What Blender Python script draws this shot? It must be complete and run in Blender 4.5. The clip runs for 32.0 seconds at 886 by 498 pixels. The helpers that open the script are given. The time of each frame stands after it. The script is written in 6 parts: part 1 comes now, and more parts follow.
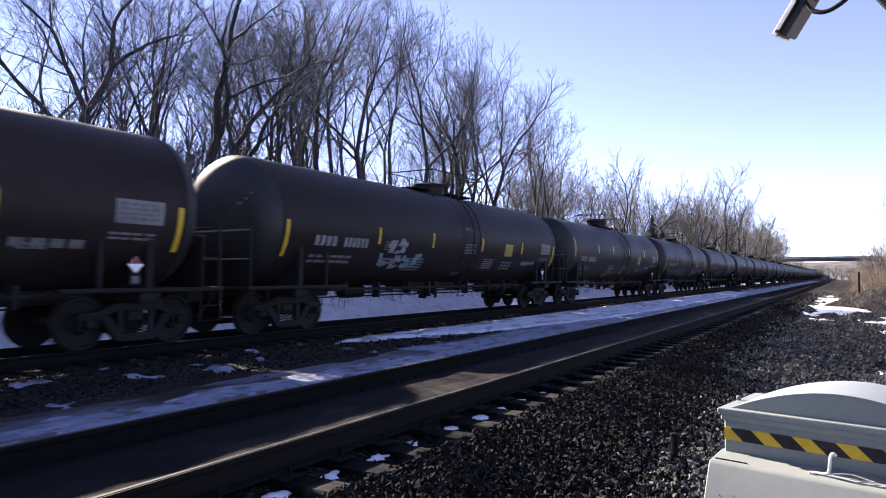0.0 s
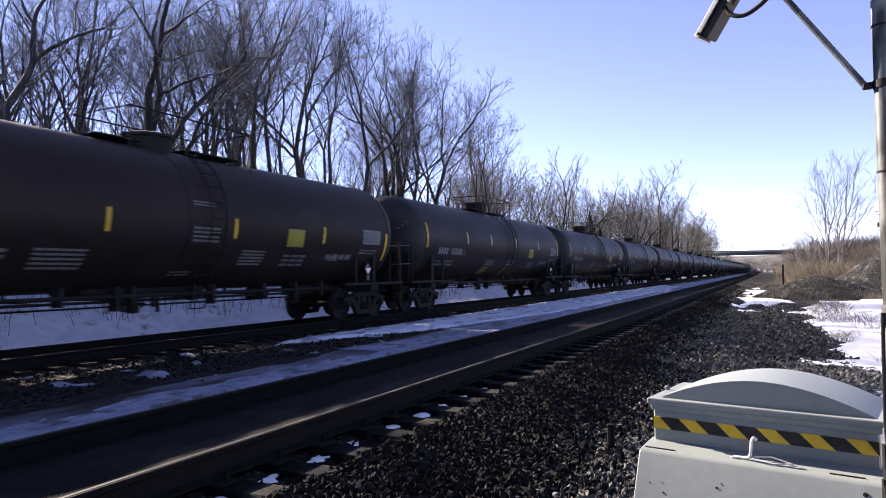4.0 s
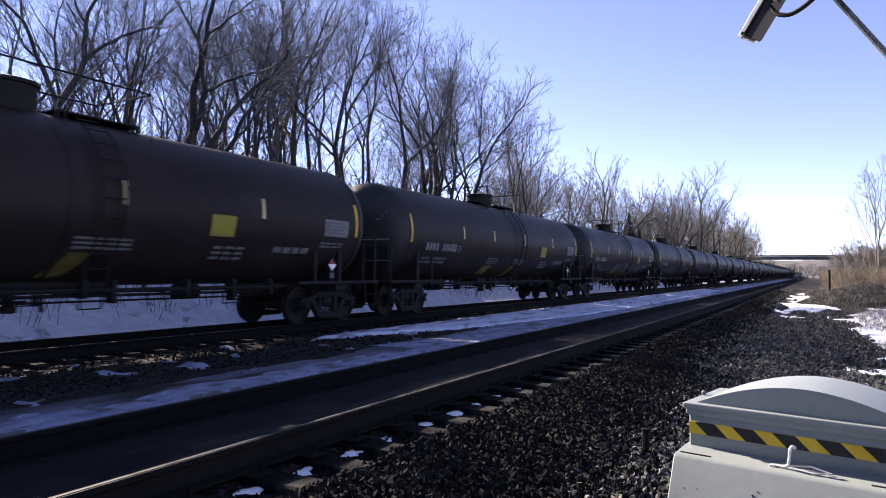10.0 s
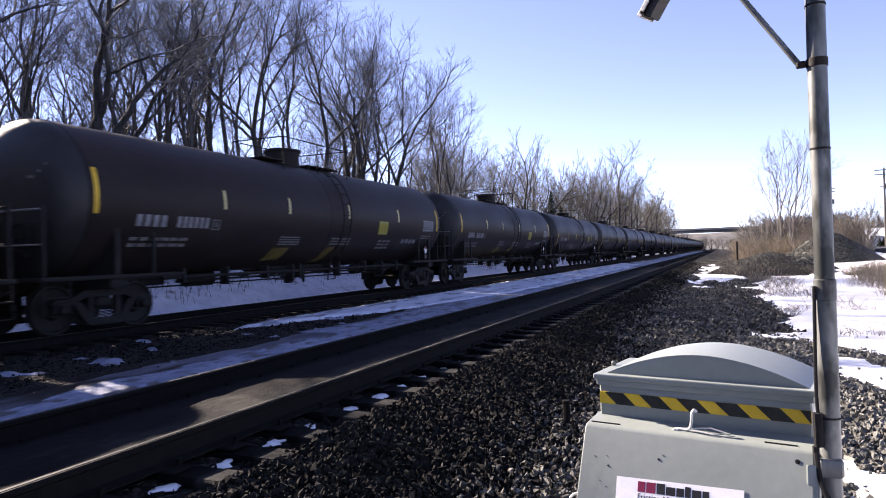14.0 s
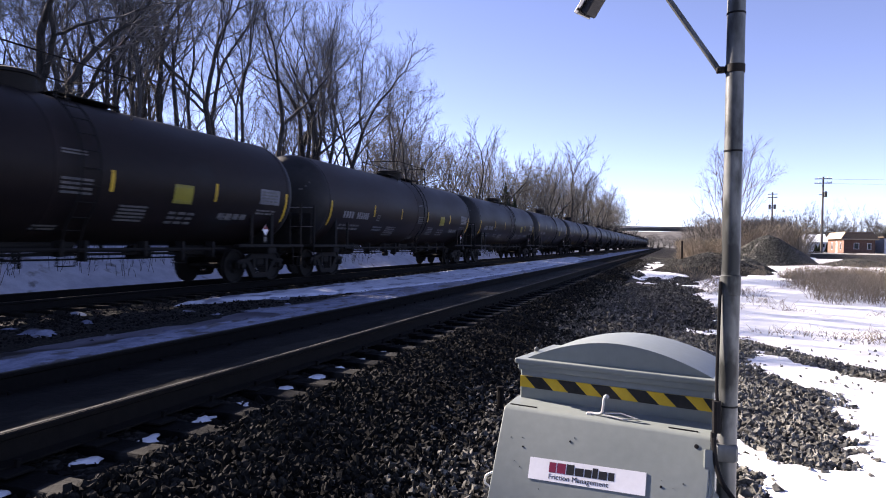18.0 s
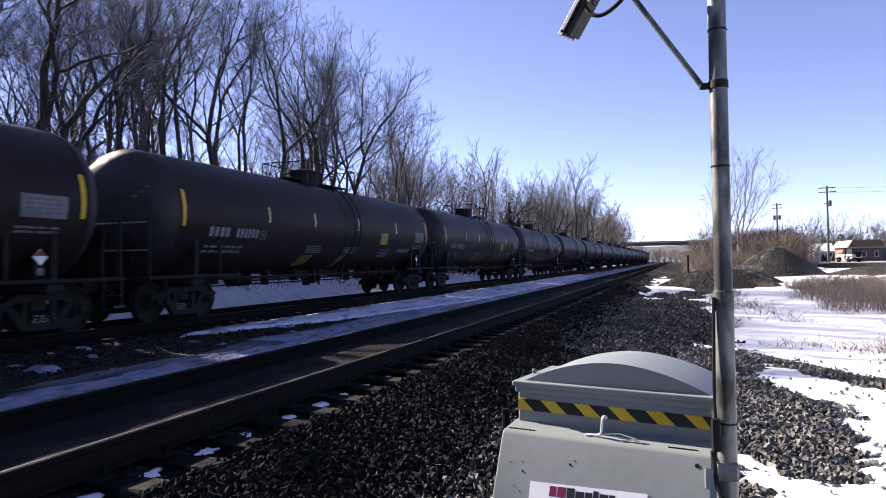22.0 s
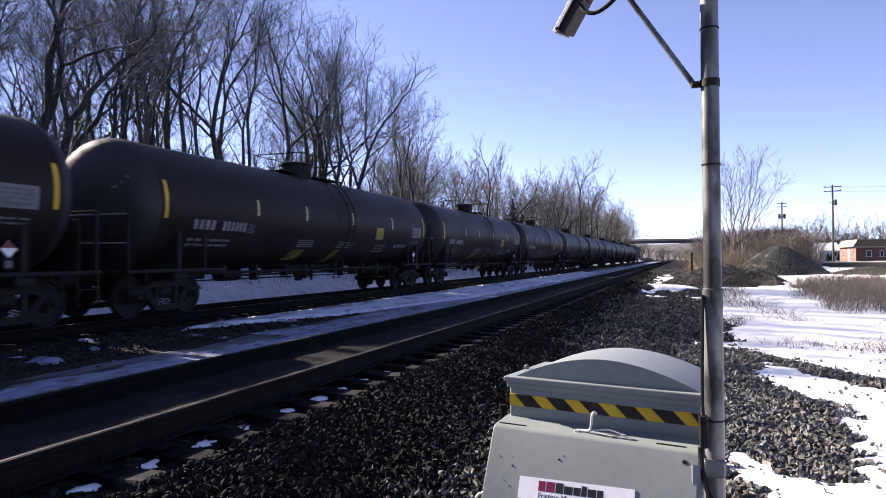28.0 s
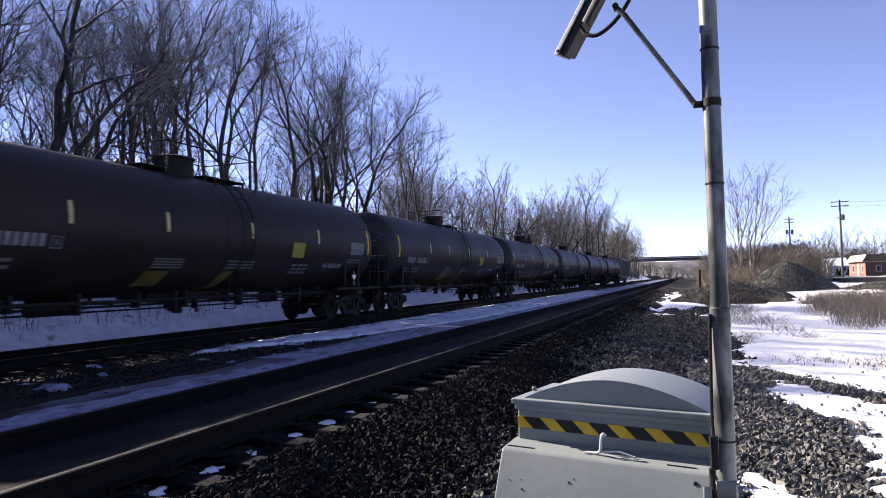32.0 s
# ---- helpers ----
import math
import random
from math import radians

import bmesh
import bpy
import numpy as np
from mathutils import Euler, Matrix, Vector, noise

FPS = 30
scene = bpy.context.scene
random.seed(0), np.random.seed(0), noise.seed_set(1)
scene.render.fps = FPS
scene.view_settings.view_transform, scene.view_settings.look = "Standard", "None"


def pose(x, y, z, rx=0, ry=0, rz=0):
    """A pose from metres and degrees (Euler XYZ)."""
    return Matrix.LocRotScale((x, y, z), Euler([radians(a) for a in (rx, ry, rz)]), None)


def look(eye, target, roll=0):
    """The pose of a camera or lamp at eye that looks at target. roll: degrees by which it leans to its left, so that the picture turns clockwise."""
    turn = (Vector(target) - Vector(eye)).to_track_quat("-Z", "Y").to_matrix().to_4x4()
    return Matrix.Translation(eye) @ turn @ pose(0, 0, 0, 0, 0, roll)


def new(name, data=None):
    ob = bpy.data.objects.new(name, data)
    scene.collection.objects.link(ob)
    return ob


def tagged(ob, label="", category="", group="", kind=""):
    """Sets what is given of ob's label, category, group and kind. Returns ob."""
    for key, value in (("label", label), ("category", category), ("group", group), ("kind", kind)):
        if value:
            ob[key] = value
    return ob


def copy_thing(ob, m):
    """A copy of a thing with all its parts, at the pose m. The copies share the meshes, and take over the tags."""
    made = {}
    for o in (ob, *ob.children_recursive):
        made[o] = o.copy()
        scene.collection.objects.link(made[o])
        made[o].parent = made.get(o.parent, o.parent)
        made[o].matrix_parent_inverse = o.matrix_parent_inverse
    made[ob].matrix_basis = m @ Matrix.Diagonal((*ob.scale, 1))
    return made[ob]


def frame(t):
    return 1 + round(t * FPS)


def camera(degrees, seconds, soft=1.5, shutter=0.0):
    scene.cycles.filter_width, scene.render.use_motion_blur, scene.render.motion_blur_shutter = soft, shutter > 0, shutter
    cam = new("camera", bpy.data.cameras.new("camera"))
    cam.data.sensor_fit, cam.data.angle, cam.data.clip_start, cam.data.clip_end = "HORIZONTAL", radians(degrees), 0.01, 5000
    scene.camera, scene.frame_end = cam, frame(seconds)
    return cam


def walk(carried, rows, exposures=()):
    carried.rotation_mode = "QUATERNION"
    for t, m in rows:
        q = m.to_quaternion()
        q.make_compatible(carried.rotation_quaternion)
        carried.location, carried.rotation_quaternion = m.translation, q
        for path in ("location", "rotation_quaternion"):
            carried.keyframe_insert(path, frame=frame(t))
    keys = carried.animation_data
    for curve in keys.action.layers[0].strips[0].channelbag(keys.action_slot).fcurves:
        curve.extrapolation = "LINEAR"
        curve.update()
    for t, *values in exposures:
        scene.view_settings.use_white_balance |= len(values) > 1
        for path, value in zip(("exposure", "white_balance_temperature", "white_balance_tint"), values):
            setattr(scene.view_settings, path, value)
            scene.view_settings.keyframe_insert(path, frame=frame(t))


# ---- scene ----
cam = camera(67.1, 32.0, soft=1.0, shutter=0.18)
PATH = [
    (0, (3.319, -3.18, 1.322), (2.294, -1.465, 1.403), 0.1),
    (0.5, (3.329, -3.169, 1.321), (2.314, -1.448, 1.406), -0.2),
    (1, (3.337, -3.165, 1.316), (2.35, -1.429, 1.406), -0.7),
    (1.5, (3.336, -3.172, 1.318), (2.366, -1.425, 1.407), -0.8),
    (2, (3.332, -3.17, 1.316), (2.379, -1.414, 1.4), -0.8),
    (2.5, (3.333, -3.174, 1.317), (2.396, -1.409, 1.396), -0.8),
    (3, (3.333, -3.167, 1.318), (2.42, -1.389, 1.393), -0.6),
    (3.5, (3.338, -3.167, 1.319), (2.448, -1.377, 1.394), -0.7),
    (4, (3.345, -3.168, 1.32), (2.471, -1.37, 1.395), -0.8),
    (4.5, (3.349, -3.171, 1.32), (2.484, -1.369, 1.397), -0.8),
    (6.5, (3.357, -3.157, 1.321), (2.511, -1.347, 1.405), -0.6),
    (7, (3.358, -3.162, 1.318), (2.525, -1.345, 1.401), -0.5),
    (7.5, (3.365, -3.168, 1.318), (2.543, -1.346, 1.397), -0.4),
    (8, (3.363, -3.168, 1.32), (2.552, -1.342, 1.396), -0.3),
    (8.5, (3.358, -3.171, 1.317), (2.512, -1.36, 1.393), -0.1),
    (9, (3.358, -3.172, 1.32), (2.45, -1.392, 1.395), -0.1),
    (9.5, (3.357, -3.179, 1.319), (2.406, -1.421, 1.394), -0.0),
    (10, (3.355, -3.177, 1.319), (2.385, -1.43, 1.391), 0.3),
    (10.5, (3.363, -3.198, 1.318), (2.394, -1.449, 1.385), 0.1),
    (11, (3.378, -3.19, 1.314), (2.45, -1.42, 1.371), -0.9),
    (11.5, (3.37, -3.168, 1.31), (2.481, -1.377, 1.345), -1.3),
    (12, (3.372, -3.163, 1.311), (2.51, -1.359, 1.331), -1.6),
    (12.5, (3.373, -3.159, 1.313), (2.523, -1.349, 1.322), -1.6),
    (13, (3.377, -3.15, 1.311), (2.541, -1.333, 1.315), -1.5),
    (13.5, (3.387, -3.142, 1.313), (2.579, -1.312, 1.317), -1.5),
    (14, (3.402, -3.131, 1.316), (2.627, -1.287, 1.332), -1.6),
    (14.5, (3.406, -3.115, 1.312), (2.654, -1.262, 1.333), -1.4),
    (16.5, (3.441, -3.136, 1.291), (2.734, -1.265, 1.297), -0.2),
    (17, (3.475, -3.187, 1.289), (2.789, -1.308, 1.269), 0.3),
    (17.5, (3.511, -3.134, 1.296), (2.845, -1.248, 1.271), 0.8),
    (18, (3.511, -3.136, 1.298), (2.866, -1.243, 1.274), 1.1),
    (18.5, (3.504, -3.133, 1.299), (2.874, -1.235, 1.297), 1.3),
    (19, (3.52, -3.13, 1.3), (2.884, -1.234, 1.311), 0.9),
    (19.5, (3.525, -3.127, 1.303), (2.891, -1.23, 1.319), 0.8),
    (20, (3.533, -3.119, 1.305), (2.912, -1.218, 1.327), 0.7),
    (20.5, (3.545, -3.118, 1.31), (2.912, -1.221, 1.338), 0.4),
    (21, (3.558, -3.124, 1.311), (2.911, -1.231, 1.344), -0.1),
    (21.5, (3.564, -3.123, 1.312), (2.917, -1.23, 1.348), -0.6),
    (22, (3.564, -3.114, 1.309), (2.903, -1.226, 1.35), -0.8),
    (22.5, (3.549, -3.098, 1.307), (2.826, -1.234, 1.335), -0.3),
    (23, (3.565, -3.102, 1.307), (2.798, -1.255, 1.329), -0.3),
    (23.5, (3.572, -3.093, 1.3), (2.814, -1.242, 1.309), -0.7),
    (24, (3.582, -3.101, 1.304), (2.854, -1.238, 1.303), -1.1),
    (24.5, (3.585, -3.103, 1.305), (2.865, -1.237, 1.299), -1.2),
    (25, (3.589, -3.111, 1.307), (2.877, -1.242, 1.301), -1.1),
    (25.5, (3.596, -3.118, 1.308), (2.889, -1.247, 1.308), -1.0),
    (27.5, (3.621, -3.111, 1.306), (2.951, -1.227, 1.333), -0.3),
    (28, (3.614, -3.114, 1.307), (2.942, -1.23, 1.336), -0.3),
    (28.5, (3.615, -3.119, 1.309), (2.939, -1.238, 1.349), -0.5),
    (29, (3.618, -3.121, 1.309), (2.939, -1.24, 1.359), -0.6),
    (29.5, (3.621, -3.116, 1.308), (2.941, -1.236, 1.365), -0.5),
    (30, (3.624, -3.111, 1.31), (2.945, -1.231, 1.373), -0.5),
    (30.5, (3.623, -3.107, 1.31), (2.941, -1.228, 1.381), -0.5),
    (31, (3.623, -3.104, 1.311), (2.938, -1.226, 1.39), -0.5),
    (31.5, (3.628, -3.103, 1.313), (2.947, -1.224, 1.399), -0.9),
    (32, (3.621, -3.118, 1.314), (2.932, -1.243, 1.405), -1.1),
]
walk(cam, [(t, look(e, g, r)) for t, e, g, r in PATH], exposures=[(0, 2.48, 8700, 38), (4, 2.28, 8700, 38), (8, 2.11, 8500, 38), (9, 2.15, 8500, 38), (11.5, 2.37, 8700, 38), (14, 2.37, 8700, 38), (17, 2.1, 8500, 38), (20, 1.94, 8300, 38), (23, 1.95, 8300, 38), (25, 2.09, 8500, 38), (28, 1.99, 8400, 38), (32, 1.88, 8150, 38)])

# ---------------------------------------------------------------- light
SUN = Vector((-1.0, 0.30, 0.535)).normalized()
world = bpy.data.worlds.new("world")
scene.world = world
world.use_nodes = True
wt = world.node_tree
sky = wt.nodes.new("ShaderNodeTexSky")
sky.sky_type = "NISHITA"
sky.sun_disc = False
sky.sun_elevation = math.asin(SUN.z)
sky.sun_rotation = math.atan2(SUN.x, SUN.y)
sky.altitude = 4000.0
sky.air_density, sky.dust_density, sky.ozone_density = 0.78, 0.0, 4.4
wt.nodes["Background"].inputs["Strength"].default_value = 0.090
wt.links.new(sky.outputs[0], wt.nodes["Background"].inputs["Color"])
sun_data = bpy.data.lights.new("sun", "SUN")
sun_data.energy, sun_data.angle, sun_data.color = 5.0, radians(0.5), (0.86, 1.0, 0.98)
sun = new("sun", sun_data)
sun.matrix_basis = look(SUN * 200, (0, 0, 0))


# ---------------------------------------------------------------- materials
def material(name, c1, c2, scale=8.0, rough=0.7, metal=0.0, bump=0.15, fine=60.0, stain=None, stain_scale=1.2, stain_at=0.58, vary=0.0,
             spec=0.22, stretch=None, island=False):
    """Two-scale noise between two colours, a stain with its own outline, and a fine relief."""
    m = bpy.data.materials.new(name)
    m.use_nodes = True
    nt = m.node_tree
    n, l = nt.nodes, nt.links
    b = n["Principled BSDF"]
    b.inputs["Metallic"].default_value = metal
    b.inputs["Specular IOR Level"].default_value = spec
    tc = n.new("ShaderNodeTexCoord")
    src = tc.outputs["Object"]
    if stretch:
        mp = n.new("ShaderNodeMapping")
        mp.inputs["Scale"].default_value = stretch
        l.new(src, mp.inputs[0])
        src = mp.outputs[0]
    a = n.new("ShaderNodeTexNoise")
    a.inputs["Scale"].default_value, a.inputs["Detail"].default_value = scale, 6
    f = n.new("ShaderNodeTexNoise")
    f.inputs["Scale"].default_value, f.inputs["Detail"].default_value = fine, 4
    l.new(src, a.inputs["Vector"])
    l.new(src, f.inputs["Vector"])
    add = n.new("ShaderNodeMath")
    add.operation = "MULTIPLY_ADD"
    add.inputs[1].default_value = 0.45
    l.new(f.outputs[0], add.inputs[0])
    l.new(a.outputs[0], add.inputs[2])
    rmp = n.new("ShaderNodeMapRange")
    rmp.inputs[1].default_value, rmp.inputs[2].default_value = 0.5, 0.95
    l.new(add.outputs[0], rmp.inputs[0])
    mx = n.new("ShaderNodeMix")
    mx.data_type = "RGBA"
    mx.inputs[6].default_value, mx.inputs[7].default_value = (*c1, 1), (*c2, 1)
    l.new(rmp.outputs[0], mx.inputs[0])
    col = mx.outputs[2]
    if stain:
        s = n.new("ShaderNodeTexNoise")
        s.inputs["Scale"].default_value, s.inputs["Detail"].default_value = stain_scale, 5
        l.new(src, s.inputs["Vector"])
        sr = n.new("ShaderNodeMapRange")
        sr.inputs[1].default_value, sr.inputs[2].default_value = stain_at, stain_at + 0.08
        l.new(s.outputs[0], sr.inputs[0])
        sm = n.new("ShaderNodeMix")
        sm.data_type = "RGBA"
        sm.inputs[7].default_value = (*stain, 1)
        l.new(sr.outputs[0], sm.inputs[0])
        l.new(col, sm.inputs[6])
        col = sm.outputs[2]
    if vary or island:
        if island:
            g = n.new("ShaderNodeNewGeometry")
            r = g.outputs["Random Per Island"]
        else:
            g = n.new("ShaderNodeObjectInfo")
            r = g.outputs["Random"]
        vr = n.new("ShaderNodeMapRange")
        vr.inputs[3].default_value, vr.inputs[4].default_value = 1 - vary, 1 + vary
        l.new(r, vr.inputs[0])
        vm = n.new("ShaderNodeVectorMath")
        vm.operation = "SCALE"
        l.new(col, vm.inputs[0])
        l.new(vr.outputs[0], vm.inputs["Scale"])
        col = vm.outputs[0]
    l.new(col, b.inputs["Base Color"])
    rr = n.new("ShaderNodeMapRange")
    rr.inputs[3].default_value, rr.inputs[4].default_value = max(rough - 0.12, 0.05), min(rough + 0.12, 1)
    l.new(a.outputs[0], rr.inputs[0])
    l.new(rr.outputs[0], b.inputs["Roughness"])
    if bump:
        bp = n.new("ShaderNodeBump")
        bp.inputs["Strength"].default_value, bp.inputs["Distance"].default_value = bump, 0.02
        l.new(add.outputs[0], bp.inputs["Height"])
        l.new(bp.outputs[0], b.inputs["Normal"])
    return m




def stony(name, dark, light, scale, stain):
    """Closely packed broken stone: one grey for each cell, sunk joints."""
    m = bpy.data.materials.new(name)
    m.use_nodes = True
    nt = m.node_tree
    n, l = nt.nodes, nt.links
    b = n["Principled BSDF"]
    tc = n.new("ShaderNodeTexCoord")
    vo = n.new("ShaderNodeTexVoronoi")
    vo.inputs["Scale"].default_value = scale
    l.new(tc.outputs["Object"], vo.inputs["Vector"])
    sep = n.new("ShaderNodeSeparateColor")
    l.new(vo.outputs["Color"], sep.inputs[0])
    pw = n.new("ShaderNodeMath")
    pw.operation, pw.inputs[1].default_value = "POWER", 2.2
    l.new(sep.outputs[0], pw.inputs[0])
    mx = n.new("ShaderNodeMix")
    mx.data_type = "RGBA"
    mx.inputs[6].default_value, mx.inputs[7].default_value = (*dark, 1), (*light, 1)
    l.new(pw.outputs[0], mx.inputs[0])
    no = n.new("ShaderNodeTexNoise")
    no.inputs["Scale"].default_value, no.inputs["Detail"].default_value = 0.45, 5
    l.new(tc.outputs["Object"], no.inputs["Vector"])
    mr = n.new("ShaderNodeMapRange")
    mr.inputs[1].default_value, mr.inputs[2].default_value, mr.inputs[4].default_value = 0.5, 0.68, 0.7
    l.new(no.outputs[0], mr.inputs[0])
    m2 = n.new("ShaderNodeMix")
    m2.data_type = "RGBA"
    m2.inputs[7].default_value = (*stain, 1)
    l.new(mr.outputs[0], m2.inputs[0])
    l.new(mx.outputs[2], m2.inputs[6])
    l.new(m2.outputs[2], b.inputs["Base Color"])
    b.inputs["Roughness"].default_value = 0.9
    b.inputs["Specular IOR Level"].default_value = 0.15
    bp = n.new("ShaderNodeBump")
    bp.invert = True
    bp.inputs["Strength"].default_value, bp.inputs["Distance"].default_value = 1.0, 0.05
    l.new(vo.outputs["Distance"], bp.inputs["Height"])
    l.new(bp.outputs[0], b.inputs["Normal"])
    return m


def sun_banded(name, dark, grit, lit_tone, lo, hi):
    """Blackened fill with a painted band of sunlit blotches between x = lo and hi."""
    m = material(name, dark, grit, 10, 0.92, bump=0.7, fine=45, spec=0.05)
    n, l = m.node_tree.nodes, m.node_tree.links
    b = n["Principled BSDF"]
    below = b.inputs["Base Color"].links[0].from_socket
    tc = n.new("ShaderNodeTexCoord")
    sep = n.new("ShaderNodeSeparateXYZ")
    l.new(tc.outputs["Object"], sep.inputs[0])
    mid = n.new("ShaderNodeMath")
    mid.operation, mid.inputs[1].default_value = "SUBTRACT", (lo + hi) / 2
    l.new(sep.outputs[0], mid.inputs[0])
    away = n.new("ShaderNodeMath")
    away.operation = "ABSOLUTE"
    l.new(mid.outputs[0], away.inputs[0])
    mp = n.new("ShaderNodeMapping")
    mp.inputs["Scale"].default_value = (1.5, 0.55, 1)
    l.new(tc.outputs["Object"], mp.inputs[0])
    no = n.new("ShaderNodeTexNoise")
    no.inputs["Scale"].default_value, no.inputs["Detail"].default_value = 1.6, 6
    l.new(mp.outputs[0], no.inputs["Vector"])
    sub = n.new("ShaderNodeMath")
    sub.operation, sub.inputs[1].default_value = "MULTIPLY_ADD", -0.55 / (hi - lo)
    l.new(away.outputs[0], sub.inputs[0])
    l.new(no.outputs[0], sub.inputs[2])
    ramp = n.new("ShaderNodeMapRange")
    ramp.inputs[1].default_value, ramp.inputs[2].default_value, ramp.inputs[4].default_value = 0.30, 0.47, 0.85
    l.new(sub.outputs[0], ramp.inputs[0])
    mx = n.new("ShaderNodeMix")
    mx.data_type = "RGBA"
    mx.inputs[7].default_value = (*lit_tone, 1)
    l.new(ramp.outputs[0], mx.inputs[0])
    l.new(below, mx.inputs[6])
    l.new(mx.outputs[2], b.inputs["Base Color"])
    return m


def greased_shaded(name, dark, light, grease, reach):
    """Weathered wood with rail grease and painted rail shade, ragged at reach from its middle."""
    m = material(name, dark, light, 5, 0.9, bump=0.5, fine=40, stretch=(0.3, 3, 1), vary=0.3, spec=0.06)
    n, l = m.node_tree.nodes, m.node_tree.links
    b = n["Principled BSDF"]
    wood = b.inputs["Base Color"].links[0].from_socket
    tc = n.new("ShaderNodeTexCoord")
    sep = n.new("ShaderNodeSeparateXYZ")
    l.new(tc.outputs["Object"], sep.inputs[0])
    away = n.new("ShaderNodeMath")
    away.operation = "ABSOLUTE"
    l.new(sep.outputs[0], away.inputs[0])
    no = n.new("ShaderNodeTexNoise")
    no.inputs["Scale"].default_value, no.inputs["Detail"].default_value = 9, 4
    l.new(tc.outputs["Object"], no.inputs["Vector"])
    ragged = n.new("ShaderNodeMath")
    ragged.operation, ragged.inputs[1].default_value = "MULTIPLY_ADD", 0.12
    l.new(no.outputs[0], ragged.inputs[0])
    l.new(away.outputs[0], ragged.inputs[2])
    ramp = n.new("ShaderNodeMapRange")
    ramp.inputs[1].default_value, ramp.inputs[2].default_value = reach + 0.04, reach + 0.09
    l.new(ragged.outputs[0], ramp.inputs[0])
    mx = n.new("ShaderNodeMix")
    mx.data_type = "RGBA"
    mx.inputs[6].default_value = (*grease, 1)
    l.new(ramp.outputs[0], mx.inputs[0])
    l.new(wood, mx.inputs[7])
    l.new(mx.outputs[2], b.inputs["Base Color"])
    return m


GRAVEL = stony("ballast_ground", (0.0065, 0.0063, 0.006), (0.058, 0.055, 0.050), 22, (0.03, 0.025, 0.02))
MOUND = stony("heaped_stone", (0.025, 0.025, 0.023), (0.16, 0.157, 0.145), 11, (0.12, 0.10, 0.08))
HEAPSTONE = material("heap_stone", (0.030, 0.031, 0.028), (0.125, 0.126, 0.114), 9, 0.9, bump=0.3, fine=50, vary=0.5, island=True)
SPILL = material("spilled_stone", (0.030, 0.0298, 0.0270), (0.185, 0.184, 0.168), 9, 0.9, bump=0.3, fine=50, vary=0.6, island=True)
# Near-black and grey stone: shade and sun are partly put into their colours.
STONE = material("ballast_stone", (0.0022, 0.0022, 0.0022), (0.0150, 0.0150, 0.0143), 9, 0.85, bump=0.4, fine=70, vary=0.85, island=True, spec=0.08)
GREY_STONE = material("grey_ballast_stone", (0.015, 0.0147, 0.0134), (0.112, 0.110, 0.100), 9, 0.72, bump=0.4, fine=70, vary=0.8, island=True, spec=0.14)
# Far shoulder stones: the train's shade is put into this dark colour.
SHADE_STONE = material("shade_dark_ballast", (0.005, 0.005, 0.0055), (0.016, 0.015, 0.0145), 10, 0.92, bump=0.7, fine=45, spec=0.05)
# The pale band is sunlight put into the fill's colour.
FILL = sun_banded("sun_banded_track_fill", (0.0075, 0.0071, 0.0073), (0.0135, 0.0129, 0.0127), (0.028, 0.0277, 0.0246), -0.95, -0.12)
SNOW = material("old_snow", (0.68, 0.70, 0.73), (0.80, 0.815, 0.83), 3, 0.6, bump=0.5, fine=22, stain=(0.42, 0.40, 0.38), stain_scale=1.6, stain_at=0.66)
# Bank snow: the train's blue shade is put into the snow colour.
BANKSNOW = material("shaded_bank_snow", (0.40, 0.43, 0.52), (0.60, 0.63, 0.71), 2.5, 0.65, bump=0.6, fine=18, stain=(0.22, 0.21, 0.22), stain_scale=1.4, stain_at=0.62)
# Snow between the tracks: dirt, plus blue shade painted into both colours.
SLUSH = material("dirty_shaded_snow", (0.11, 0.135, 0.20), (0.29, 0.33, 0.44), 5, 0.7, bump=0.9, fine=26, stain=(0.10, 0.095, 0.10), stain_scale=3.5, stain_at=0.54, stretch=(1, 0.6, 1))
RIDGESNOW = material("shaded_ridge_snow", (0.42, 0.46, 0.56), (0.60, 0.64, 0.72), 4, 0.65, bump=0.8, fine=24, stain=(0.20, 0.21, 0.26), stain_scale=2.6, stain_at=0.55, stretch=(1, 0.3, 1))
ICE = material("dirty_ice", (0.085, 0.086, 0.11), (0.21, 0.215, 0.265), 2.2, 0.32, bump=0.35, fine=14, stain=(0.045, 0.04, 0.038), stain_scale=0.8, stain_at=0.50, stretch=(1, 0.35, 1))
# Grease, plus the rail's cast shadow painted into the wood.
TIE = greased_shaded("greasy_shaded_weathered_tie", (0.013, 0.0130, 0.0126), (0.038, 0.0375, 0.0355), (0.0035, 0.0034, 0.0036), 1.13)
OLD_TIE = material("weathered_tie", (0.010, 0.0099, 0.0094), (0.030, 0.0295, 0.0275), 5, 0.9, bump=0.5, fine=40, stretch=(0.3, 3, 1), vary=0.3, spec=0.06)
TIE_DARK = material("creosoted_tie", (0.007, 0.0066, 0.0063), (0.020, 0.0185, 0.017), 5, 0.9, bump=0.4, fine=40, spec=0.06)
RAIL = material("rusty_rail", (0.0050, 0.0046, 0.0046), (0.0100, 0.0090, 0.0086), 12, 0.85, bump=0.2, fine=80, spec=0.08)
RAIL_TOP = material("polished_rail_head", (0.040, 0.039, 0.037), (0.080, 0.078, 0.073), 6, 0.8, spec=0.08, bump=0.05, fine=40, stretch=(8, 0.3, 1))
TANK = material("black_tank_paint", (0.0125, 0.0087, 0.0084), (0.0196, 0.0138, 0.0135), 0.9, 0.48, bump=0.03, fine=7, stain=(0.018, 0.017, 0.017), stain_scale=0.6, stain_at=0.62, vary=0.25, spec=0.11, stretch=(1, 0.5, 1))
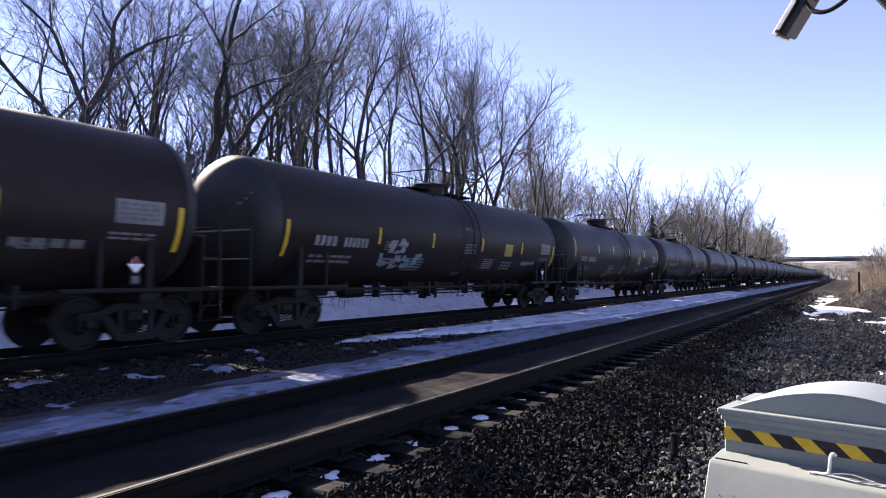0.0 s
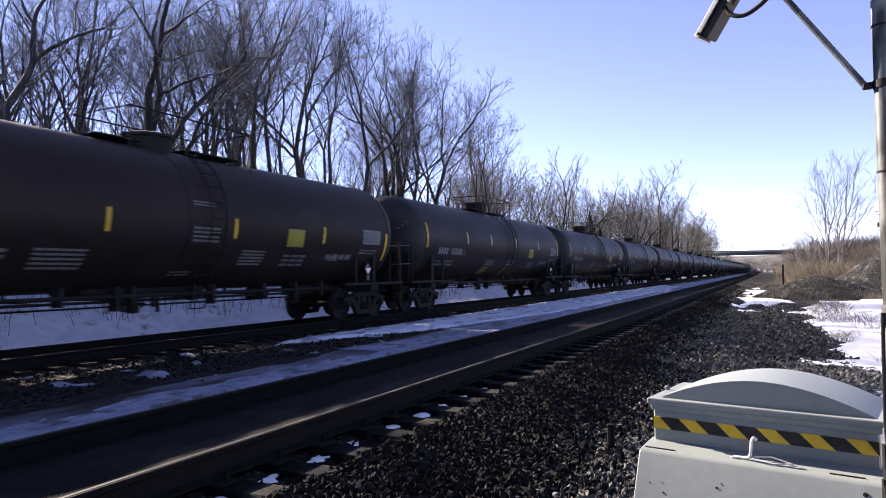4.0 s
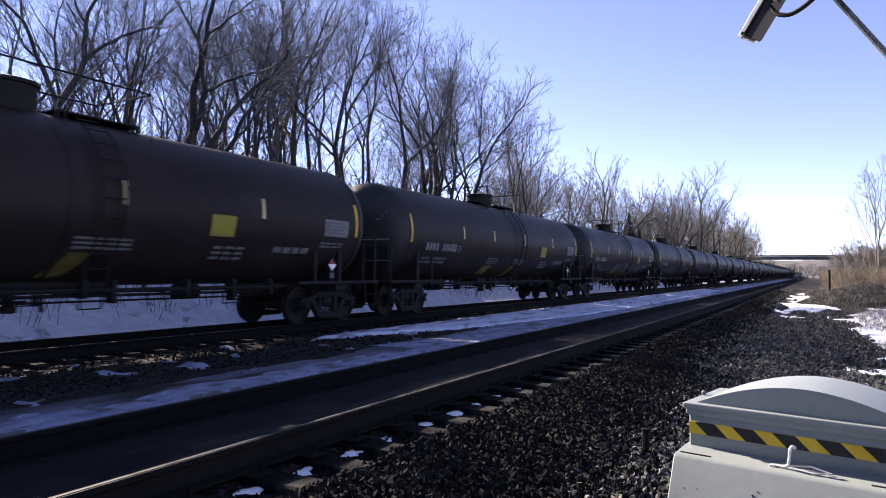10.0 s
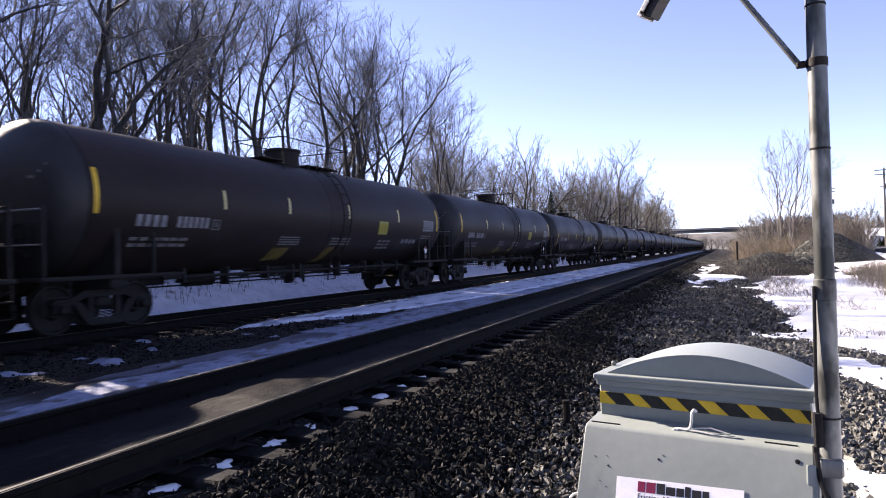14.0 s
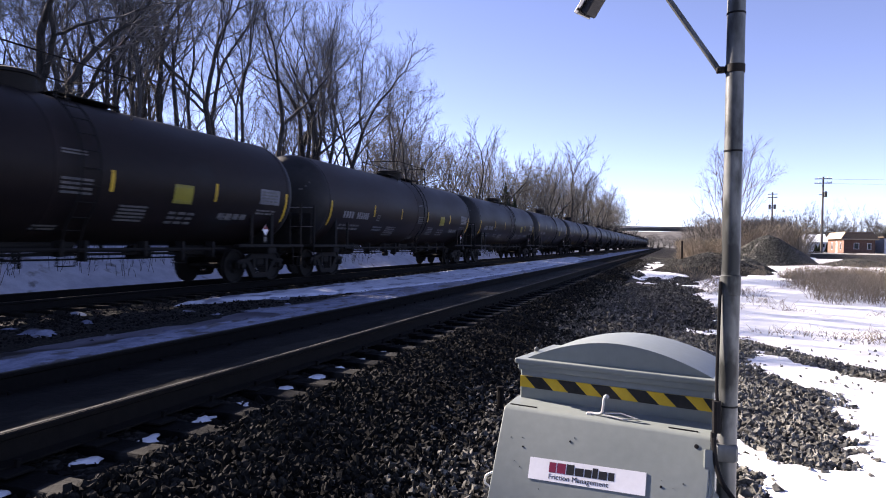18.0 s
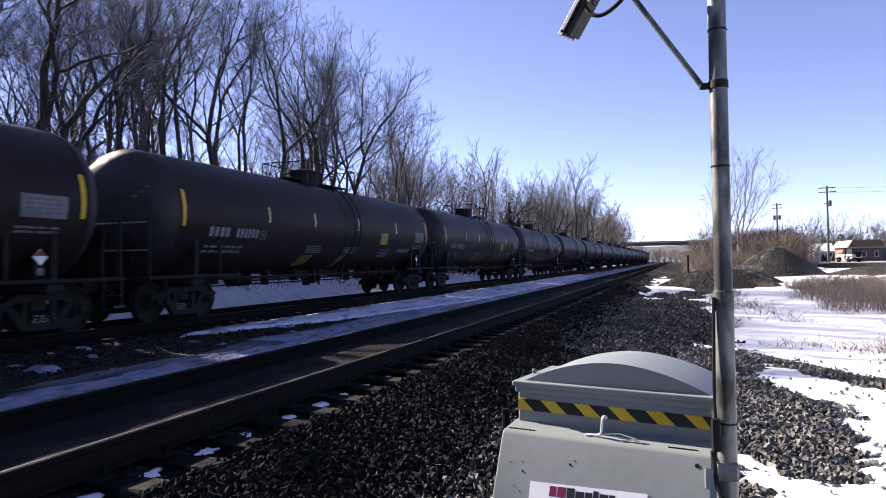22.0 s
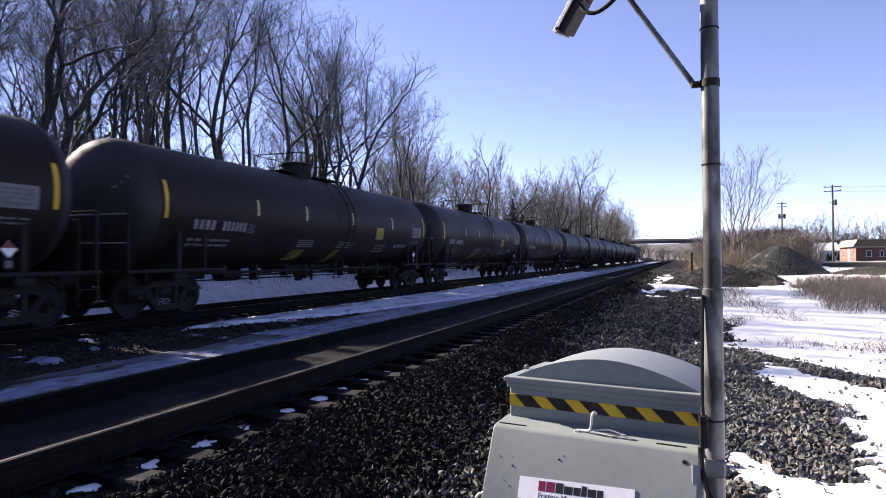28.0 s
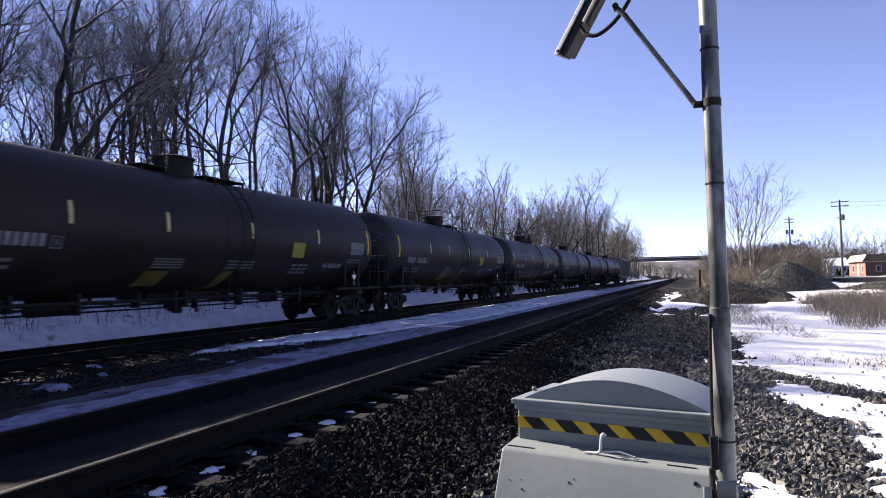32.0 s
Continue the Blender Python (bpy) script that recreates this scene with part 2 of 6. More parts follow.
# Sunlight on the tank ends is put into a lighter, glossier paint.
HEAD = material("lit_tank_head", (0.009, 0.0087, 0.0093), (0.022, 0.0213, 0.022), 1.1, 0.55, bump=0.05, fine=9, stain=(0.010, 0.0097, 0.010), stain_scale=1.2, spec=0.30)
STEEL = material("grimy_black_steel", (0.0056, 0.0049, 0.0048), (0.0112, 0.0098, 0.0093), 6, 0.75, bump=0.2, fine=50, stain=(0.0155, 0.0125, 0.0108), stain_scale=2.0)
WHEEL = material("rusty_wheel_steel", (0.0048, 0.0043, 0.0041), (0.0098, 0.0086, 0.0080), 5, 0.7, bump=0.15)
YELLOW = material("yellow_reflector", (0.52, 0.275, 0.02), (0.66, 0.40, 0.04), 3, 0.45, bump=0.05)
PALE = material("pale_reflector", (0.42, 0.35, 0.15), (0.55, 0.47, 0.23), 3, 0.45, bump=0.05)
LIME = material("lime_placard", (0.20, 0.165, 0.022), (0.26, 0.22, 0.034), 3, 0.5, bump=0.05, stain=(0.2, 0.19, 0.05), stain_scale=6, stain_at=0.6)
WHITE = material("white_stencil", (0.115, 0.115, 0.122), (0.225, 0.225, 0.235), 9, 0.6, bump=0.05)
DULLWHITE = material("faded_stencil", (0.07, 0.07, 0.07), (0.15, 0.15, 0.15), 9, 0.65, bump=0.05)
GREYPANEL = material("grey_decal", (0.10, 0.105, 0.115), (0.17, 0.175, 0.19), 5, 0.5, bump=0.05)
OCHRE = material("faded_ochre_decal", (0.070, 0.052, 0.016), (0.130, 0.098, 0.026), 4, 0.6, bump=0.05)
RED = material("red_ink", (0.16, 0.035, 0.04), (0.22, 0.05, 0.055), 4, 0.5, bump=0.03)
TEAL = material("teal_spray", (0.05, 0.14, 0.16), (0.10, 0.22, 0.24), 4, 0.6, bump=0.03)
BOXGREY = material("grey_box_paint", (0.158, 0.184, 0.177), (0.198, 0.226, 0.217), 2.5, 0.42, bump=0.06, fine=30, stain=(0.19, 0.215, 0.207), stain_scale=5, stain_at=0.66)
TAPE_Y = material("yellow_tape", (0.50, 0.31, 0.03), (0.60, 0.39, 0.045), 6, 0.45, bump=0.03, stain=(0.3, 0.22, 0.04), stain_scale=14, stain_at=0.68)
TAPE_K = material("black_tape", (0.012, 0.012, 0.012), (0.03, 0.03, 0.03), 6, 0.5, bump=0.03)
SIGNWHITE = material("white_sign", (0.66, 0.66, 0.68), (0.76, 0.76, 0.78), 3, 0.4, bump=0.02)
MAROON = material("maroon_ink", (0.16, 0.012, 0.04), (0.22, 0.02, 0.06), 3, 0.45, bump=0)
INK = material("black_ink", (0.012, 0.012, 0.014), (0.02, 0.02, 0.022), 3, 0.45, bump=0)
GALV = material("galvanised_steel", (0.072, 0.079, 0.080), (0.160, 0.172, 0.172), 9, 0.45, metal=0.35, bump=0.10, fine=40, stain=(0.030, 0.034, 0.034), stain_scale=7, stain_at=0.50, stretch=(1, 1, 0.4))
ALU = material("aluminium", (0.30, 0.30, 0.30), (0.40, 0.40, 0.40), 6, 0.4, metal=0.6, bump=0.03)
RUBBER = material("black_rubber", (0.007, 0.007, 0.008), (0.015, 0.015, 0.016), 6, 0.8, bump=0.05, spec=0.1)
CELL = material("solar_cell", (0.008, 0.010, 0.022), (0.014, 0.018, 0.035), 4, 0.15, bump=0)
BACKSHEET = material("panel_backsheet", (0.016, 0.016, 0.018), (0.035, 0.035, 0.038), 4, 0.6, bump=0.05)
ZINC = material("zinc_hook", (0.5, 0.5, 0.49), (0.62, 0.62, 0.6), 8, 0.4, metal=0.5, bump=0.05)
BARK = material("grey_brown_bark", (0.021, 0.0205, 0.0207), (0.062, 0.060, 0.060), 6, 0.95, bump=0.7, fine=30, vary=0.3, stretch=(1, 1, 0.25))
TWIG = material("winter_twig", (0.046, 0.0455, 0.046), (0.115, 0.113, 0.112), 2, 0.9, bump=0.0, vary=0.3)
# Lit copy of TWIG: sun on the distant crowns is put into colour.
SUNTWIG = material("sunlit_grey_twig", (0.068, 0.063, 0.054), (0.15, 0.138, 0.118), 2, 0.9, bump=0.0, vary=0.35)
PINKTWIG = material("purplish_twig", (0.085, 0.070, 0.066), (0.17, 0.14, 0.132), 2, 0.9, bump=0.0, vary=0.3)
PALEBARK = material("pale_bark", (0.10, 0.09, 0.082), (0.20, 0.18, 0.165), 4, 0.9, bump=0.4, fine=30, stretch=(1, 1, 0.3))
WEED = material("dry_weed", (0.135, 0.110, 0.084), (0.33, 0.275, 0.21), 1.5, 0.95, bump=0.0, vary=0.4, island=True)
MATTED = material("matted_grass", (0.07, 0.056, 0.043), (0.19, 0.155, 0.118), 5, 0.95, bump=1.0, fine=26, stain=(0.10, 0.075, 0.05), stain_scale=1.5)
NEEDLE = material("dark_needles", (0.012, 0.020, 0.012), (0.03, 0.042, 0.022), 3, 0.9, bump=0)
BRICK = material("red_brick", (0.16, 0.085, 0.065), (0.23, 0.13, 0.10), 3, 0.9, bump=0.3, fine=20, vary=0.2)
SHINGLE = material("brown_shingle", (0.06, 0.045, 0.035), (0.11, 0.085, 0.065), 5, 0.9, bump=0.3, vary=0.2)
TANROOF = material("tan_fascia", (0.33, 0.26, 0.18), (0.42, 0.34, 0.25), 3, 0.85, bump=0.2)
SIDING = material("white_siding", (0.62, 0.63, 0.64), (0.74, 0.75, 0.76), 2, 0.6, bump=0.1)
METALROOF = material("pale_metal_roof", (0.50, 0.56, 0.62), (0.60, 0.66, 0.72), 2, 0.45, bump=0.1)
GLASS = material("dark_window_glass", (0.03, 0.035, 0.04), (0.05, 0.055, 0.06), 2, 0.1, bump=0)
WOODPOLE = material("utility_pole_wood", (0.085, 0.078, 0.072), (0.145, 0.134, 0.125), 5, 0.9, bump=0.3, stretch=(1, 1, 0.15))
GIRDER = material("weathered_girder", (0.045, 0.05, 0.055), (0.08, 0.085, 0.09), 0.5, 0.6, bump=0.1)
CONCRETE = material("concrete", (0.28, 0.27, 0.25), (0.40, 0.39, 0.37), 0.6, 0.9, bump=0.2)
HILL = material("far_woodland", (0.030, 0.030, 0.032), (0.125, 0.122, 0.120), 0.12, 1.0, bump=0.4, fine=2)
ROADGREY = material("worn_road", (0.24, 0.23, 0.22), (0.36, 0.35, 0.33), 0.6, 0.9, bump=0.2, fine=8, stain=(0.12, 0.11, 0.095), stain_scale=0.3)
CARWHITE = material("white_car_paint", (0.62, 0.63, 0.63), (0.70, 0.71, 0.71), 2, 0.3, bump=0.02, spec=0.5)
CANVAS = material("black_canvas", (0.012, 0.012, 0.013), (0.025, 0.025, 0.026), 6, 0.8, bump=0.2)
HOPPER = material("hopper_grey", (0.10, 0.10, 0.095), (0.17, 0.165, 0.155), 1.2, 0.7, bump=0.1, stain=(0.09, 0.07, 0.05), stain_scale=0.7)


# ---------------------------------------------------------------- mesh building
class Shape:
    """Vertices and faces of one part, gathered piece by piece."""

    def __init__(self):
        self.v, self.f = [], []

    def add(self, verts, faces):
        k = len(self.v)
        self.v += [tuple(p) for p in verts]
        self.f += [tuple(i + k for i in q) for q in faces]
        return self

    def box(self, x0, x1, y0, y1, z0, z1, cut=0.0, m=None):
        """A block with its upright and lying edges cut at 45 degrees."""
        c = min(cut, (x1 - x0) / 2.2, (y1 - y0) / 2.2, (z1 - z0) / 2.2)
        if c <= 0:
            vs = [(x, y, z) for z in (z0, z1) for y in (y0, y1) for x in (x0, x1)]
            fs = [(0, 2, 3, 1), (4, 5, 7, 6), (0, 1, 5, 4), (1, 3, 7, 5), (3, 2, 6, 7), (2, 0, 4, 6)]
        else:
            ring = lambda d: [(x0 + c + d, y0 + d), (x1 - c - d, y0 + d), (x1 - d, y0 + c + d), (x1 - d, y1 - c - d), (x1 - c - d, y1 - d),
                              (x0 + c + d, y1 - d), (x0 + d, y1 - c - d), (x0 + d, y0 + c + d)]
            vs = [(*p, z) for d, z in ((c * 0.7, z0), (0, z0 + c), (0, z1 - c), (c * 0.7, z1)) for p in ring(d)]
            fs = [tuple(range(7, -1, -1)), tuple(range(24, 32))]
            for r in range(3):
                for i in range(8):
                    j = (i + 1) % 8
                    fs.append((r * 8 + i, r * 8 + j, r * 8 + 8 + j, r * 8 + 8 + i))
        if m is not None:
            vs = [m @ Vector(p) for p in vs]
        return self.add(vs, fs)

    def tube(self, pts, rad, n=8, caps=True):
        """A round bar along a line of points; rad is one number or one for each point."""
        pts = [Vector(p) for p in pts]
        rad = [rad] * len(pts) if isinstance(rad, (int, float)) else rad
        vs, fs = [], []
        side = None
        for i, p in enumerate(pts):
            d = (pts[min(i + 1, len(pts) - 1)] - pts[max(i - 1, 0)]).normalized()
            if side is None:
                side = d.cross(Vector((0, 0, 1)) if abs(d.z) < 0.9 else Vector((1, 0, 0))).normalized()
            else:
                side = (side - d * side.dot(d)).normalized()
            up = d.cross(side)
            for k in range(n):
                a = 2 * math.pi * k / n
                vs.append(p + (side * math.cos(a) + up * math.sin(a)) * rad[i])
        for i in range(len(pts) - 1):
            for k in range(n):
                j = (k + 1) % n
                fs.append((i * n + k, i * n + j, i * n + n + j, i * n + n + k))
        if caps:
            fs += [tuple(range(n - 1, -1, -1)), tuple(range((len(pts) - 1) * n, len(pts) * n))]
        return self.add(vs, fs)

    def lathe(self, rows, axis="y", n=40, at=(0, 0, 0)):
        """Rings of (place along the axis, radius), closed at both ends."""
        vs, fs = [], []
        for h, r in rows:
            for k in range(n):
                a = 2 * math.pi * k / n
                c, s = r * math.cos(a), r * math.sin(a)
                p = {"x": (h, c, s), "y": (s, h, c), "z": (c, s, h)}[axis]
                vs.append((p[0] + at[0], p[1] + at[1], p[2] + at[2]))
        for i in range(len(rows) - 1):
            for k in range(n):
                j = (k + 1) % n
                fs.append((i * n + k, i * n + j, i * n + n + j, i * n + n + k))
        fs += [tuple(range(n - 1, -1, -1)), tuple(range((len(rows) - 1) * n, len(rows) * n))]
        return self.add(vs, fs)

    def extrude(self, outline, lo, hi, axis="x"):
        """A flat outline (two numbers a corner) drawn out along an axis."""
        n = len(outline)
        put3 = {"x": lambda h, a, b: (h, a, b), "y": lambda h, a, b: (a, h, b), "z": lambda h, a, b: (a, b, h)}[axis]
        vs = [put3(h, a, b) for h in (lo, hi) for a, b in outline]
        fs = [tuple(range(n - 1, -1, -1)), tuple(range(n, 2 * n))] + [(i, (i + 1) % n, n + (i + 1) % n, n + i) for i in range(n)]
        return self.add(vs, fs)

    def moved(self, m):
        self.v = [tuple(m @ Vector(p)) for p in self.v]
        return self

    def mesh(self, name, mat, smooth=35):
        me = bpy.data.meshes.new(name)
        me.from_pydata(self.v, [], self.f)
        me.validate()
        if smooth:
            me.polygons.foreach_set("use_smooth", [True] * len(me.polygons))
            me.set_sharp_from_angle(angle=radians(smooth))
        me.materials.append(mat)
        return me


def fix_normals(me):
    bm = bmesh.new()
    bm.from_mesh(me)
    bmesh.ops.recalc_face_normals(bm, faces=bm.faces)
    bm.to_mesh(me)
    bm.free()


def part(name, shape, mat, parent=None, label="", smooth=35, m=None):
    """One mesh object, under a thing or a part where one is given."""
    me = shape if isinstance(shape, bpy.types.Mesh) else shape.mesh(name, mat, smooth)
    if not isinstance(shape, bpy.types.Mesh) and len(me.polygons) < 20000:
        fix_normals(me)
    ob = new(name, me)
    ob.parent = parent
    if m is not None:
        ob.matrix_basis = m
    return tagged(ob, label) if label else ob


def thing(name, label, category, m=None, group="", kind=""):
    ob = new(name)
    ob.empty_display_size = 0.2
    if m is not None:
        ob.matrix_basis = m
    return tagged(ob, label, category, group, kind)


def sheet(name, xs, ys, height, mat, keep=None):
    """A grid of ground; keep(x, y) tells which of its squares are there."""
    nx, ny = len(xs), len(ys)
    vs = [(x, y, height(x, y)) for y in ys for x in xs]
    fs = []
    for j in range(ny - 1):
        for i in range(nx - 1):
            if keep is None or keep((xs[i] + xs[i + 1]) / 2, (ys[j] + ys[j + 1]) / 2):
                fs.append((j * nx + i, j * nx + i + 1, (j + 1) * nx + i + 1, (j + 1) * nx + i))
    used = sorted({i for q in fs for i in q})
    back = {o: k for k, o in enumerate(used)}
    me = bpy.data.meshes.new(name)
    me.from_pydata([vs[i] for i in used], [], [tuple(back[i] for i in q) for q in fs])
    me.polygons.foreach_set("use_smooth", [True] * len(me.polygons))
    me.materials.append(mat)
    return new(name, me)


def span(a, b, step):
    n = max(1, int(round((b - a) / step)))
    return [a + (b - a) * i / n for i in range(n + 1)]


def smooth_line(pts, n=5):
    """A rounded line through a few points."""
    p = [Vector(q) for q in pts]
    out = []
    for i in range(len(p) - 1):
        a, b, c, d = p[max(i - 1, 0)], p[i], p[i + 1], p[min(i + 2, len(p) - 1)]
        for k in range(n):
            t = k / n
            out.append(0.5 * (2 * b + (c - a) * t + (2 * a - 5 * b + 4 * c - d) * t * t + (3 * b - a - 3 * c + d) * t ** 3))
    return out + [p[-1]]


def fbm(x, y, s, seed=0.0):
    return noise.fractal(Vector((x * s, y * s, seed)), 1.0, 2.0, 4)


# ---------------------------------------------------------------- the ground
FAR_X, FAR_Z = -8.47, 0.05          # middle of the far track, top of its rails
SECTION = [(-3000, 4.0), (-60, 1.6), (-22, 1.3), (-14.9, 1.05), (-12.3, -0.32), (-11.4, -0.42), (-10.7, -0.22), (-9.9, -0.19), (-7.0, -0.19), (-6.3, -0.24), (-5.6, -0.32),
           (-3.0, -0.32), (-2.6, -0.22), (-2.15, -0.05), (0.02, -0.05), (0.12, -0.10), (0.42, -0.10), (0.62, -0.055), (0.85, -0.10), (1.9, -0.34), (2.4, -0.37), (5.0, -0.38), (12, -0.42), (60, -0.3), (3000, 0.0)]


def ground_z(x, y):
    for (x0, z0), (x1, z1) in zip(SECTION, SECTION[1:]):
        if x <= x1:
            z = z0 + (z1 - z0) * (x - x0) / (x1 - x0)
            break
    if x > 7:
        z += 0.9 * min(max((y - 45) / 50, 0), 1) * min((x - 7) / 8, 1)
    rough = 0.018 if -10 < x < 1 else 0.035
    if abs(x) > 14:
        rough = 0.12
    return z + rough * fbm(x, y, 0.9)


far_out = [25, 40, 70, 130, 300, 800, 3000]
gx = [-a for a in reversed(far_out)] + span(-22, -10, 0.4)[:-1] + span(-10, 8, 0.14) + span(8, 22, 0.5)[1:] + far_out
gy = [-3000, -600, -150, -60, -30] + span(-16, -4, 0.6)[:-1] + span(-4, 14, 0.16) + span(14, 50, 0.5)[1:] + span(50, 130, 2)[1:] + [150, 180, 220, 280, 360, 500, 900, 3000]
ground = tagged(sheet("ground", gx, gy, ground_z, GRAVEL), "dark crushed-stone ground beside the railway tracks", "ground", kind="structure")


def patch(name, label, mat, x0, x1, y0, y1, step, cover, thick, kind="structure", category="snow"):
    """A thin lying layer with a ragged outline. cover(x, y) > 0 where it lies."""
    xs, ys = span(x0, x1, step), span(y0, y1, step * 1.4)

    def lay(x, y):
        c = cover(x, y)
        return ground_z(x, y) + thick * max(min(c * 3, 1), -0.6) + 0.012 * fbm(x, y, 3.1, 5)

    ob = sheet(name, xs, ys, lay, mat, lambda x, y: cover(x, y) > -0.18)
    return tagged(ob, label, category, kind=kind)


def edge(v, lo, hi, soft):
    """Positive inside lo..hi, falling below 0 outside over about soft."""
    return min((v - lo) / soft, (hi - v) / soft, 1.0)


patch("ice", "dirty frozen slush between the two tracks", ICE, -5.8, -3.1, -16, 60, 0.14,
      lambda x, y: edge(x, -5.0 - max(0, min((y - 6) * 0.05, 0.6)), -3.48 + min(max((y - 6) * 0.02, 0), 0.25), 0.45) + 0.35 * fbm(x, y, 0.6, 3) - 0.1, 0.02, category="ice")
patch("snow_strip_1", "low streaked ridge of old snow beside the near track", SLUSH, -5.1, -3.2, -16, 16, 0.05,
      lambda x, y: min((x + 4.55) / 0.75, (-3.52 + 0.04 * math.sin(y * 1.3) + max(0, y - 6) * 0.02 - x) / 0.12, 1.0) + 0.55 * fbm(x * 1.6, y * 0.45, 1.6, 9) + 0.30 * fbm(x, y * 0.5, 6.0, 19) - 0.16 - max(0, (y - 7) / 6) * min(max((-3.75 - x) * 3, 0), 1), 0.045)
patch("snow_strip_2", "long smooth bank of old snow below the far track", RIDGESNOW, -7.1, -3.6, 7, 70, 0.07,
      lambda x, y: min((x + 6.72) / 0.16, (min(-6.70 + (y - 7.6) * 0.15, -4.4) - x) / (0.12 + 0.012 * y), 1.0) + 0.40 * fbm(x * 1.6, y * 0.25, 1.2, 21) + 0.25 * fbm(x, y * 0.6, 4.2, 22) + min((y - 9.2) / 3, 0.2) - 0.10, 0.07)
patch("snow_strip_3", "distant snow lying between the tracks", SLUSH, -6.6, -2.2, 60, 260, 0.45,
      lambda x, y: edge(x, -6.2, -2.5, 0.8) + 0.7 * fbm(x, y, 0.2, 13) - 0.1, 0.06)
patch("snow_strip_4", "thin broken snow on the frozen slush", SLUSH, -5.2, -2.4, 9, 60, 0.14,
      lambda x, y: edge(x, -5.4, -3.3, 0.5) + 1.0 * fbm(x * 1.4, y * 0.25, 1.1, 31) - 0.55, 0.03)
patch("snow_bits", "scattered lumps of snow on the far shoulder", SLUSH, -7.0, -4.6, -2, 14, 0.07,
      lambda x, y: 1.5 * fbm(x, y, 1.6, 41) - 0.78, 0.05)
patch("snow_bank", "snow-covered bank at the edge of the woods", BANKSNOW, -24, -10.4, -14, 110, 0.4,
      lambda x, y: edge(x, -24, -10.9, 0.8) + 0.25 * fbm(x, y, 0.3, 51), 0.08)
patch("snow_bank_far", "snow under the distant trees", SNOW, -24, -10.4, 110, 300, 1.2,
      lambda x, y: edge(x, -22, -11.2, 1.0) + 0.5 * fbm(x, y, 0.2, 53), 0.08)


def road_snow(x, y):
    """Two ragged streaks of snow beside the service road."""
    return edge(x, 1.7 + (y - 38) * 0.02, 3.4 + (52 - y) * 0.05, 0.8) + edge(y, 29, 70, 8) + 1.2 * fbm(x * 1.4, y * 0.6, 0.6, 61) + 0.6 * fbm(x, y * 0.6, 2.0, 62) - 1.18


patch("snow_patch_1", "melting snow patch beside the service road", SNOW, 0.9, 5.6, 26, 74, 0.16, road_snow, 0.06)
patch("snow_field", "melting snow over the open ground", SNOW, 3.8, 34, 10.4, 36, 0.2,
      lambda x, y: edge(x, 4.55 + 0.25 * math.sin(y * 0.9) - max(0, y - 18) * 0.02 + max(0, y - 30) * 0.5, 60, 0.6) + 0.85 * fbm(x, y * 1.6, 0.33, 71) + 0.35 * fbm(x, y * 1.8, 1.3, 72) + min(0, (y - 11.3) / 0.4) - 0.12, 0.07)


def near_snow(x, y):
    """Snow broken by a curved spill of stone that runs from the pole across the open ground."""
    x += 0.22 * fbm(x, y, 1.3, 83)
    y += 0.35 * fbm(x, y, 0.9, 84)
    strip = min((9.85 - 1.5 * (x - 4.45) - y) / 0.45, (y - 7.75 + 1.5 * (x - 5.2)) / 0.45, (7.6 - x) / 0.8)
    brim = 5.15 - 0.42 * max(0, y - 5.2) - 0.18 * max(0, 4.6 - y)
    spill = min((max(brim, 4.62) - x) / 0.35, (y - 3.2 + 0.95 * (x - 4.0)) / 0.4, (9.9 - y) / 0.5)
    shore = (3.95 + 0.1 * max(0, 3 - y) - x) / 0.3
    return -max(strip, spill, shore, (y - 11.1) / 0.4, (-9.5 - y) / 1.6, (x - 11.6) / 0.8) + 0.65 * fbm(x, y, 3.2, 85) + 0.35 * fbm(x, y, 9, 86)


patch("snow_field_near", "thin snow between bands of loose stone", SNOW, 3.5, 13, -14, 11.8, 0.085, near_snow, 0.045)
patch("snow_on_heap", "snow left along the side of the low heap", SNOW, 5.6, 11.5, 26, 44, 0.14,
      lambda x, y: max(edge(x - 0.12 * (y - 28), 6.3, 8.4, 0.5), edge(y, 33, 36, 0.6) + min(0, (9.4 - x) / 0.4)) + min((43 - y) / 3, 0) + 0.8 * fbm(x, y * 0.7, 0.8, 93) - 0.45, 0.09)
patch("snow_field_far", "old snow round the stone heaps", SNOW, 7, 60, 36, 100, 0.7,
      lambda x, y: edge(x, 8.5, 21, 3) + edge(y, 40, 76, 6) * 0.4 + 1.0 * fbm(x, y * 1.5, 0.16, 91) - 0.85, 0.10)


# ---------------------------------------------------------------- tracks
def rail_outline(x0, top):
    h = 0.186
    pts = [(-0.075, 0), (0.075, 0), (0.075, 0.012), (0.012, 0.03), (0.009, 0.136), (0.034, 0.151), (0.037, 0.176), (0.028, h), (-0.028, h), (-0.037, 0.176),
           (-0.034, 0.151), (-0.009, 0.136), (-0.012, 0.03), (-0.075, 0.012)]
    return [(x0 + a, top - h + b) for a, b in pts]


def build_track(name, label, middle, top, shine):
    tr = thing(name, label, "railway track", kind="structure")
    for s in (-1, 1):
        x = middle + s * 0.75
        r = part("rail", Shape().extrude(rail_outline(x, top), -60, 700, "y"), RAIL, tr, smooth=30)
        part("running_surface", Shape().box(x - 0.012, x + 0.012, -60, 700, top - 0.004, top + 0.003), RAIL_TOP, r, "worn bright top of the rail", smooth=0)
    return tr


near = build_track("near_track", "empty near railway track on dark ballast", -0.75, 0.18, True)
far = build_track("far_track", "far railway track carrying the tank train", FAR_X, FAR_Z, False)

# sleepers: the near ones singly, the rest in one piece
TIE_STEP = 0.553


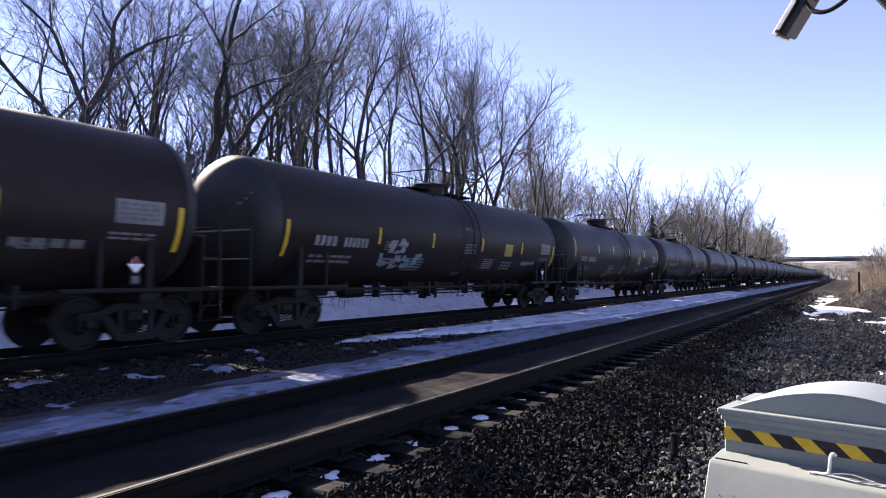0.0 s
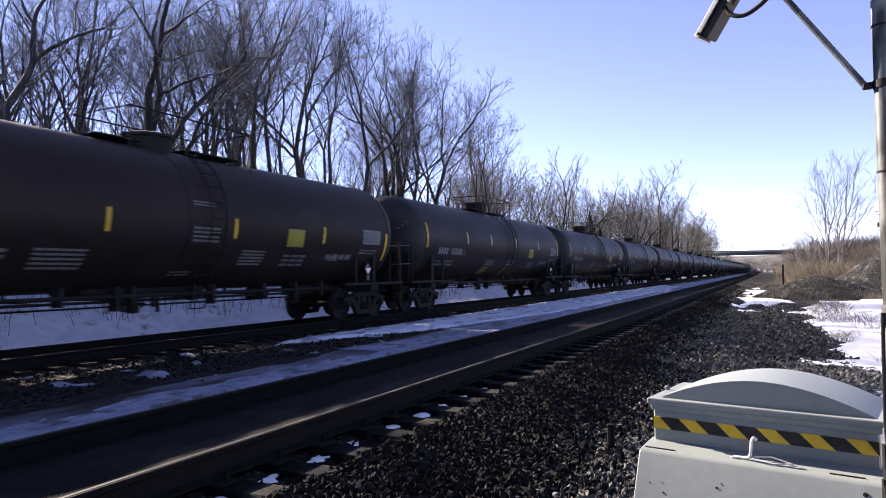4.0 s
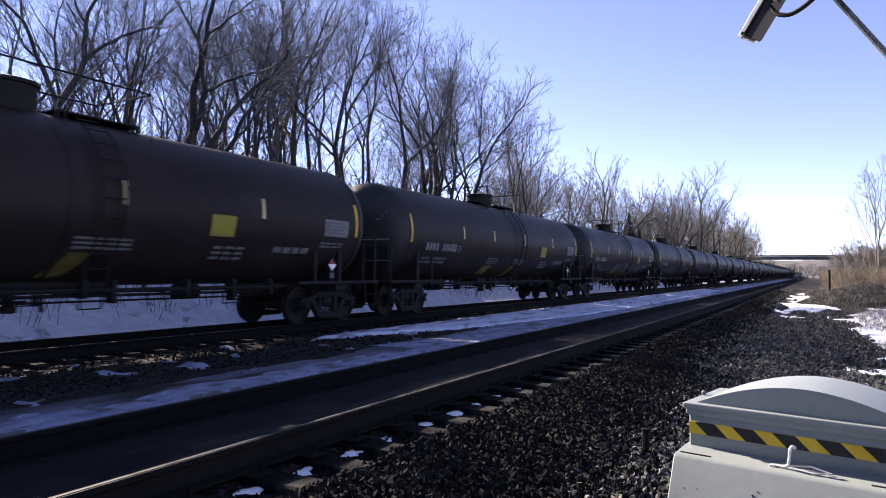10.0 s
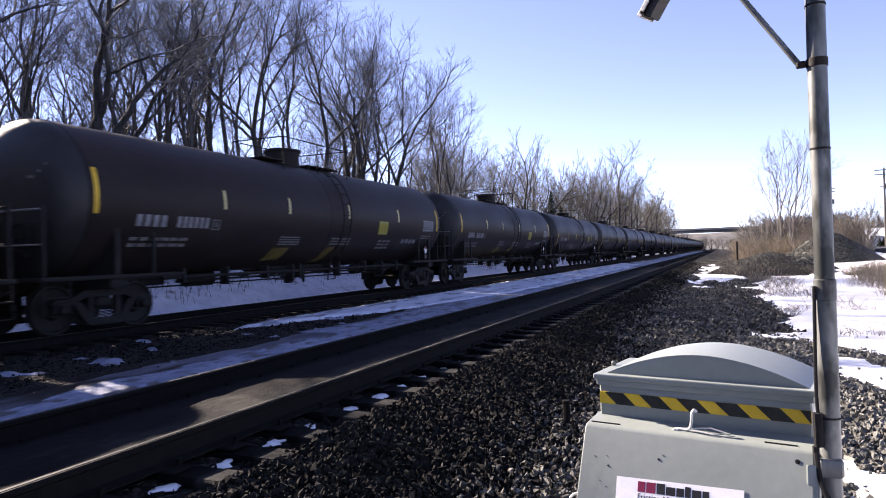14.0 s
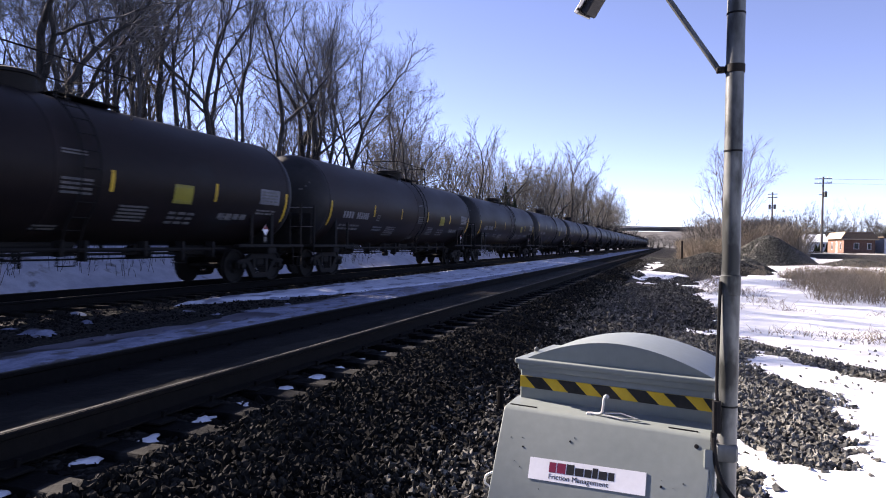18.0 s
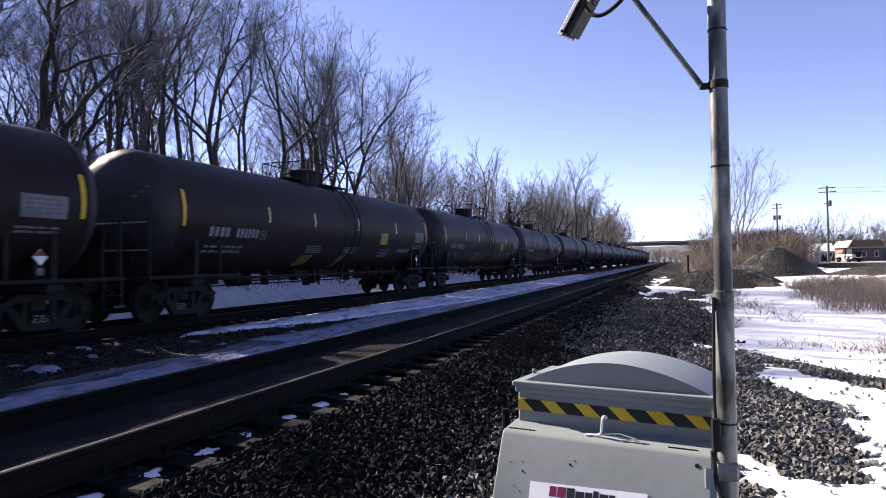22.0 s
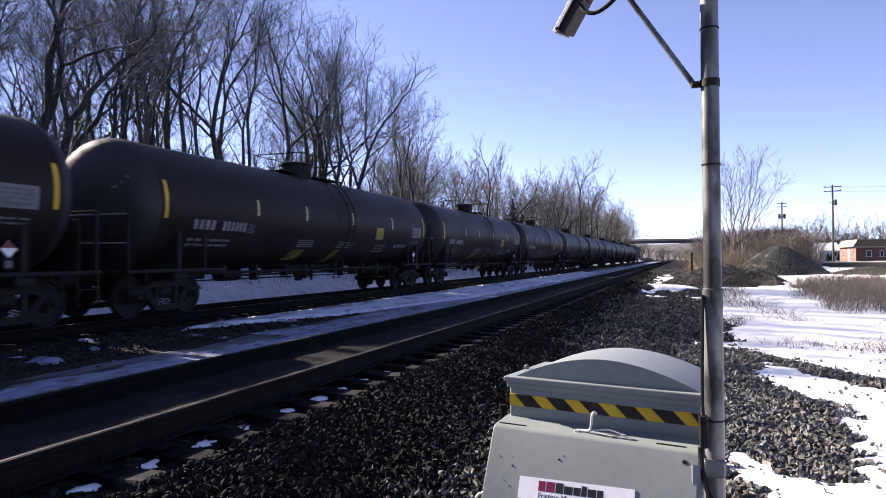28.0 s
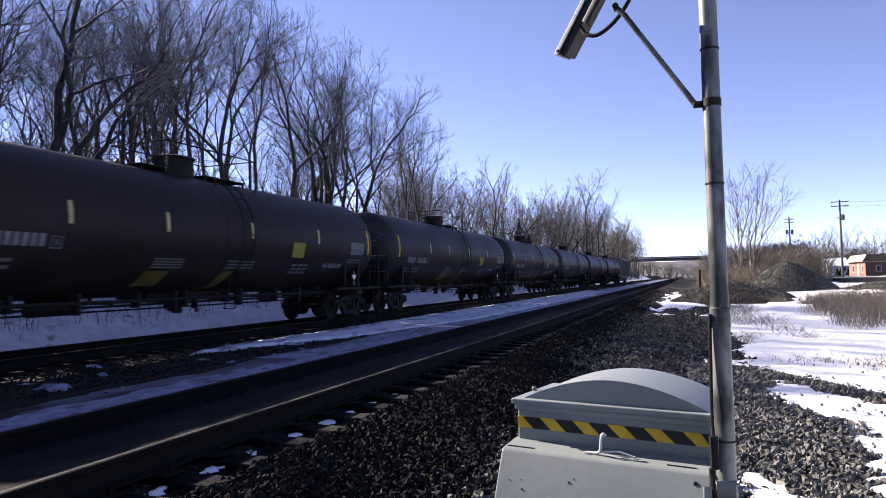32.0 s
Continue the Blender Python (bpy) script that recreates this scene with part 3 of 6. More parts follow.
def tie_shape(length, seed):
    rnd = random.Random(seed)
    s = Shape().box(-length / 2, length / 2, -0.115, 0.115, -0.18, 0.0, 0.012)
    s.v = [(x + rnd.uniform(-0.006, 0.006), y + rnd.uniform(-0.006, 0.006), z + rnd.uniform(-0.004, 0.003)) for x, y, z in s.v]
    return s


tie_meshes = [tie_shape(2.74, k).mesh("tie", TIE, 30) for k in range(4)]
rnd = random.Random(5)
for k in range(84):
    y = 0.69 - 29 * TIE_STEP + k * TIE_STEP + rnd.uniform(-0.025, 0.025)
    part("tie", tie_meshes[k % 4], None, near, m=pose(-0.75 + rnd.uniform(-0.03, 0.03), y, -0.028 + rnd.uniform(-0.008, 0.004), 0, 0, rnd.uniform(-1.5, 1.5)))
    for s in (-1, 1):
        pl = Shape().box(-0.19, 0.19, -0.09, 0.09, 0, 0.016, 0.004)
        if k == 0 and s == -1:
            plate_mesh = pl.mesh("tie_plate", RAIL, 30)
            spike_mesh = Shape().box(-0.011, 0.011, -0.011, 0.011, -0.02, 0.03).box(-0.02, 0.016, -0.014, 0.014, 0.03, 0.045, 0.004).mesh("spike", RAIL, 30)
        part("tie_plate", plate_mesh, None, near, m=pose(-0.75 + s * 0.75, y, -0.022))
        if 20 <= k < 50:
            part("spike", spike_mesh, None, near, m=pose(-0.75 + s * 0.75 + 0.095, y + 0.05, -0.003, 0, 0, 180))
rest = Shape()
for k in range(64, 420):
    y = 0.69 + (k - 9) * TIE_STEP
    rest.box(-2.12, 0.62, y - 0.11, y + 0.11, -0.17, -0.028)
tagged(part("far_ties", rest, OLD_TIE, near, smooth=0), kind="stuff")
rest = Shape()
for k in range(0, 460):
    y = -12 + k * TIE_STEP
    rest.box(FAR_X - 1.3, FAR_X + 1.3, y - 0.11, y + 0.11, FAR_Z - 0.33, FAR_Z - 0.178)
tagged(part("far_ties", rest, TIE_DARK, far, smooth=0), kind="stuff")

# grease-blackened fill round the near rails, a sunlit band painted along the inside of the rail
patch("track_fill", "grease-blackened fine ballast with a painted sunlit band between the rails", FILL, -1.9, 0.36, -16, 45, 0.11,
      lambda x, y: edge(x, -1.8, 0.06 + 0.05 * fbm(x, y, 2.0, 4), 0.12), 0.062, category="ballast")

# lumps of snow left between the sleeper ends
rnd = random.Random(11)
LUMPS = [(-0.60, 0.7), (-0.02, 0.8), (0.46, 1.0), (1.01, 1.0), (1.51, 0.75), (2.11, 1.1), (2.72, 0.95), (3.24, 0.55), (3.77, 0.6), (4.31, 0.5), (4.82, 0.65), (5.92, 0.6), (6.5, 0.4), (7.6, 0.5), (8.7, 0.4), (10.3, 0.5)]
for y, size in LUMPS:
    s = Shape()
    n = 14
    ring = []
    for i in range(n):
        a = 2 * math.pi * i / n
        r = 0.075 * size * (1 + 0.62 * rnd.uniform(-1, 1))
        ring.append((r * 0.95 * math.cos(a), r * 1.5 * math.sin(a)))
    vs = [(x, yy, -0.02) for x, yy in ring] + [(x * 0.8, yy * 0.8, -0.008 + rnd.uniform(-0.003, 0.004)) for x, yy in ring] + [(0, 0, -0.004)]
    fs = [(i, (i + 1) % n, n + (i + 1) % n, n + i) for i in range(n)] + [(n + i, n + (i + 1) % n, 2 * n) for i in range(n)]
    s.add(vs, fs)
    tagged(part("snow_lump", s, SNOW, None, smooth=60, m=pose(0.212 + rnd.uniform(-0.012, 0.012), y, -0.055)), "small lump of old snow between two sleepers", "snow", "snow between the sleepers")


# loose ballast
def stones(name, label, count, place, size, mat=STONE, seed=1):
    """A great many loose broken stones, each an uneven eight-cornered lump."""
    rs = np.random.RandomState(seed)
    base = np.array([(1, 1, 1), (-1, 1, 1), (-1, -1, 1), (1, -1, 1), (1, 1, -1), (-1, 1, -1), (-1, -1, -1), (1, -1, -1)], float) * 0.55
    quad = np.array([(0, 1, 2, 3), (7, 6, 5, 4), (0, 4, 5, 1), (1, 5, 6, 2), (2, 6, 7, 3), (3, 7, 4, 0)])
    allv, allf = [], []
    done = 0
    while done < count:
        got = place(rs)
        if got is None:
            continue
        x, y, z = got
        s = size * rs.uniform(0.5, 1.25)
        v = (base + rs.uniform(-0.36, 0.36, base.shape)) * np.array([s * rs.uniform(0.9, 1.75), s, s * rs.uniform(0.30, 0.72)])
        q = Euler(rs.uniform(-3.1, 3.1, 3)).to_matrix()
        v = v @ np.array(q)
        v += (x, y, z)
        allv.append(v)
        allf.append(quad + 8 * done)
        done += 1
    me = bpy.data.meshes.new(name)
    me.from_pydata(np.concatenate(allv).tolist(), [], np.concatenate(allf).tolist())
    me.materials.append(mat)
    return tagged(new(name, me), label, "ballast", kind="stuff")


def shoulder(x0, x1, y0, y1, lift):
    def place(rs):
        x, y = rs.uniform(x0, x1), y0 + (y1 - y0) * rs.uniform(0, 1) ** 1.25
        return x, y, ground_z(x, y) + lift + rs.uniform(-0.012, 0.016)
    return place


def graded(x0, x1, y0, y1, lift, mid, dusty):
    """Greasy, shade-painted stones near the rail give way to sun-toned ones about x = mid."""
    base = shoulder(x0, x1, y0, y1, lift)

    def place(rs):
        x, y, z = base(rs)
        past_mid = x + 0.35 * fbm(x, y, 0.9, 61) + rs.uniform(-0.45, 0.45) > mid
        return (x, y, z) if past_mid == dusty else None
    return place


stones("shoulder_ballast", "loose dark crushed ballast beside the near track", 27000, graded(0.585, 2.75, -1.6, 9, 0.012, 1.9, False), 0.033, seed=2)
stones("shoulder_ballast", "paler grey crushed ballast away from the rail", 13000, graded(0.9, 3.3, -1.6, 9, 0.012, 1.9, True), 0.034, GREY_STONE, seed=12)
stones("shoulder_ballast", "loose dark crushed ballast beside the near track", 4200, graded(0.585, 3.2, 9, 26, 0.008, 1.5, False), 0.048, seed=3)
stones("shoulder_ballast", "paler grey crushed ballast away from the rail", 5200, graded(0.585, 3.2, 9, 26, 0.008, 1.5, True), 0.045, GREY_STONE, seed=13)
stones("road_ballast", "loose ballast on the service road", 9000, shoulder(2.7, 4.2, -1.2, 9, 0.004), 0.034, GREY_STONE, seed=4)
stones("road_ballast", "loose ballast on the service road", 9000, shoulder(2.4, 4.7, 8, 34, 0.006), 0.045, GREY_STONE, seed=14)


def bare_road(rs):
    x, y = rs.uniform(1.2, 4.8), 30 + 54 * rs.uniform(0, 1) ** 1.25
    return None if road_snow(x, y) > -0.25 else (x, y, ground_z(x, y) + 0.006 + rs.uniform(-0.012, 0.016))


stones("road_ballast", "loose ballast on the service road", 6500, bare_road, 0.075, GREY_STONE, seed=34)
stones("rear_ballast", "loose crushed ballast behind the cabinet", 9000, shoulder(0.585, 4.3, -1.3, -12, 0.006), 0.045, GREY_STONE, seed=44)
stones("distant_ballast", "loose ballast further along the near track", 6000, shoulder(0.6, 1.7, 26, 62, 0.008), 0.06, seed=24)
# Crib stones: grease-dark, with the rail's shade put into the colour too.
stones("crib_ballast", "dark stones between the sleepers", 1500, shoulder(0.10, 0.58, -3, 12, -0.01), 0.045, TIE_DARK, seed=5)
stones("far_shoulder_ballast", "loose ballast on the shoulder of the far track", 3000, shoulder(-7.2, -5.4, -1, 16, -0.006), 0.032, SHADE_STONE, seed=6)


def loose_stone(rs):
    x, y = rs.uniform(3.55, 7.8), rs.uniform(-1.5, 10.3)
    if near_snow(x, y) > rs.uniform(-0.2, 0.55):
        return None
    return x, y, ground_z(x, y) + rs.uniform(0.0, 0.045)


stones("spilled_stone", "loose grey stones spilled over the snow", 17000, loose_stone, 0.036, SPILL, seed=7)


def scattered(rs):
    x, y = rs.uniform(3.9, 10.5), rs.uniform(-1.5, 11.5)
    if fbm(x, y, 0.8, 99) < rs.uniform(-0.25, 0.35):
        return None
    return x, y, ground_z(x, y) + 0.05 * min(max(near_snow(x, y) * 3, 0), 1) + 0.008


stones("scattered_stone", "small loose stones lying on the snow", 500, scattered, 0.024, SPILL, seed=31)
patch("road", "worn pale grey road before the buildings", ROADGREY, 12, 90, 86, 127, 1.2,
      lambda x, y: edge(y - 0.5 * (30 - x) * 0.2, 96, 125, 2) + 0.3 * fbm(x, y, 0.2, 95), 0.03, category="road")


# ---------------------------------------------------------------- the train
R, TANK_Z, HALF = 1.5, 2.50, 7.88     # tank radius, height of its middle over the rails, half length of its barrel
PITCH = 18.2


def on_tank(y, z, lift=0.006):
    dz = max(-0.98, min(0.98, (z - TANK_Z) / (R + lift)))
    return ((R + lift) * math.sqrt(1 - dz * dz), y, TANK_Z + (R + lift) * dz)


def decal(shape, y0, y1, z0, z1, lift=0.006, lean=0.0, rows=4):
    """A thin applied patch that follows the curve of the tank's side."""
    vs, fs = [], []
    for i in range(rows + 1):
        z = z0 + (z1 - z0) * i / rows
        o = lean * i / rows
        vs += [on_tank(y0 + o, z, lift), on_tank(y1 + o, z, lift)]
    for i in range(rows):
        fs.append((2 * i, 2 * i + 1, 2 * i + 3, 2 * i + 2))
    k = len(vs)
    vs += [(x - 0.012, y, z) for x, y, z in vs]
    for i in range(rows):
        fs.append((k + 2 * i + 2, k + 2 * i + 3, k + 2 * i + 1, k + 2 * i))
    fs += [(0, 2 * rows, k + 2 * rows, k)[::-1], (1, 2 * rows + 1, k + 2 * rows + 1, k + 1)]
    return shape.add(vs, fs)


def bars(y0, y1, z0, z1, count, gap=0.3, lines=1, seed=0):
    """Rows of plain bars in place of lettering."""
    rnd = random.Random(seed)
    s = Shape()
    for ln in range(lines):
        h = (z1 - z0) / lines
        a, b = z0 + ln * h + h * 0.2 * (lines > 1), z0 + (ln + 1) * h - h * 0.25 * (lines > 1)
        w = (y1 - y0) / count
        for i in range(count):
            g = gap * rnd.uniform(0.6, 1.4) if lines > 1 else gap
            decal(s, y0 + i * w, y0 + (i + 1 - g) * w, a, b, rows=2)
    return s


def wheel_rows():
    return [(-0.068, 0.30), (-0.068, 0.458), (-0.05, 0.478), (-0.036, 0.478), (-0.03, 0.457), (0.064, 0.450), (0.068, 0.43), (0.062, 0.40), (0.02, 0.38), (0.0, 0.19), (0.045, 0.15),
            (0.085, 0.14), (0.085, 0.02)]


def wheelset_mesh():
    s = Shape()
    for side in (-1, 1):
        s.lathe([(side * (0.75 + h), r) for h, r in wheel_rows()], "x", 28)
        s.lathe([(side * (0.98), 0.02), (side * 0.98, 0.085), (side * 1.10, 0.085), (side * 1.12, 0.06), (side * 1.12, 0.02)], "x", 12)
        for k in range(3):
            a = 2 * math.pi * k / 3
            s.box(side * 1.12 - 0.012, side * 1.12 + 0.012, 0.045 * math.cos(a) - 0.012, 0.045 * math.cos(a) + 0.012, 0.045 * math.sin(a) - 0.012, 0.045 * math.sin(a) + 0.012)
    s.lathe([(-1.0, 0.075), (-0.6, 0.085), (0, 0.08), (0.6, 0.085), (1.0, 0.075)], "x", 12)
    return s


def side_frame(side):
    """A cast side frame with its two window openings and its journal ends."""
    s = Shape()
    x0, x1 = side * 0.985 - 0.07, side * 0.985 + 0.07
    top = [(-1.13, 0.56), (-1.05, 0.64), (-0.72, 0.66), (-0.45, 0.79), (0.45, 0.79), (0.72, 0.66), (1.05, 0.64), (1.13, 0.56), (0.72, 0.54), (0.42, 0.66), (-0.42, 0.66), (-0.72, 0.54)]
    s.extrude(top, x0, x1)
    s.extrude([(-0.72, 0.58), (-0.52, 0.58), (-0.30, 0.26), (0.30, 0.26), (0.52, 0.58), (0.72, 0.58), (0.40, 0.16), (0.30, 0.13), (-0.30, 0.13), (-0.40, 0.16)], x0, x1)
    for y in (-0.30, 0.30):
        s.box(x0 + 0.02, x1 - 0.02, y - 0.06, y + 0.06, 0.2, 0.7, 0.015)
    for y in (-0.89, 0.89):
        s.box(x0 - 0.01, x1 + 0.01, y - 0.15, y + 0.15, 0.52, 0.62, 0.02)
        s.box(x0, x1, y - 0.17, y - 0.12, 0.38, 0.6, 0.01)
        s.box(x0, x1, y + 0.12, y + 0.17, 0.38, 0.6, 0.01)
    for y in (-0.14, 0, 0.14):
        pts = [((side * 0.985) + 0.045 * math.cos(a * 0.9), y + 0.045 * math.sin(a * 0.9), 0.26 + 0.24 * a / 28) for a in range(0, 29, 1)]
        s.tube(pts, 0.014, 5)
    return s


def build_truck(car, y, meshes):
    tr = part("truck", meshes["bolster"], None, car, m=pose(0, y, 0))
    for side in (-1, 1):
        part("side_frame", meshes["frame", side], None, tr)
        ax = part("wheelset", meshes["wheelset"], None, tr)
        ax.matrix_parent_inverse = Matrix.Translation((0, side * 0.89, 0.457))
    return tr


bol = Shape().box(-1.02, 1.02, -0.17, 0.17, 0.46, 0.66, 0.03).box(-0.35, 0.35, -0.24, 0.24, 0.60, 0.78, 0.04)
for yy in (-0.48, 0.48):
    bol.box(-0.88, 0.88, yy - 0.035, yy + 0.035, 0.36, 0.46, 0.015)
    for xx in (-0.75, 0.75):
        bol.box(xx - 0.06, xx + 0.06, yy - 0.05, yy + 0.05, 0.28, 0.5, 0.015)
PARTS = {"bolster": bol.mesh("truck", STEEL, 30), ("frame", 1): side_frame(1).mesh("side_frame", STEEL, 30), ("frame", -1): side_frame(-1).mesh("side_frame", STEEL, 30),
         "wheelset": wheelset_mesh().mesh("wheelset", WHEEL, 40)}
for me in PARTS.values():
    fix_normals(me)


def running_gear(car, centres, ends):
    for y in centres:
        build_truck(car, y, PARTS)
    for e in (-1, 1):
        y = e * ends
        s = Shape().box(-0.05, 0.05, min(y, y + e * 0.62), max(y, y + e * 0.62), 0.74, 0.92, 0.03)
        s.box(-0.14, 0.14, min(y + e * 0.42, y + e * 0.66), max(y + e * 0.42, y + e * 0.66), 0.70, 0.98, 0.05)
        part("coupler", s, STEEL, car)
        hose = [(0.22, y, 0.80), (0.24, y + e * 0.25, 0.72), (0.18, y + e * 0.45, 0.46), (0.06, y + e * 0.58, 0.40), (0.0, y + e * 0.64, 0.46)]
        part("brake_hose", Shape().tube(hose, 0.028, 6), RUBBER, car)


def build_tank_car(style):
    car = thing("tank_car", {"a": "black rail tank car with pale stencilled sides and yellow reflectors",
                             "b": "black rail tank car with low yellow reflector stripes and white lettering",
                             "c": "black rail tank car with pale sprayed graffiti on its side"}[style], "tank car", group="tank cars of the train")
    rows = [(-HALF - 0.60, 0.05), (-HALF - 0.596, 0.25)]
    for i in range(1, 13):
        a = math.pi / 2 * (1 - i / 12)
        rows.append((-HALF - 0.60 * math.sin(a) ** 0.9, R * max(math.cos(a), 0.0) ** 0.82 if i > 0 else 0.05))
    rows = [q for i, q in enumerate(rows) if i < 2 or q[1] > 0.3]
    barrel = [(-HALF + 0.02, R), (-4.2, R), (-2.0, R), (0.0, R), (2.0, R), (4.2, R), (HALF - 0.02, R)]
    part("tank", Shape().lathe(barrel, "y", 56, (0, 0, TANK_Z)), TANK, car, "smooth black welded tank", smooth=50)
    part("tank_head", Shape().lathe(rows + barrel[:1], "y", 56, (0, 0, TANK_Z)), HEAD, car, "dished black tank end", smooth=50)
    part("tank_head", Shape().lathe([(-h, r) for h, r in reversed(rows + barrel[:1])], "y", 56, (0, 0, TANK_Z)), HEAD, car, "dished black tank end", smooth=50)
    for y in (-HALF + 0.05, 0.15, HALF - 0.05):
        part("jacket_band", Shape().lathe([(y - 0.05, R - 0.02), (y - 0.045, R + 0.008), (y + 0.045, R + 0.008), (y + 0.05, R - 0.02)], "y", 56, (0, 0, TANK_Z)), TANK, car, smooth=50)
    # top fittings
    back = 0.0 if style == "a" else 0.50
    zt = TANK_Z + R
    mh = 0.36 if style == "a" else 0.22
    mw = part("manway", Shape().lathe([(zt - 0.12, 0.50), (zt + mh, 0.50), (zt + mh + 0.01, 0.42)], "z", 28, (0, -0.15 + back, 0)), STEEL, car, "round fittings housing on top of the tank", smooth=50)
    part("lid", Shape().lathe([(zt + mh + 0.01, 0.40), (zt + mh + 0.01, 0.545), (zt + mh + 0.07, 0.545), (zt + mh + 0.11, 0.40), (zt + mh + 0.12, 0.05)], "z", 28, (0, -0.15 + back, 0)), STEEL, mw, smooth=40)
    part("platform", Shape().box(-0.55, 0.55, 0.40 + back, 2.06 + back, zt + 0.015, zt + 0.045, 0.01), STEEL, car, "steel top platform")
    part("platform", Shape().box(-0.55, 0.55, -1.75 + back, -0.72 + back, zt + 0.015, zt + 0.045, 0.01), STEEL, car, "steel top platform")
    for x in (-0.5, 0.5):
        for y in (0.44 + back, 2.0 + back):
            part("platform_leg", Shape().box(x - 0.03, x + 0.03, y - 0.03, y + 0.03, zt - 0.28, zt + 0.035), STEEL, car, smooth=0)
    posts = [(x, y + back) for x in (-0.85, 0.85) for y in (-1.25, 0.40, 2.05)]
    for x, y in posts:
        part("rail_post", Shape().tube([(x, y, zt - 0.32), (x, y, zt + 0.62)], 0.019, 6), STEEL, car)
    for x in (-0.85, 0.85):
        part("handrail", Shape().tube([(x, -1.25 + back, zt + 0.62), (x, 2.05 + back, zt + 0.62)], 0.017, 6), STEEL, car)
    for y in (-1.25 + back, 2.05 + back):
        part("handrail", Shape().tube([(-0.85, y, zt + 0.62), (0.85, y, zt + 0.62)], 0.017, 6), STEEL, car)
    # side ladders up to the platform
    for sx in (-1, 1):
        s = Shape()
        for y in (0.62, 1.04):
            pts = [(sx * 0.95, y, 0.62)] + [(sx * (R + 0.10) * math.cos(a), y, TANK_Z + (R + 0.10) * math.sin(a)) for a in [radians(d) for d in range(-42, 66, 12)]]
            s.tube(pts, 0.019, 5)
        for d in range(-48, 62, 12):
            a = radians(d)
            x, z = sx * (R + 0.10) * math.cos(a), TANK_Z + (R + 0.10) * math.sin(a)
            s.tube([(x, 0.62, z), (x, 1.04, z)], 0.013, 5)
        s.tube([(sx * 0.95, 0.62, 0.62), (sx * 0.95, 1.04, 0.62)], 0.013, 5)
        part("ladder", s, STEEL, car)
    # underside
    part("sump", Shape().box(-0.5, 0.5, -1.5, 1.5, TANK_Z - R - 0.06, TANK_Z - R + 0.10, 0.05), STEEL, car)
    part("outlet_valve", Shape().lathe([(0.55, 0.09), (0.57, 0.14), (0.66, 0.14), (0.70, 0.10), (0.95, 0.12), (1.05, 0.2)], "z", 14).box(-0.03, 0.03, -0.3, 0.3, 0.72, 0.76), STEEL, car, smooth=40)
    for y, h in ((-0.42, 0.60), (0.30, 0.66), (0.42, 0.56), (-0.62, 0.70)):
        part("valve_guard", Shape().box(0.20, 0.28, y - 0.03, y + 0.03, h, 1.05, 0.01), STEEL, car)
    for x, z in ((0.62, 0.90), (-0.62, 0.90)):
        part("brake_pipe", Shape().tube([(x, -6.0, z + 0.02), (x, -1.6, z), (x + 0.05, 0, z - 0.06), (x, 1.6, z), (x, 6.0, z + 0.02)], 0.028, 6), STEEL, car)
    part("heater_pipe", Shape().tube([(0.92, -5.7, 0.93), (0.92, 5.7, 0.93)], 0.045, 6).tube([(0.80, -5.2, 0.84), (0.80, 5.0, 0.84)], 0.03, 6), STEEL, car)
    for k, y in enumerate((-5.1, -3.7, -2.2, -1.1, -0.75, 0.75, 1.3, 2.9, 4.1, 5.2)):
        part("pipe_strap", Shape().box(0.74, 0.98, y - 0.045, y + 0.045, (0.80, 0.70, 0.78, 0.66, 0.74)[k % 5], 1.12, 0.01), STEEL, car)
    part("brake_rod", Shape().tube([(0.25, -5.6, 0.72), (0.25, 5.6, 0.72)], 0.02, 5), STEEL, car)
    part("brake_cylinder", Shape().lathe([(3.0, 0.04), (3.05, 0.16), (3.6, 0.16), (3.7, 0.06)], "y", 14, (0.35, 0, 0.86)), STEEL, car, smooth=40)
    part("air_tank", Shape().lathe([(-3.9, 0.05), (-3.8, 0.19), (-2.9, 0.19), (-2.8, 0.05)], "y", 14, (-0.3, 0, 0.84)), STEEL, car, smooth=40)
    for y in (-2.6, 2.6):
        part("pipe_hanger", Shape().box(-0.65, 0.65, y - 0.02, y + 0.02, 0.86, 0.90).box(-0.03, 0.03, y - 0.03, y + 0.03, 0.88, 1.05), STEEL, car, smooth=0)
    part("rod_loop", Shape().tube([(0.72, 4.0, 0.92), (0.72, 4.0, 0.60), (0.72, 4.5, 0.60), (0.72, 4.5, 0.92)], 0.016, 5), STEEL, car)
    # ends: stub sills, saddles, platforms, steps and rails
    for e in (-1, 1):
        lo, hi = sorted((e * 4.9, e * 8.75))
        part("stub_sill", Shape().box(-0.22, 0.22, lo, hi, 0.76, 1.06, 0.03), STEEL, car)
        yb = e * 7.2
        sad = Shape()
        arc = [(R * math.cos(radians(d)) * 0.995, TANK_Z + R * math.sin(radians(d)) * 0.995) for d in range(-158, -21, 8)]
        sad.extrude([(-1.38, 0.96), (1.38, 0.96)] + [(x, z) for x, z in reversed(arc)], yb - 0.06, yb + 0.06, "y")
        part("saddle", sad, STEEL, car)
        part("body_bolster", Shape().box(-1.42, 1.42, yb - 0.2, yb + 0.2, 0.80, 0.98, 0.03), STEEL, car)
        lo, hi = sorted((e * 7.75, e * 8.78))
        part("end_platform", Shape().box(-1.45, 1.45, lo, hi, 0.98, 1.05, 0.012), STEEL, car, "grated steel end platform")
        for sx in (-1, 1):
            lo2, hi2 = sorted((e * 5.6, e * 8.78))
            part("running_board", Shape().box(min(sx * 1.28, sx * 1.46), max(sx * 1.28, sx * 1.46), lo2, hi2, 0.985, 1.06, 0.01), STEEL, car)
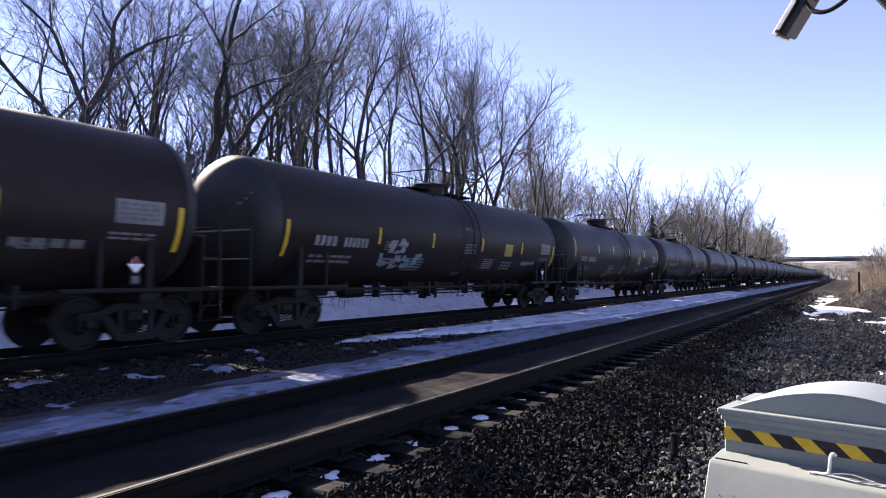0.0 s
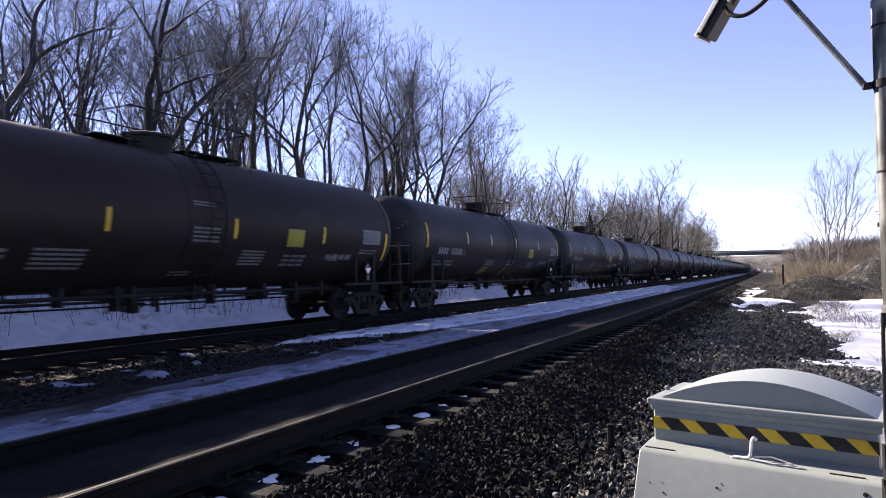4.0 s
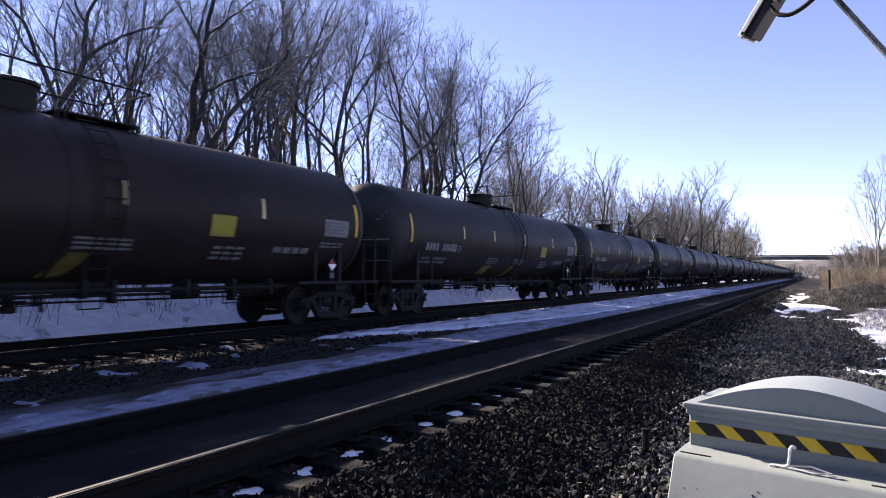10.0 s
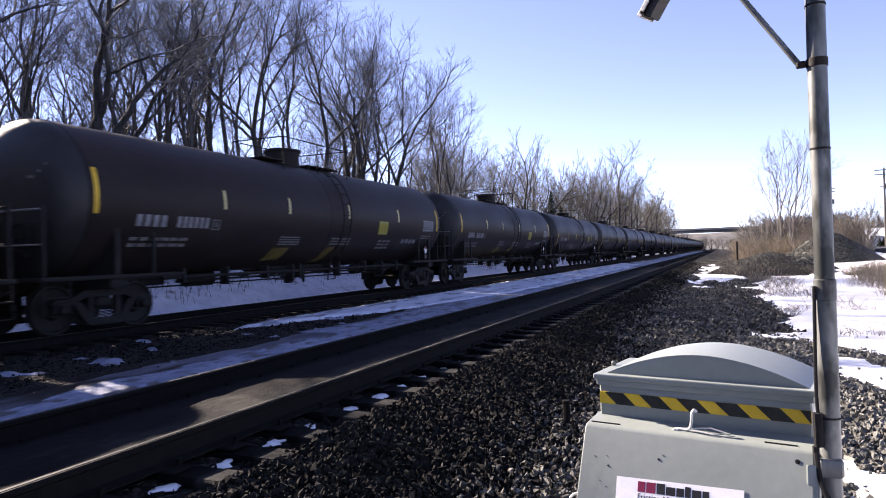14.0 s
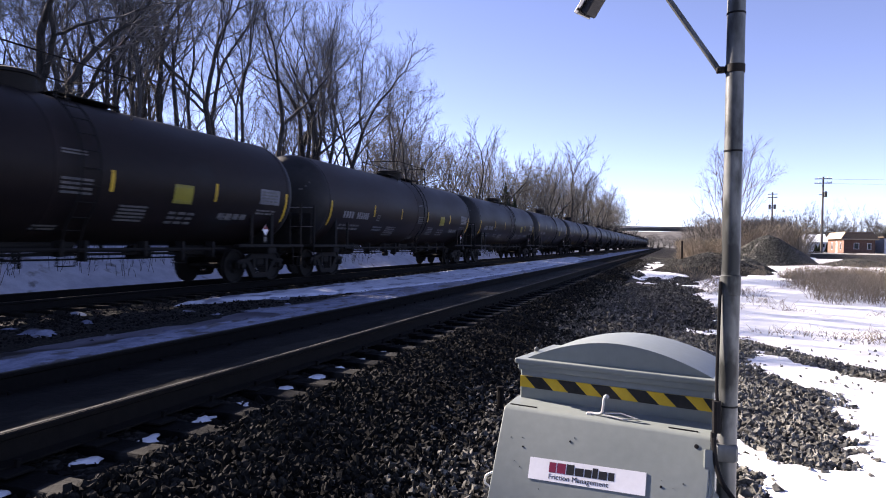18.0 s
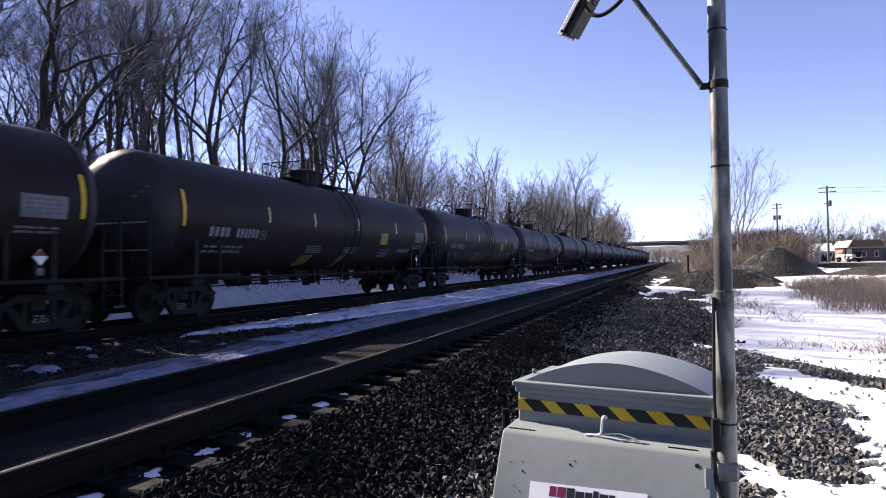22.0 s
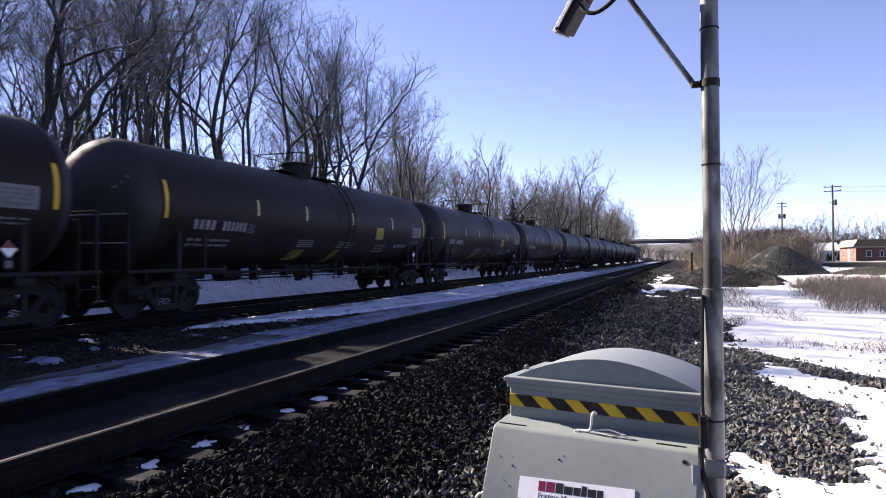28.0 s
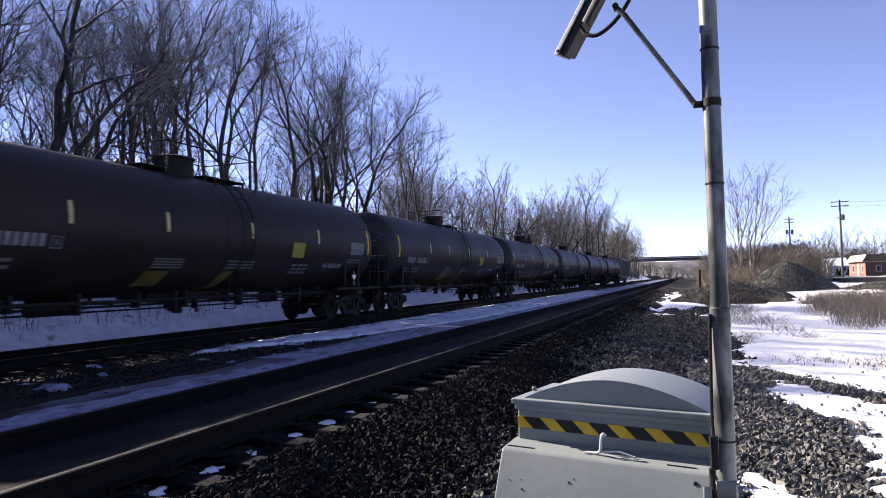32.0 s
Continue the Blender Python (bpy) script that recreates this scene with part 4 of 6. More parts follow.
            part("step", Shape().tube([(sx * 1.42, e * 8.72, 1.0), (sx * 1.42, e * 8.72, 0.42), (sx * 1.42, e * 8.25, 0.42), (sx * 1.42, e * 8.25, 1.0)], 0.02, 5)
                 .tube([(sx * 1.42, e * 8.72, 0.7), (sx * 1.42, e * 8.25, 0.7)], 0.014, 5), STEEL, car)
            part("corner_post", Shape().box(min(sx * 1.36, sx * 1.42), max(sx * 1.36, sx * 1.42), e * 8.70 - 0.03, e * 8.70 + 0.03, 1.0, 2.30, 0.01), STEEL, car)
            part("corner_post", Shape().box(min(sx * 1.30, sx * 1.36), max(sx * 1.30, sx * 1.36), e * 6.30 - 0.04, e * 6.30 + 0.04, 0.98, 1.92, 0.01), STEEL, car)
        part("end_rail", Shape().tube([(-1.39, e * 8.70, 2.22), (1.39, e * 8.70, 2.22)], 0.02, 6).tube([(-1.39, e * 8.70, 1.62), (1.39, e * 8.70, 1.62)], 0.016, 6), WHITE if e < 0 else STEEL, car)
        part("head_shield", Shape().box(-1.18, 1.18, e * 8.50 - 0.025, e * 8.50 + 0.025, 1.05, 2.05, 0.02), STEEL, car, "plain black end shield")
        for sx in (-0.42, 0.42):
            part("end_post", Shape().box(sx - 0.05, sx + 0.05, e * 8.66 - 0.03, e * 8.66 + 0.03, 1.0, 2.22, 0.01), STEEL, car)
    part("brake_wheel", Shape().tube([(0.72 + 0.25 * math.cos(a * 0.3927), -8.62, 1.75 + 0.25 * math.sin(a * 0.3927)) for a in range(17)], 0.02, 6, False)
         .tube([(0.47, -8.62, 1.75), (0.97, -8.62, 1.75)], 0.014, 5).tube([(0.72, -8.62, 1.5), (0.72, -8.62, 2.0)], 0.014, 5).box(0.62, 0.82, -8.60, -8.50, 1.4, 1.9, 0.02), STEEL, car)
    # painted and applied marks
    low = style != "a"
    hi_z, lo_z = (2.50, 1.70) if low else (3.02, 2.18)
    for y in (-HALF + 0.10, HALF - 0.20):
        part("reflector", decal(Shape(), y, y + 0.10, lo_z, hi_z, rows=8), YELLOW, car, "long yellow reflector strip")
    small = ((-4.40, YELLOW), (-1.74, YELLOW), (1.38, YELLOW), (4.58, YELLOW)) if low else ((-4.40, PALE), (-1.95, PALE), (1.05, PALE), (4.35, PALE))
    for y, mt in small:
        z = 2.10 if low else 2.42
        part("reflector", decal(Shape(), y, y + 0.085, z, z + 0.43), mt, car, "short reflector strip")
    part("lettering", bars(-6.80, -5.98, 1.98, 2.21, 4, 0.34), WHITE, car, "white stencilled marks")
    part("lettering", bars(-5.75, -4.78, 1.98, 2.21, 6, 0.34), WHITE, car, "white stencilled marks")
    part("fine_lettering", bars(-6.85, -5.30, 1.56, 1.80, 6, 0.22, 2, 4), DULLWHITE, car)
    fy, fz = (-4.06, 1.96) if low else (-4.72, 1.95)
    outline = Shape()
    for y0, y1, z0, z1 in ((0, 0.24, 0, 0.025), (0, 0.24, 0.205, 0.23), (0, 0.028, 0.026, 0.204), (0.212, 0.24, 0.026, 0.204), (0.09, 0.15, 0.06, 0.17)):
        decal(outline, fy + y0, fy + y1, fz + z0, fz + z1, rows=2)
    part("framed_mark", outline, DULLWHITE, car, "small framed stencil")
    if low:
        part("fine_lettering", bars(-4.12, -3.25, 1.58, 1.78, 1, 0.10, 2, 41), DULLWHITE, car)
    py = 3.18 if low else 3.0
    part("placard", decal(Shape(), py, py + 0.62, 1.98, 2.41), LIME, car, "square yellow-green placard")
    part("grey_panel", decal(Shape(), 6.46, 7.38, 2.15, 2.56), GREYPANEL, car, "grey lettered panel")
    part("panel_lettering", bars(6.52, 7.30, 2.20, 2.52, 4, 0.2, 4, 7).moved(Matrix.Translation((0.005, 0, 0))), DULLWHITE, car)
    part("fine_lettering", bars(6.4, 7.3, 1.86, 2.02, 4, 0.2, 2, 8), DULLWHITE, car)
    part("fine_lettering", bars(4.9, 6.1, 1.70, 1.84, 4, 0.25, 1, 9), DULLWHITE, car)
    part("fine_lettering", bars(3.2, 4.1, 1.50, 1.82, 3, 0.25, 3, 10), DULLWHITE, car)
    d = 0.15
    part("hazard_placard", Shape().extrude([(6.95 - d, 1.46), (6.95, 1.46 - d), (6.95 + d, 1.46), (6.95, 1.46 + d)], 1.33, 1.336, "x"), SIGNWHITE, car, "white and red diamond hazard placard", smooth=0)
    part("hazard_band", Shape().extrude([(6.95 - d * 0.9, 1.475), (6.95 + d * 0.9, 1.475), (6.95, 1.46 + d * 0.95)], 1.337, 1.341, "x"), RED, car, smooth=0)
    part("placard_holder", Shape().box(1.30, 1.328, 6.86, 7.04, 1.10, 1.40, 0.006), STEEL, car)
    part("route_card", Shape().box(1.329, 1.334, 6.88, 7.02, 1.14, 1.26), DULLWHITE, car, smooth=0)
    if low:
        for i, (y, w, z, h, n) in enumerate(((-2.9, 1.0, 1.42, 0.38, 5), (0.25, 0.75, 1.98, 0.34, 4), (1.75, 0.80, 1.52, 0.36, 5), (0.05, 0.55, 1.30, 0.12, 2), (5.0, 0.5, 1.66, 0.12, 2))):
            part("fine_lettering", bars(y, y + w, z, z + h, 1, 0.06, n, 20 + i), DULLWHITE, car)
        part("fine_lettering", bars(0.25, 0.85, 2.72, 2.84, 1, 0.05, 2, 24), DULLWHITE, car)
    else:
        part("ochre_panel", decal(Shape(), -2.35, -1.65, 1.24, 1.56, lean=0.10), OCHRE, car, "faded ochre panel")
        part("ochre_panel", decal(Shape(), 0.02, 0.42, 1.16, 1.58, lean=0.30), OCHRE, car, "faded slanted ochre flash")
        part("fine_lettering", bars(-2.15, -1.20, 1.62, 1.86, 1, 0.05, 4, 31), DULLWHITE, car)
        part("fine_lettering", bars(0.30, 1.45, 1.62, 1.86, 2, 0.12, 3, 32), DULLWHITE, car)
    if style == "c":
        rnd = random.Random(77)
        for y, z, mt in ((-4.15, 1.55, TEAL), (-3.75, 1.95, WHITE), (-3.35, 1.98, WHITE), (-3.55, 1.56, WHITE), (-2.95, 1.60, TEAL), (-2.4, 1.62, TEAL)):
            s = Shape()
            for k in range(4):
                yy, zz = y + rnd.uniform(-0.16, 0.2), z + rnd.uniform(-0.10, 0.12)
                decal(s, yy, yy + rnd.uniform(0.12, 0.3), zz, zz + rnd.uniform(0.08, 0.24), 0.005 + 0.0015 * k, rnd.uniform(-0.12, 0.16), 3)
            part("graffiti", s, mt, car, "blotched sprayed graffiti")
    # end markings on the head
    for i, z in enumerate((3.02, 2.90, 2.80)):
        part("end_lettering", Shape().box(0.25, 1.0 - 0.1 * i, -HALF - 0.47, -HALF - 0.455, z, z + 0.05).moved(Matrix.Translation((0, 0.02 - 0.05 * i, 0))), DULLWHITE, car, smooth=0)
    running_gear(car, (-7.2, 7.2), 8.5)
    return car


def build_hopper():
    car = thing("hopper_car", "grey covered hopper car closing the train", "hopper car")
    for y0, y1, nm in ((-6.6, 6.6, "body"),):
        s = Shape().extrude([(-1.52, 1.25), (-1.1, 0.95), (1.1, 0.95), (1.52, 1.25), (1.52, 4.0), (1.25, 4.35), (-1.25, 4.35), (-1.52, 4.0)], y0, y1, "y")
        part(nm, s, HOPPER, car)
    for sx in (-1, 1):
        for y in span(-6.4, 6.4, 1.07):
            part("side_post", Shape().box(min(sx * 1.52, sx * 1.60), max(sx * 1.52, sx * 1.60), y - 0.05, y + 0.05, 1.2, 4.0, 0.01), HOPPER, car)
        part("side_sill", Shape().box(min(sx * 1.5, sx * 1.62), max(sx * 1.5, sx * 1.62), -7.7, 7.7, 1.0, 1.25, 0.02), HOPPER, car)
        for e in (-1, 1):
            part("corner_post", Shape().box(min(sx * 1.46, sx * 1.58), max(sx * 1.46, sx * 1.58), e * 7.6 - 0.06, e * 7.6 + 0.06, 1.0, 4.1, 0.01), HOPPER, car)
    for e in (-1, 1):
        part("slope_sheet", Shape().box(-1.45, 1.45, min(e * 6.6, e * 6.75), max(e * 6.6, e * 6.75), 1.0, 4.2, 0.03), HOPPER, car)
        part("end_ladder", Shape().tube([(1.2, e * 7.66, 1.0), (1.2, e * 7.66, 4.1)], 0.02, 5).tube([(0.8, e * 7.66, 1.0), (0.8, e * 7.66, 4.1)], 0.02, 5), STEEL, car)
    part("roof_walk", Shape().box(-0.4, 0.4, -7.6, 7.6, 4.42, 4.47, 0.01), GALV, car)
    for y in (-4.2, 0, 4.2):
        part("hopper_bay", Shape().extrude([(y - 1.4, 1.2), (y - 0.3, 0.45), (y + 0.3, 0.45), (y + 1.4, 1.2)], -1.1, 1.1, "x"), HOPPER, car)
    running_gear(car, (-6.2, 6.2), 7.4)
    return car


# cars from the head of the train that is near at first to its end; k counts the couplings
CARS = []
models = {s: build_tank_car(s) for s in "abc"}
fresh = dict(models)
LOW = {0, 3, 4, 15, 16, 17, 18}
for k in range(-2, 34):
    style = "c" if k == 1 else "b" if k in LOW else "a"
    m = pose(FAR_X, 0, FAR_Z)
    if style in fresh:
        car = fresh.pop(style)
        car.matrix_basis = m
    else:
        car = copy_thing(models[style], m)
    CARS.append((car, 4.56 + PITCH * k - 7.6 - (0.22 if k > 17 else 0.14 if k > 12 else -0.08)))
hop = build_hopper()
hop.matrix_basis = pose(FAR_X, 0, FAR_Z)
CARS.append((hop, 4.56 + PITCH * 33 - 7.6 + 9.1 + 8.05))


# ---------------------------------------------------------------- the lubricator box, its pole and solar panel
BOX = pose(2.882, -0.228, 0, 0, 0, -11.1)     # at the front left corner of the lid; x along its front, y to its back
GZ = -0.40


def build_box():
    bx = thing("lubricator_box", "grey painted steel trackside lubricator cabinet with a domed lid", "cabinet", BOX)
    W, D = 0.82, 0.47
    lean = 0.44                                # run of the sloping front for each metre down
    # body with its sloping front
    s = Shape()
    prof = [(0.02, 0.612), (-0.100, 0.597), (-0.112, 0.593), (-0.120, 0.584), (-0.120 - lean * 0.60, -0.016), (-0.385, GZ), (D - 0.02, GZ), (D - 0.02, 0.612)]
    s.extrude(prof, -0.010, W + 0.006, "x")
    body = part("body", s, BOXGREY, bx)
    bev = body.modifiers.new("edge", "BEVEL")
    bev.width, bev.segments = 0.004, 2
    part("side_flange", Shape().extrude([(0.0, 0.600), (-0.112, 0.585), (-0.120 - lean * 0.60, -0.02), (-0.100 - lean * 0.60, -0.02)], W + 0.007, W + 0.016, "x"), BOXGREY, bx, smooth=0)
    part("collar", Shape().box(0.006, W - 0.008, 0.014, D - 0.03, 0.605, 0.745, 0.006), BOXGREY, bx)
    lid = part("lid", Shape().box(-0.012, W + 0.012, -0.012, D, 0.764, 0.786, 0.004), BOXGREY, bx, "domed steel lid")
    part("lid_skirt", Shape().box(-0.001, W + 0.001, 0.000, D - 0.01, 0.738, 0.765, 0.003), BOXGREY, lid)
    # barrel vault on the lid
    v, f, n = [], [], 28
    lo, hi, rise = 0.030, W - 0.012, 0.100
    for y in (0.030, D - 0.03):
        for i in range(n + 1):
            u = i / n
            v.append((lo + (hi - lo) * u, y, 0.785 + rise * (1 - abs(2 * u - 1) ** 1.9)))
    for i in range(n):
        f.append((i, i + 1, n + 2 + i, n + 1 + i))
    f += [tuple(range(n, -1, -1)), tuple(range(n + 1, 2 * n + 2))]
    part("vault", Shape().add(v, f), BOXGREY, lid, smooth=50)
    part("hinge_knob", Shape().lathe([(0.784, 0.006), (0.786, 0.010), (0.800, 0.011), (0.806, 0.005)], "z", 12, (-0.004, 0.225, 0)), GALV, lid, smooth=40)
    # hazard tape
    band = part("hazard_tape", Shape().box(0.008, W - 0.010, 0.009, 0.0145, 0.660, 0.709), TAPE_Y, bx, "black and yellow hazard tape", smooth=0)
    for i in range(6):
        x = 0.031 + i * 0.1485
        q = [(x, 0.709), (x + 0.080, 0.709), (x + 0.132, 0.660), (x + 0.052, 0.660)]
        q = [(min(a, W - 0.011), b) for a, b in q]
        part("black_stripe", Shape().extrude(q, 0.0065, 0.0095, "y"), TAPE_K, band, smooth=0)
    # hook of bent rod
    part("hook", Shape().tube(smooth_line([(0.352, -0.062, 0.606), (0.384, -0.066, 0.608), (0.400, -0.068, 0.616), (0.405, -0.068, 0.642), (0.408, -0.067, 0.674), (0.416, -0.064, 0.686), (0.424, -0.061, 0.678)], 4), 0.0058, 8)
         .box(0.336, 0.356, -0.075, -0.05, 0.600, 0.608, 0.002), ZINC, bx, "bent zinc-plated hook")
    part("wire_loop", Shape().tube([(0.405, -0.066, 0.612), (0.47, -0.045, 0.618), (0.545, -0.062, 0.608), (0.49, -0.088, 0.606), (0.41, -0.074, 0.610)], 0.0028, 6), ZINC, bx)
    for x0, x1 in ((0.005, 0.125), (0.665, 0.772)):
        part("slot", Shape().box(x0, x1, -0.087, -0.080, 0.5965, 0.6025), RUBBER, bx, smooth=0)
    # sign and rivets on the slope
    slope = Matrix.Translation((0, -0.120, 0.586)) @ Matrix.Rotation(-math.atan(lean), 4, "X")
    stuck = slope @ Matrix.Translation((0.146, 0, -0.176)) @ Matrix.Rotation(-radians(2.6), 4, "Y")
    sign = part("sign", Shape().box(0.0, 0.463, -0.0014, -0.0002, -0.084, 0.0).moved(stuck), SIGNWHITE, bx, "white sign with maroon and black print", smooth=0)
    for x, w in ((0.084, 0.029), (0.117, 0.035)):
        part("maroon_mark", Shape().box(x, x + w, -0.0019, -0.0013, -0.049, -0.010).moved(stuck), MAROON, sign, smooth=0)
    for x, w, h in ((0.156, 0.031, 0.039), (0.191, 0.034, 0.030), (0.229, 0.028, 0.030), (0.260, 0.021, 0.038), (0.285, 0.033, 0.030), (0.322, 0.023, 0.030)):
        part("black_mark", Shape().box(x, x + w, -0.0019, -0.0013, -0.049, -0.049 + h).moved(stuck), INK, sign, smooth=0)
    txt = bpy.data.curves.new("sign_text", "FONT")
    txt.body, txt.size, txt.extrude = "Friction Management", 0.0282, 0.0003
    tob = new("sign_text_source", txt)
    deps = bpy.context.evaluated_depsgraph_get()
    me = bpy.data.meshes.new_from_object(tob.evaluated_get(deps))
    bpy.data.objects.remove(tob)
    me.materials.clear()
    me.materials.append(INK)
    me.transform(stuck @ Matrix.Translation((0.084, -0.0016, -0.074)) @ Matrix.Rotation(radians(90), 4, "X"))
    part("sign_text", me, INK, sign, "small black print")
    for x, z, r in ((0.775, -0.030, 0.0085), (0.30, -0.090, 0.0045), (0.665, -0.195, 0.005), (0.105, -0.142, 0.004)):
        part("rivet", Shape().lathe([(0.001, r), (-0.0006, r * 0.9), (-0.0010, r * 0.3)], "y", 10).moved(slope @ Matrix.Translation((x, 0, z))), RUBBER, bx)
    chips = Shape()
    rc = random.Random(8)
    for k in range(14):
        x, z = rc.uniform(0.03, 0.78), -rc.uniform(0.04, 0.30)
        w, h = rc.uniform(0.002, 0.006), rc.uniform(0.002, 0.007)
        if not (0.13 < x < 0.63 and -0.29 < z < -0.14):
            chips.extrude([(x, z), (x + w, z - h * 0.3), (x + w * 0.8, z - h), (x + w * 0.2, z - h * 0.8)], -0.0003, 0.002, "y")
    part("paint_chips", chips.moved(slope), STEEL, bx, "dark chips in the paint", smooth=0)
    part("side_handle", Shape().tube(smooth_line([(-0.008, -0.19, 0.335), (-0.045, -0.20, 0.315), (-0.048, -0.21, 0.285), (-0.008, -0.215, 0.27)], 4), 0.005, 8), ZINC, bx, "bent rod handle")
    part("foot", Shape().box(0.0, W, -0.30, D - 0.05, GZ - 0.08, GZ + 0.02, 0.01), STEEL, bx)
    return bx


build_box()
PX, PY = 3.716, -0.482


def build_pole():
    po = thing("panel_pole", "galvanised steel pole carrying a solar panel beside the cabinet", "pole", pose(PX, PY, 0))
    part("lower_tube", Shape().tube([(0.01, 0, GZ - 0.1), (0.005, 0, 1.175)], 0.0335, 28), GALV, po, smooth=50)
    part("upper_tube", Shape().tube([(0.005, 0, 1.17), (0.0, 0, 3.3)], 0.0315, 28), GALV, po, smooth=50)
    part("collar", Shape().lathe([(1.12, 0.031), (1.122, 0.0355), (1.19, 0.0355), (1.195, 0.031)], "z", 28, (0.005, 0, 0)), GALV, po, "plain steel collar", smooth=40)
    for z, r in ((1.646, 0.0325), (2.146, 0.0325), (0.715, 0.0345)):
        part("strap", Shape().lathe([(z - 0.004, r - 0.003), (z - 0.003, r + 0.001), (z + 0.003, r + 0.001), (z + 0.004, r - 0.003)], "z", 28, (min(0.01, 0.0023 * (3.3 - z)), 0, 0)), RUBBER, po, "thin black strap", smooth=40)
    # arm clamp
    part("clamp", Shape().lathe([(1.930, 0.030), (1.932, 0.0345), (1.960, 0.0345), (1.962, 0.030)], "z", 28, (0.003, 0, 0)).box(-0.062, -0.030, -0.012, 0.012, 1.934, 1.956, 0.004), STEEL, po, "steel clamp for the arm", smooth=40)
    arm = part("arm", Shape().tube([(-0.048, 0.0, 1.943), (-0.056, 0.0, 1.951), (-0.300, 0.060, 2.345), (-0.340, 0.075, 2.395)], 0.0105, 10), GALV, po, "flat steel brace")
    part("pivot", Shape().lathe([(-0.02, 0.012), (0.02, 0.012)], "y", 10, (-0.335, 0.072, 2.388)), STEEL, arm)
    # bracket to the cabinet
    br = part("bracket", Shape().box(-0.036, 0.042, -0.042, 0.040, 0.515, 0.578, 0.008), GALV, po, "square steel pole bracket")
    part("bracket_plate", Shape().box(-0.075, -0.035, -0.06, -0.05, 0.20, 0.56, 0.004), BOXGREY, br)
    part("brace", Shape().tube([(-0.10, -0.01, 0.50), (0.02, -0.05, 0.30), (0.06, -0.07, 0.0)], 0.011, 6), BOXGREY, br)
    # cable
    pts = [(-0.050, -0.02, 1.17), (-0.053, -0.025, 1.0), (-0.055, -0.03, 0.8), (-0.050, -0.035, 0.70)]
    part("cable", Shape().tube(smooth_line([(x + 0.020, y, z) for x, y, z in pts]), 0.006, 8), RUBBER, po, "black cable down the pole")
    part("cable_gland", Shape().tube([(-0.034, -0.035, 0.735), (-0.032, -0.035, 0.62)], 0.016, 10).tube([(-0.042, -0.035, 0.62), (-0.042, -0.035, 0.585)], 0.011, 10), RUBBER, po)
    part("loose_cable", Shape().tube(smooth_line([(-0.042, -0.045, 0.60), (-0.035, -0.06, 0.52), (-0.01, -0.08, 0.45), (0.05, -0.09, 0.36), (0.08, -0.09, 0.2), (0.08, -0.08, -0.05), (0.05, -0.05, -0.42)]), 0.009, 8), RUBBER, po)
    return po


build_pole()


def build_panel():
    """Faces about the sun, turn and width fitted to the camera's view: x across, y up its slope, z out of its face."""
    turn, rise = radians(25), radians(53)
    n = Vector((-math.cos(turn) * math.sin(rise), math.sin(turn) * math.sin(rise), math.cos(rise)))
    across = Vector((0, 0, 1)).cross(n).normalized()
    up = n.cross(across)
    m = Matrix((across, up, n)).transposed().to_4x4()
    m.translation = (3.092, -0.20, 2.302)
    pn = thing("solar_panel", "dark solar panel in an aluminium frame, seen from below", "solar panel", m)
    w, h = 0.104, 1.0
    part("cells", Shape().box(-w + 0.006, -0.006, 0.006, h - 0.006, -0.008, 0.0), CELL, pn, smooth=0)
    part("backsheet", Shape().box(-w + 0.006, -0.006, 0.006, h - 0.006, -0.014, -0.009), BACKSHEET, pn, smooth=0)
    for x0, x1, y0, y1 in ((-w, -w + 0.006, 0, h), (-0.006, 0, 0, h), (-w + 0.006, -0.006, 0, 0.006), (-w + 0.006, -0.006, h - 0.006, h)):
        part("frame", Shape().box(x0, x1, y0, y1, -0.016, 0.003, 0.002), ALU, pn, "aluminium edge", smooth=0)
    part("mount", Shape().box(-w * 0.86, -w * 0.12, 0.015, h - 0.1, -0.050, -0.015, 0.004), BACKSHEET, pn, "dark mounting channel")
    part("rail", Shape().box(-w * 0.30, -w * 0.02, 0.17, h - 0.1, -0.085, -0.050, 0.004), BACKSHEET, pn)
    for x, y in ((-w - 0.003, 0.02), (0.003, 0.02), (-w - 0.003, 0.22)):
        part("bolt", Shape().lathe([(-0.012, 0.005), (0.0, 0.007), (0.006, 0.004)], "x", 8, (x, y, -0.012)), STEEL, pn)
    part("cable", Shape().tube(smooth_line([(-w * 0.15, 0.15, -0.05), (-w * 0.1, 0.135, -0.10), (-w * 0.1, 0.16, -0.16), (-w * 0.1, 0.25, -0.205), (-w * 0.1, 0.38, -0.21), (-w * 0.2, 0.50, -0.16)]), 0.009, 8), RUBBER, pn, "black cable loop")
    return pn


build_panel()
stake = part("stake", Shape().tube([(0, 0, -0.45), (0.004, 0, -0.13)], 0.034, 8).lathe([(-0.13, 0.036), (-0.125, 0.040), (-0.11, 0.036), (-0.105, 0.01)], "z", 10), RAIL, None, m=pose(1.97, 3.2, 0.0))
tagged(stake, "short rusty steel stake in the ballast", "stake")


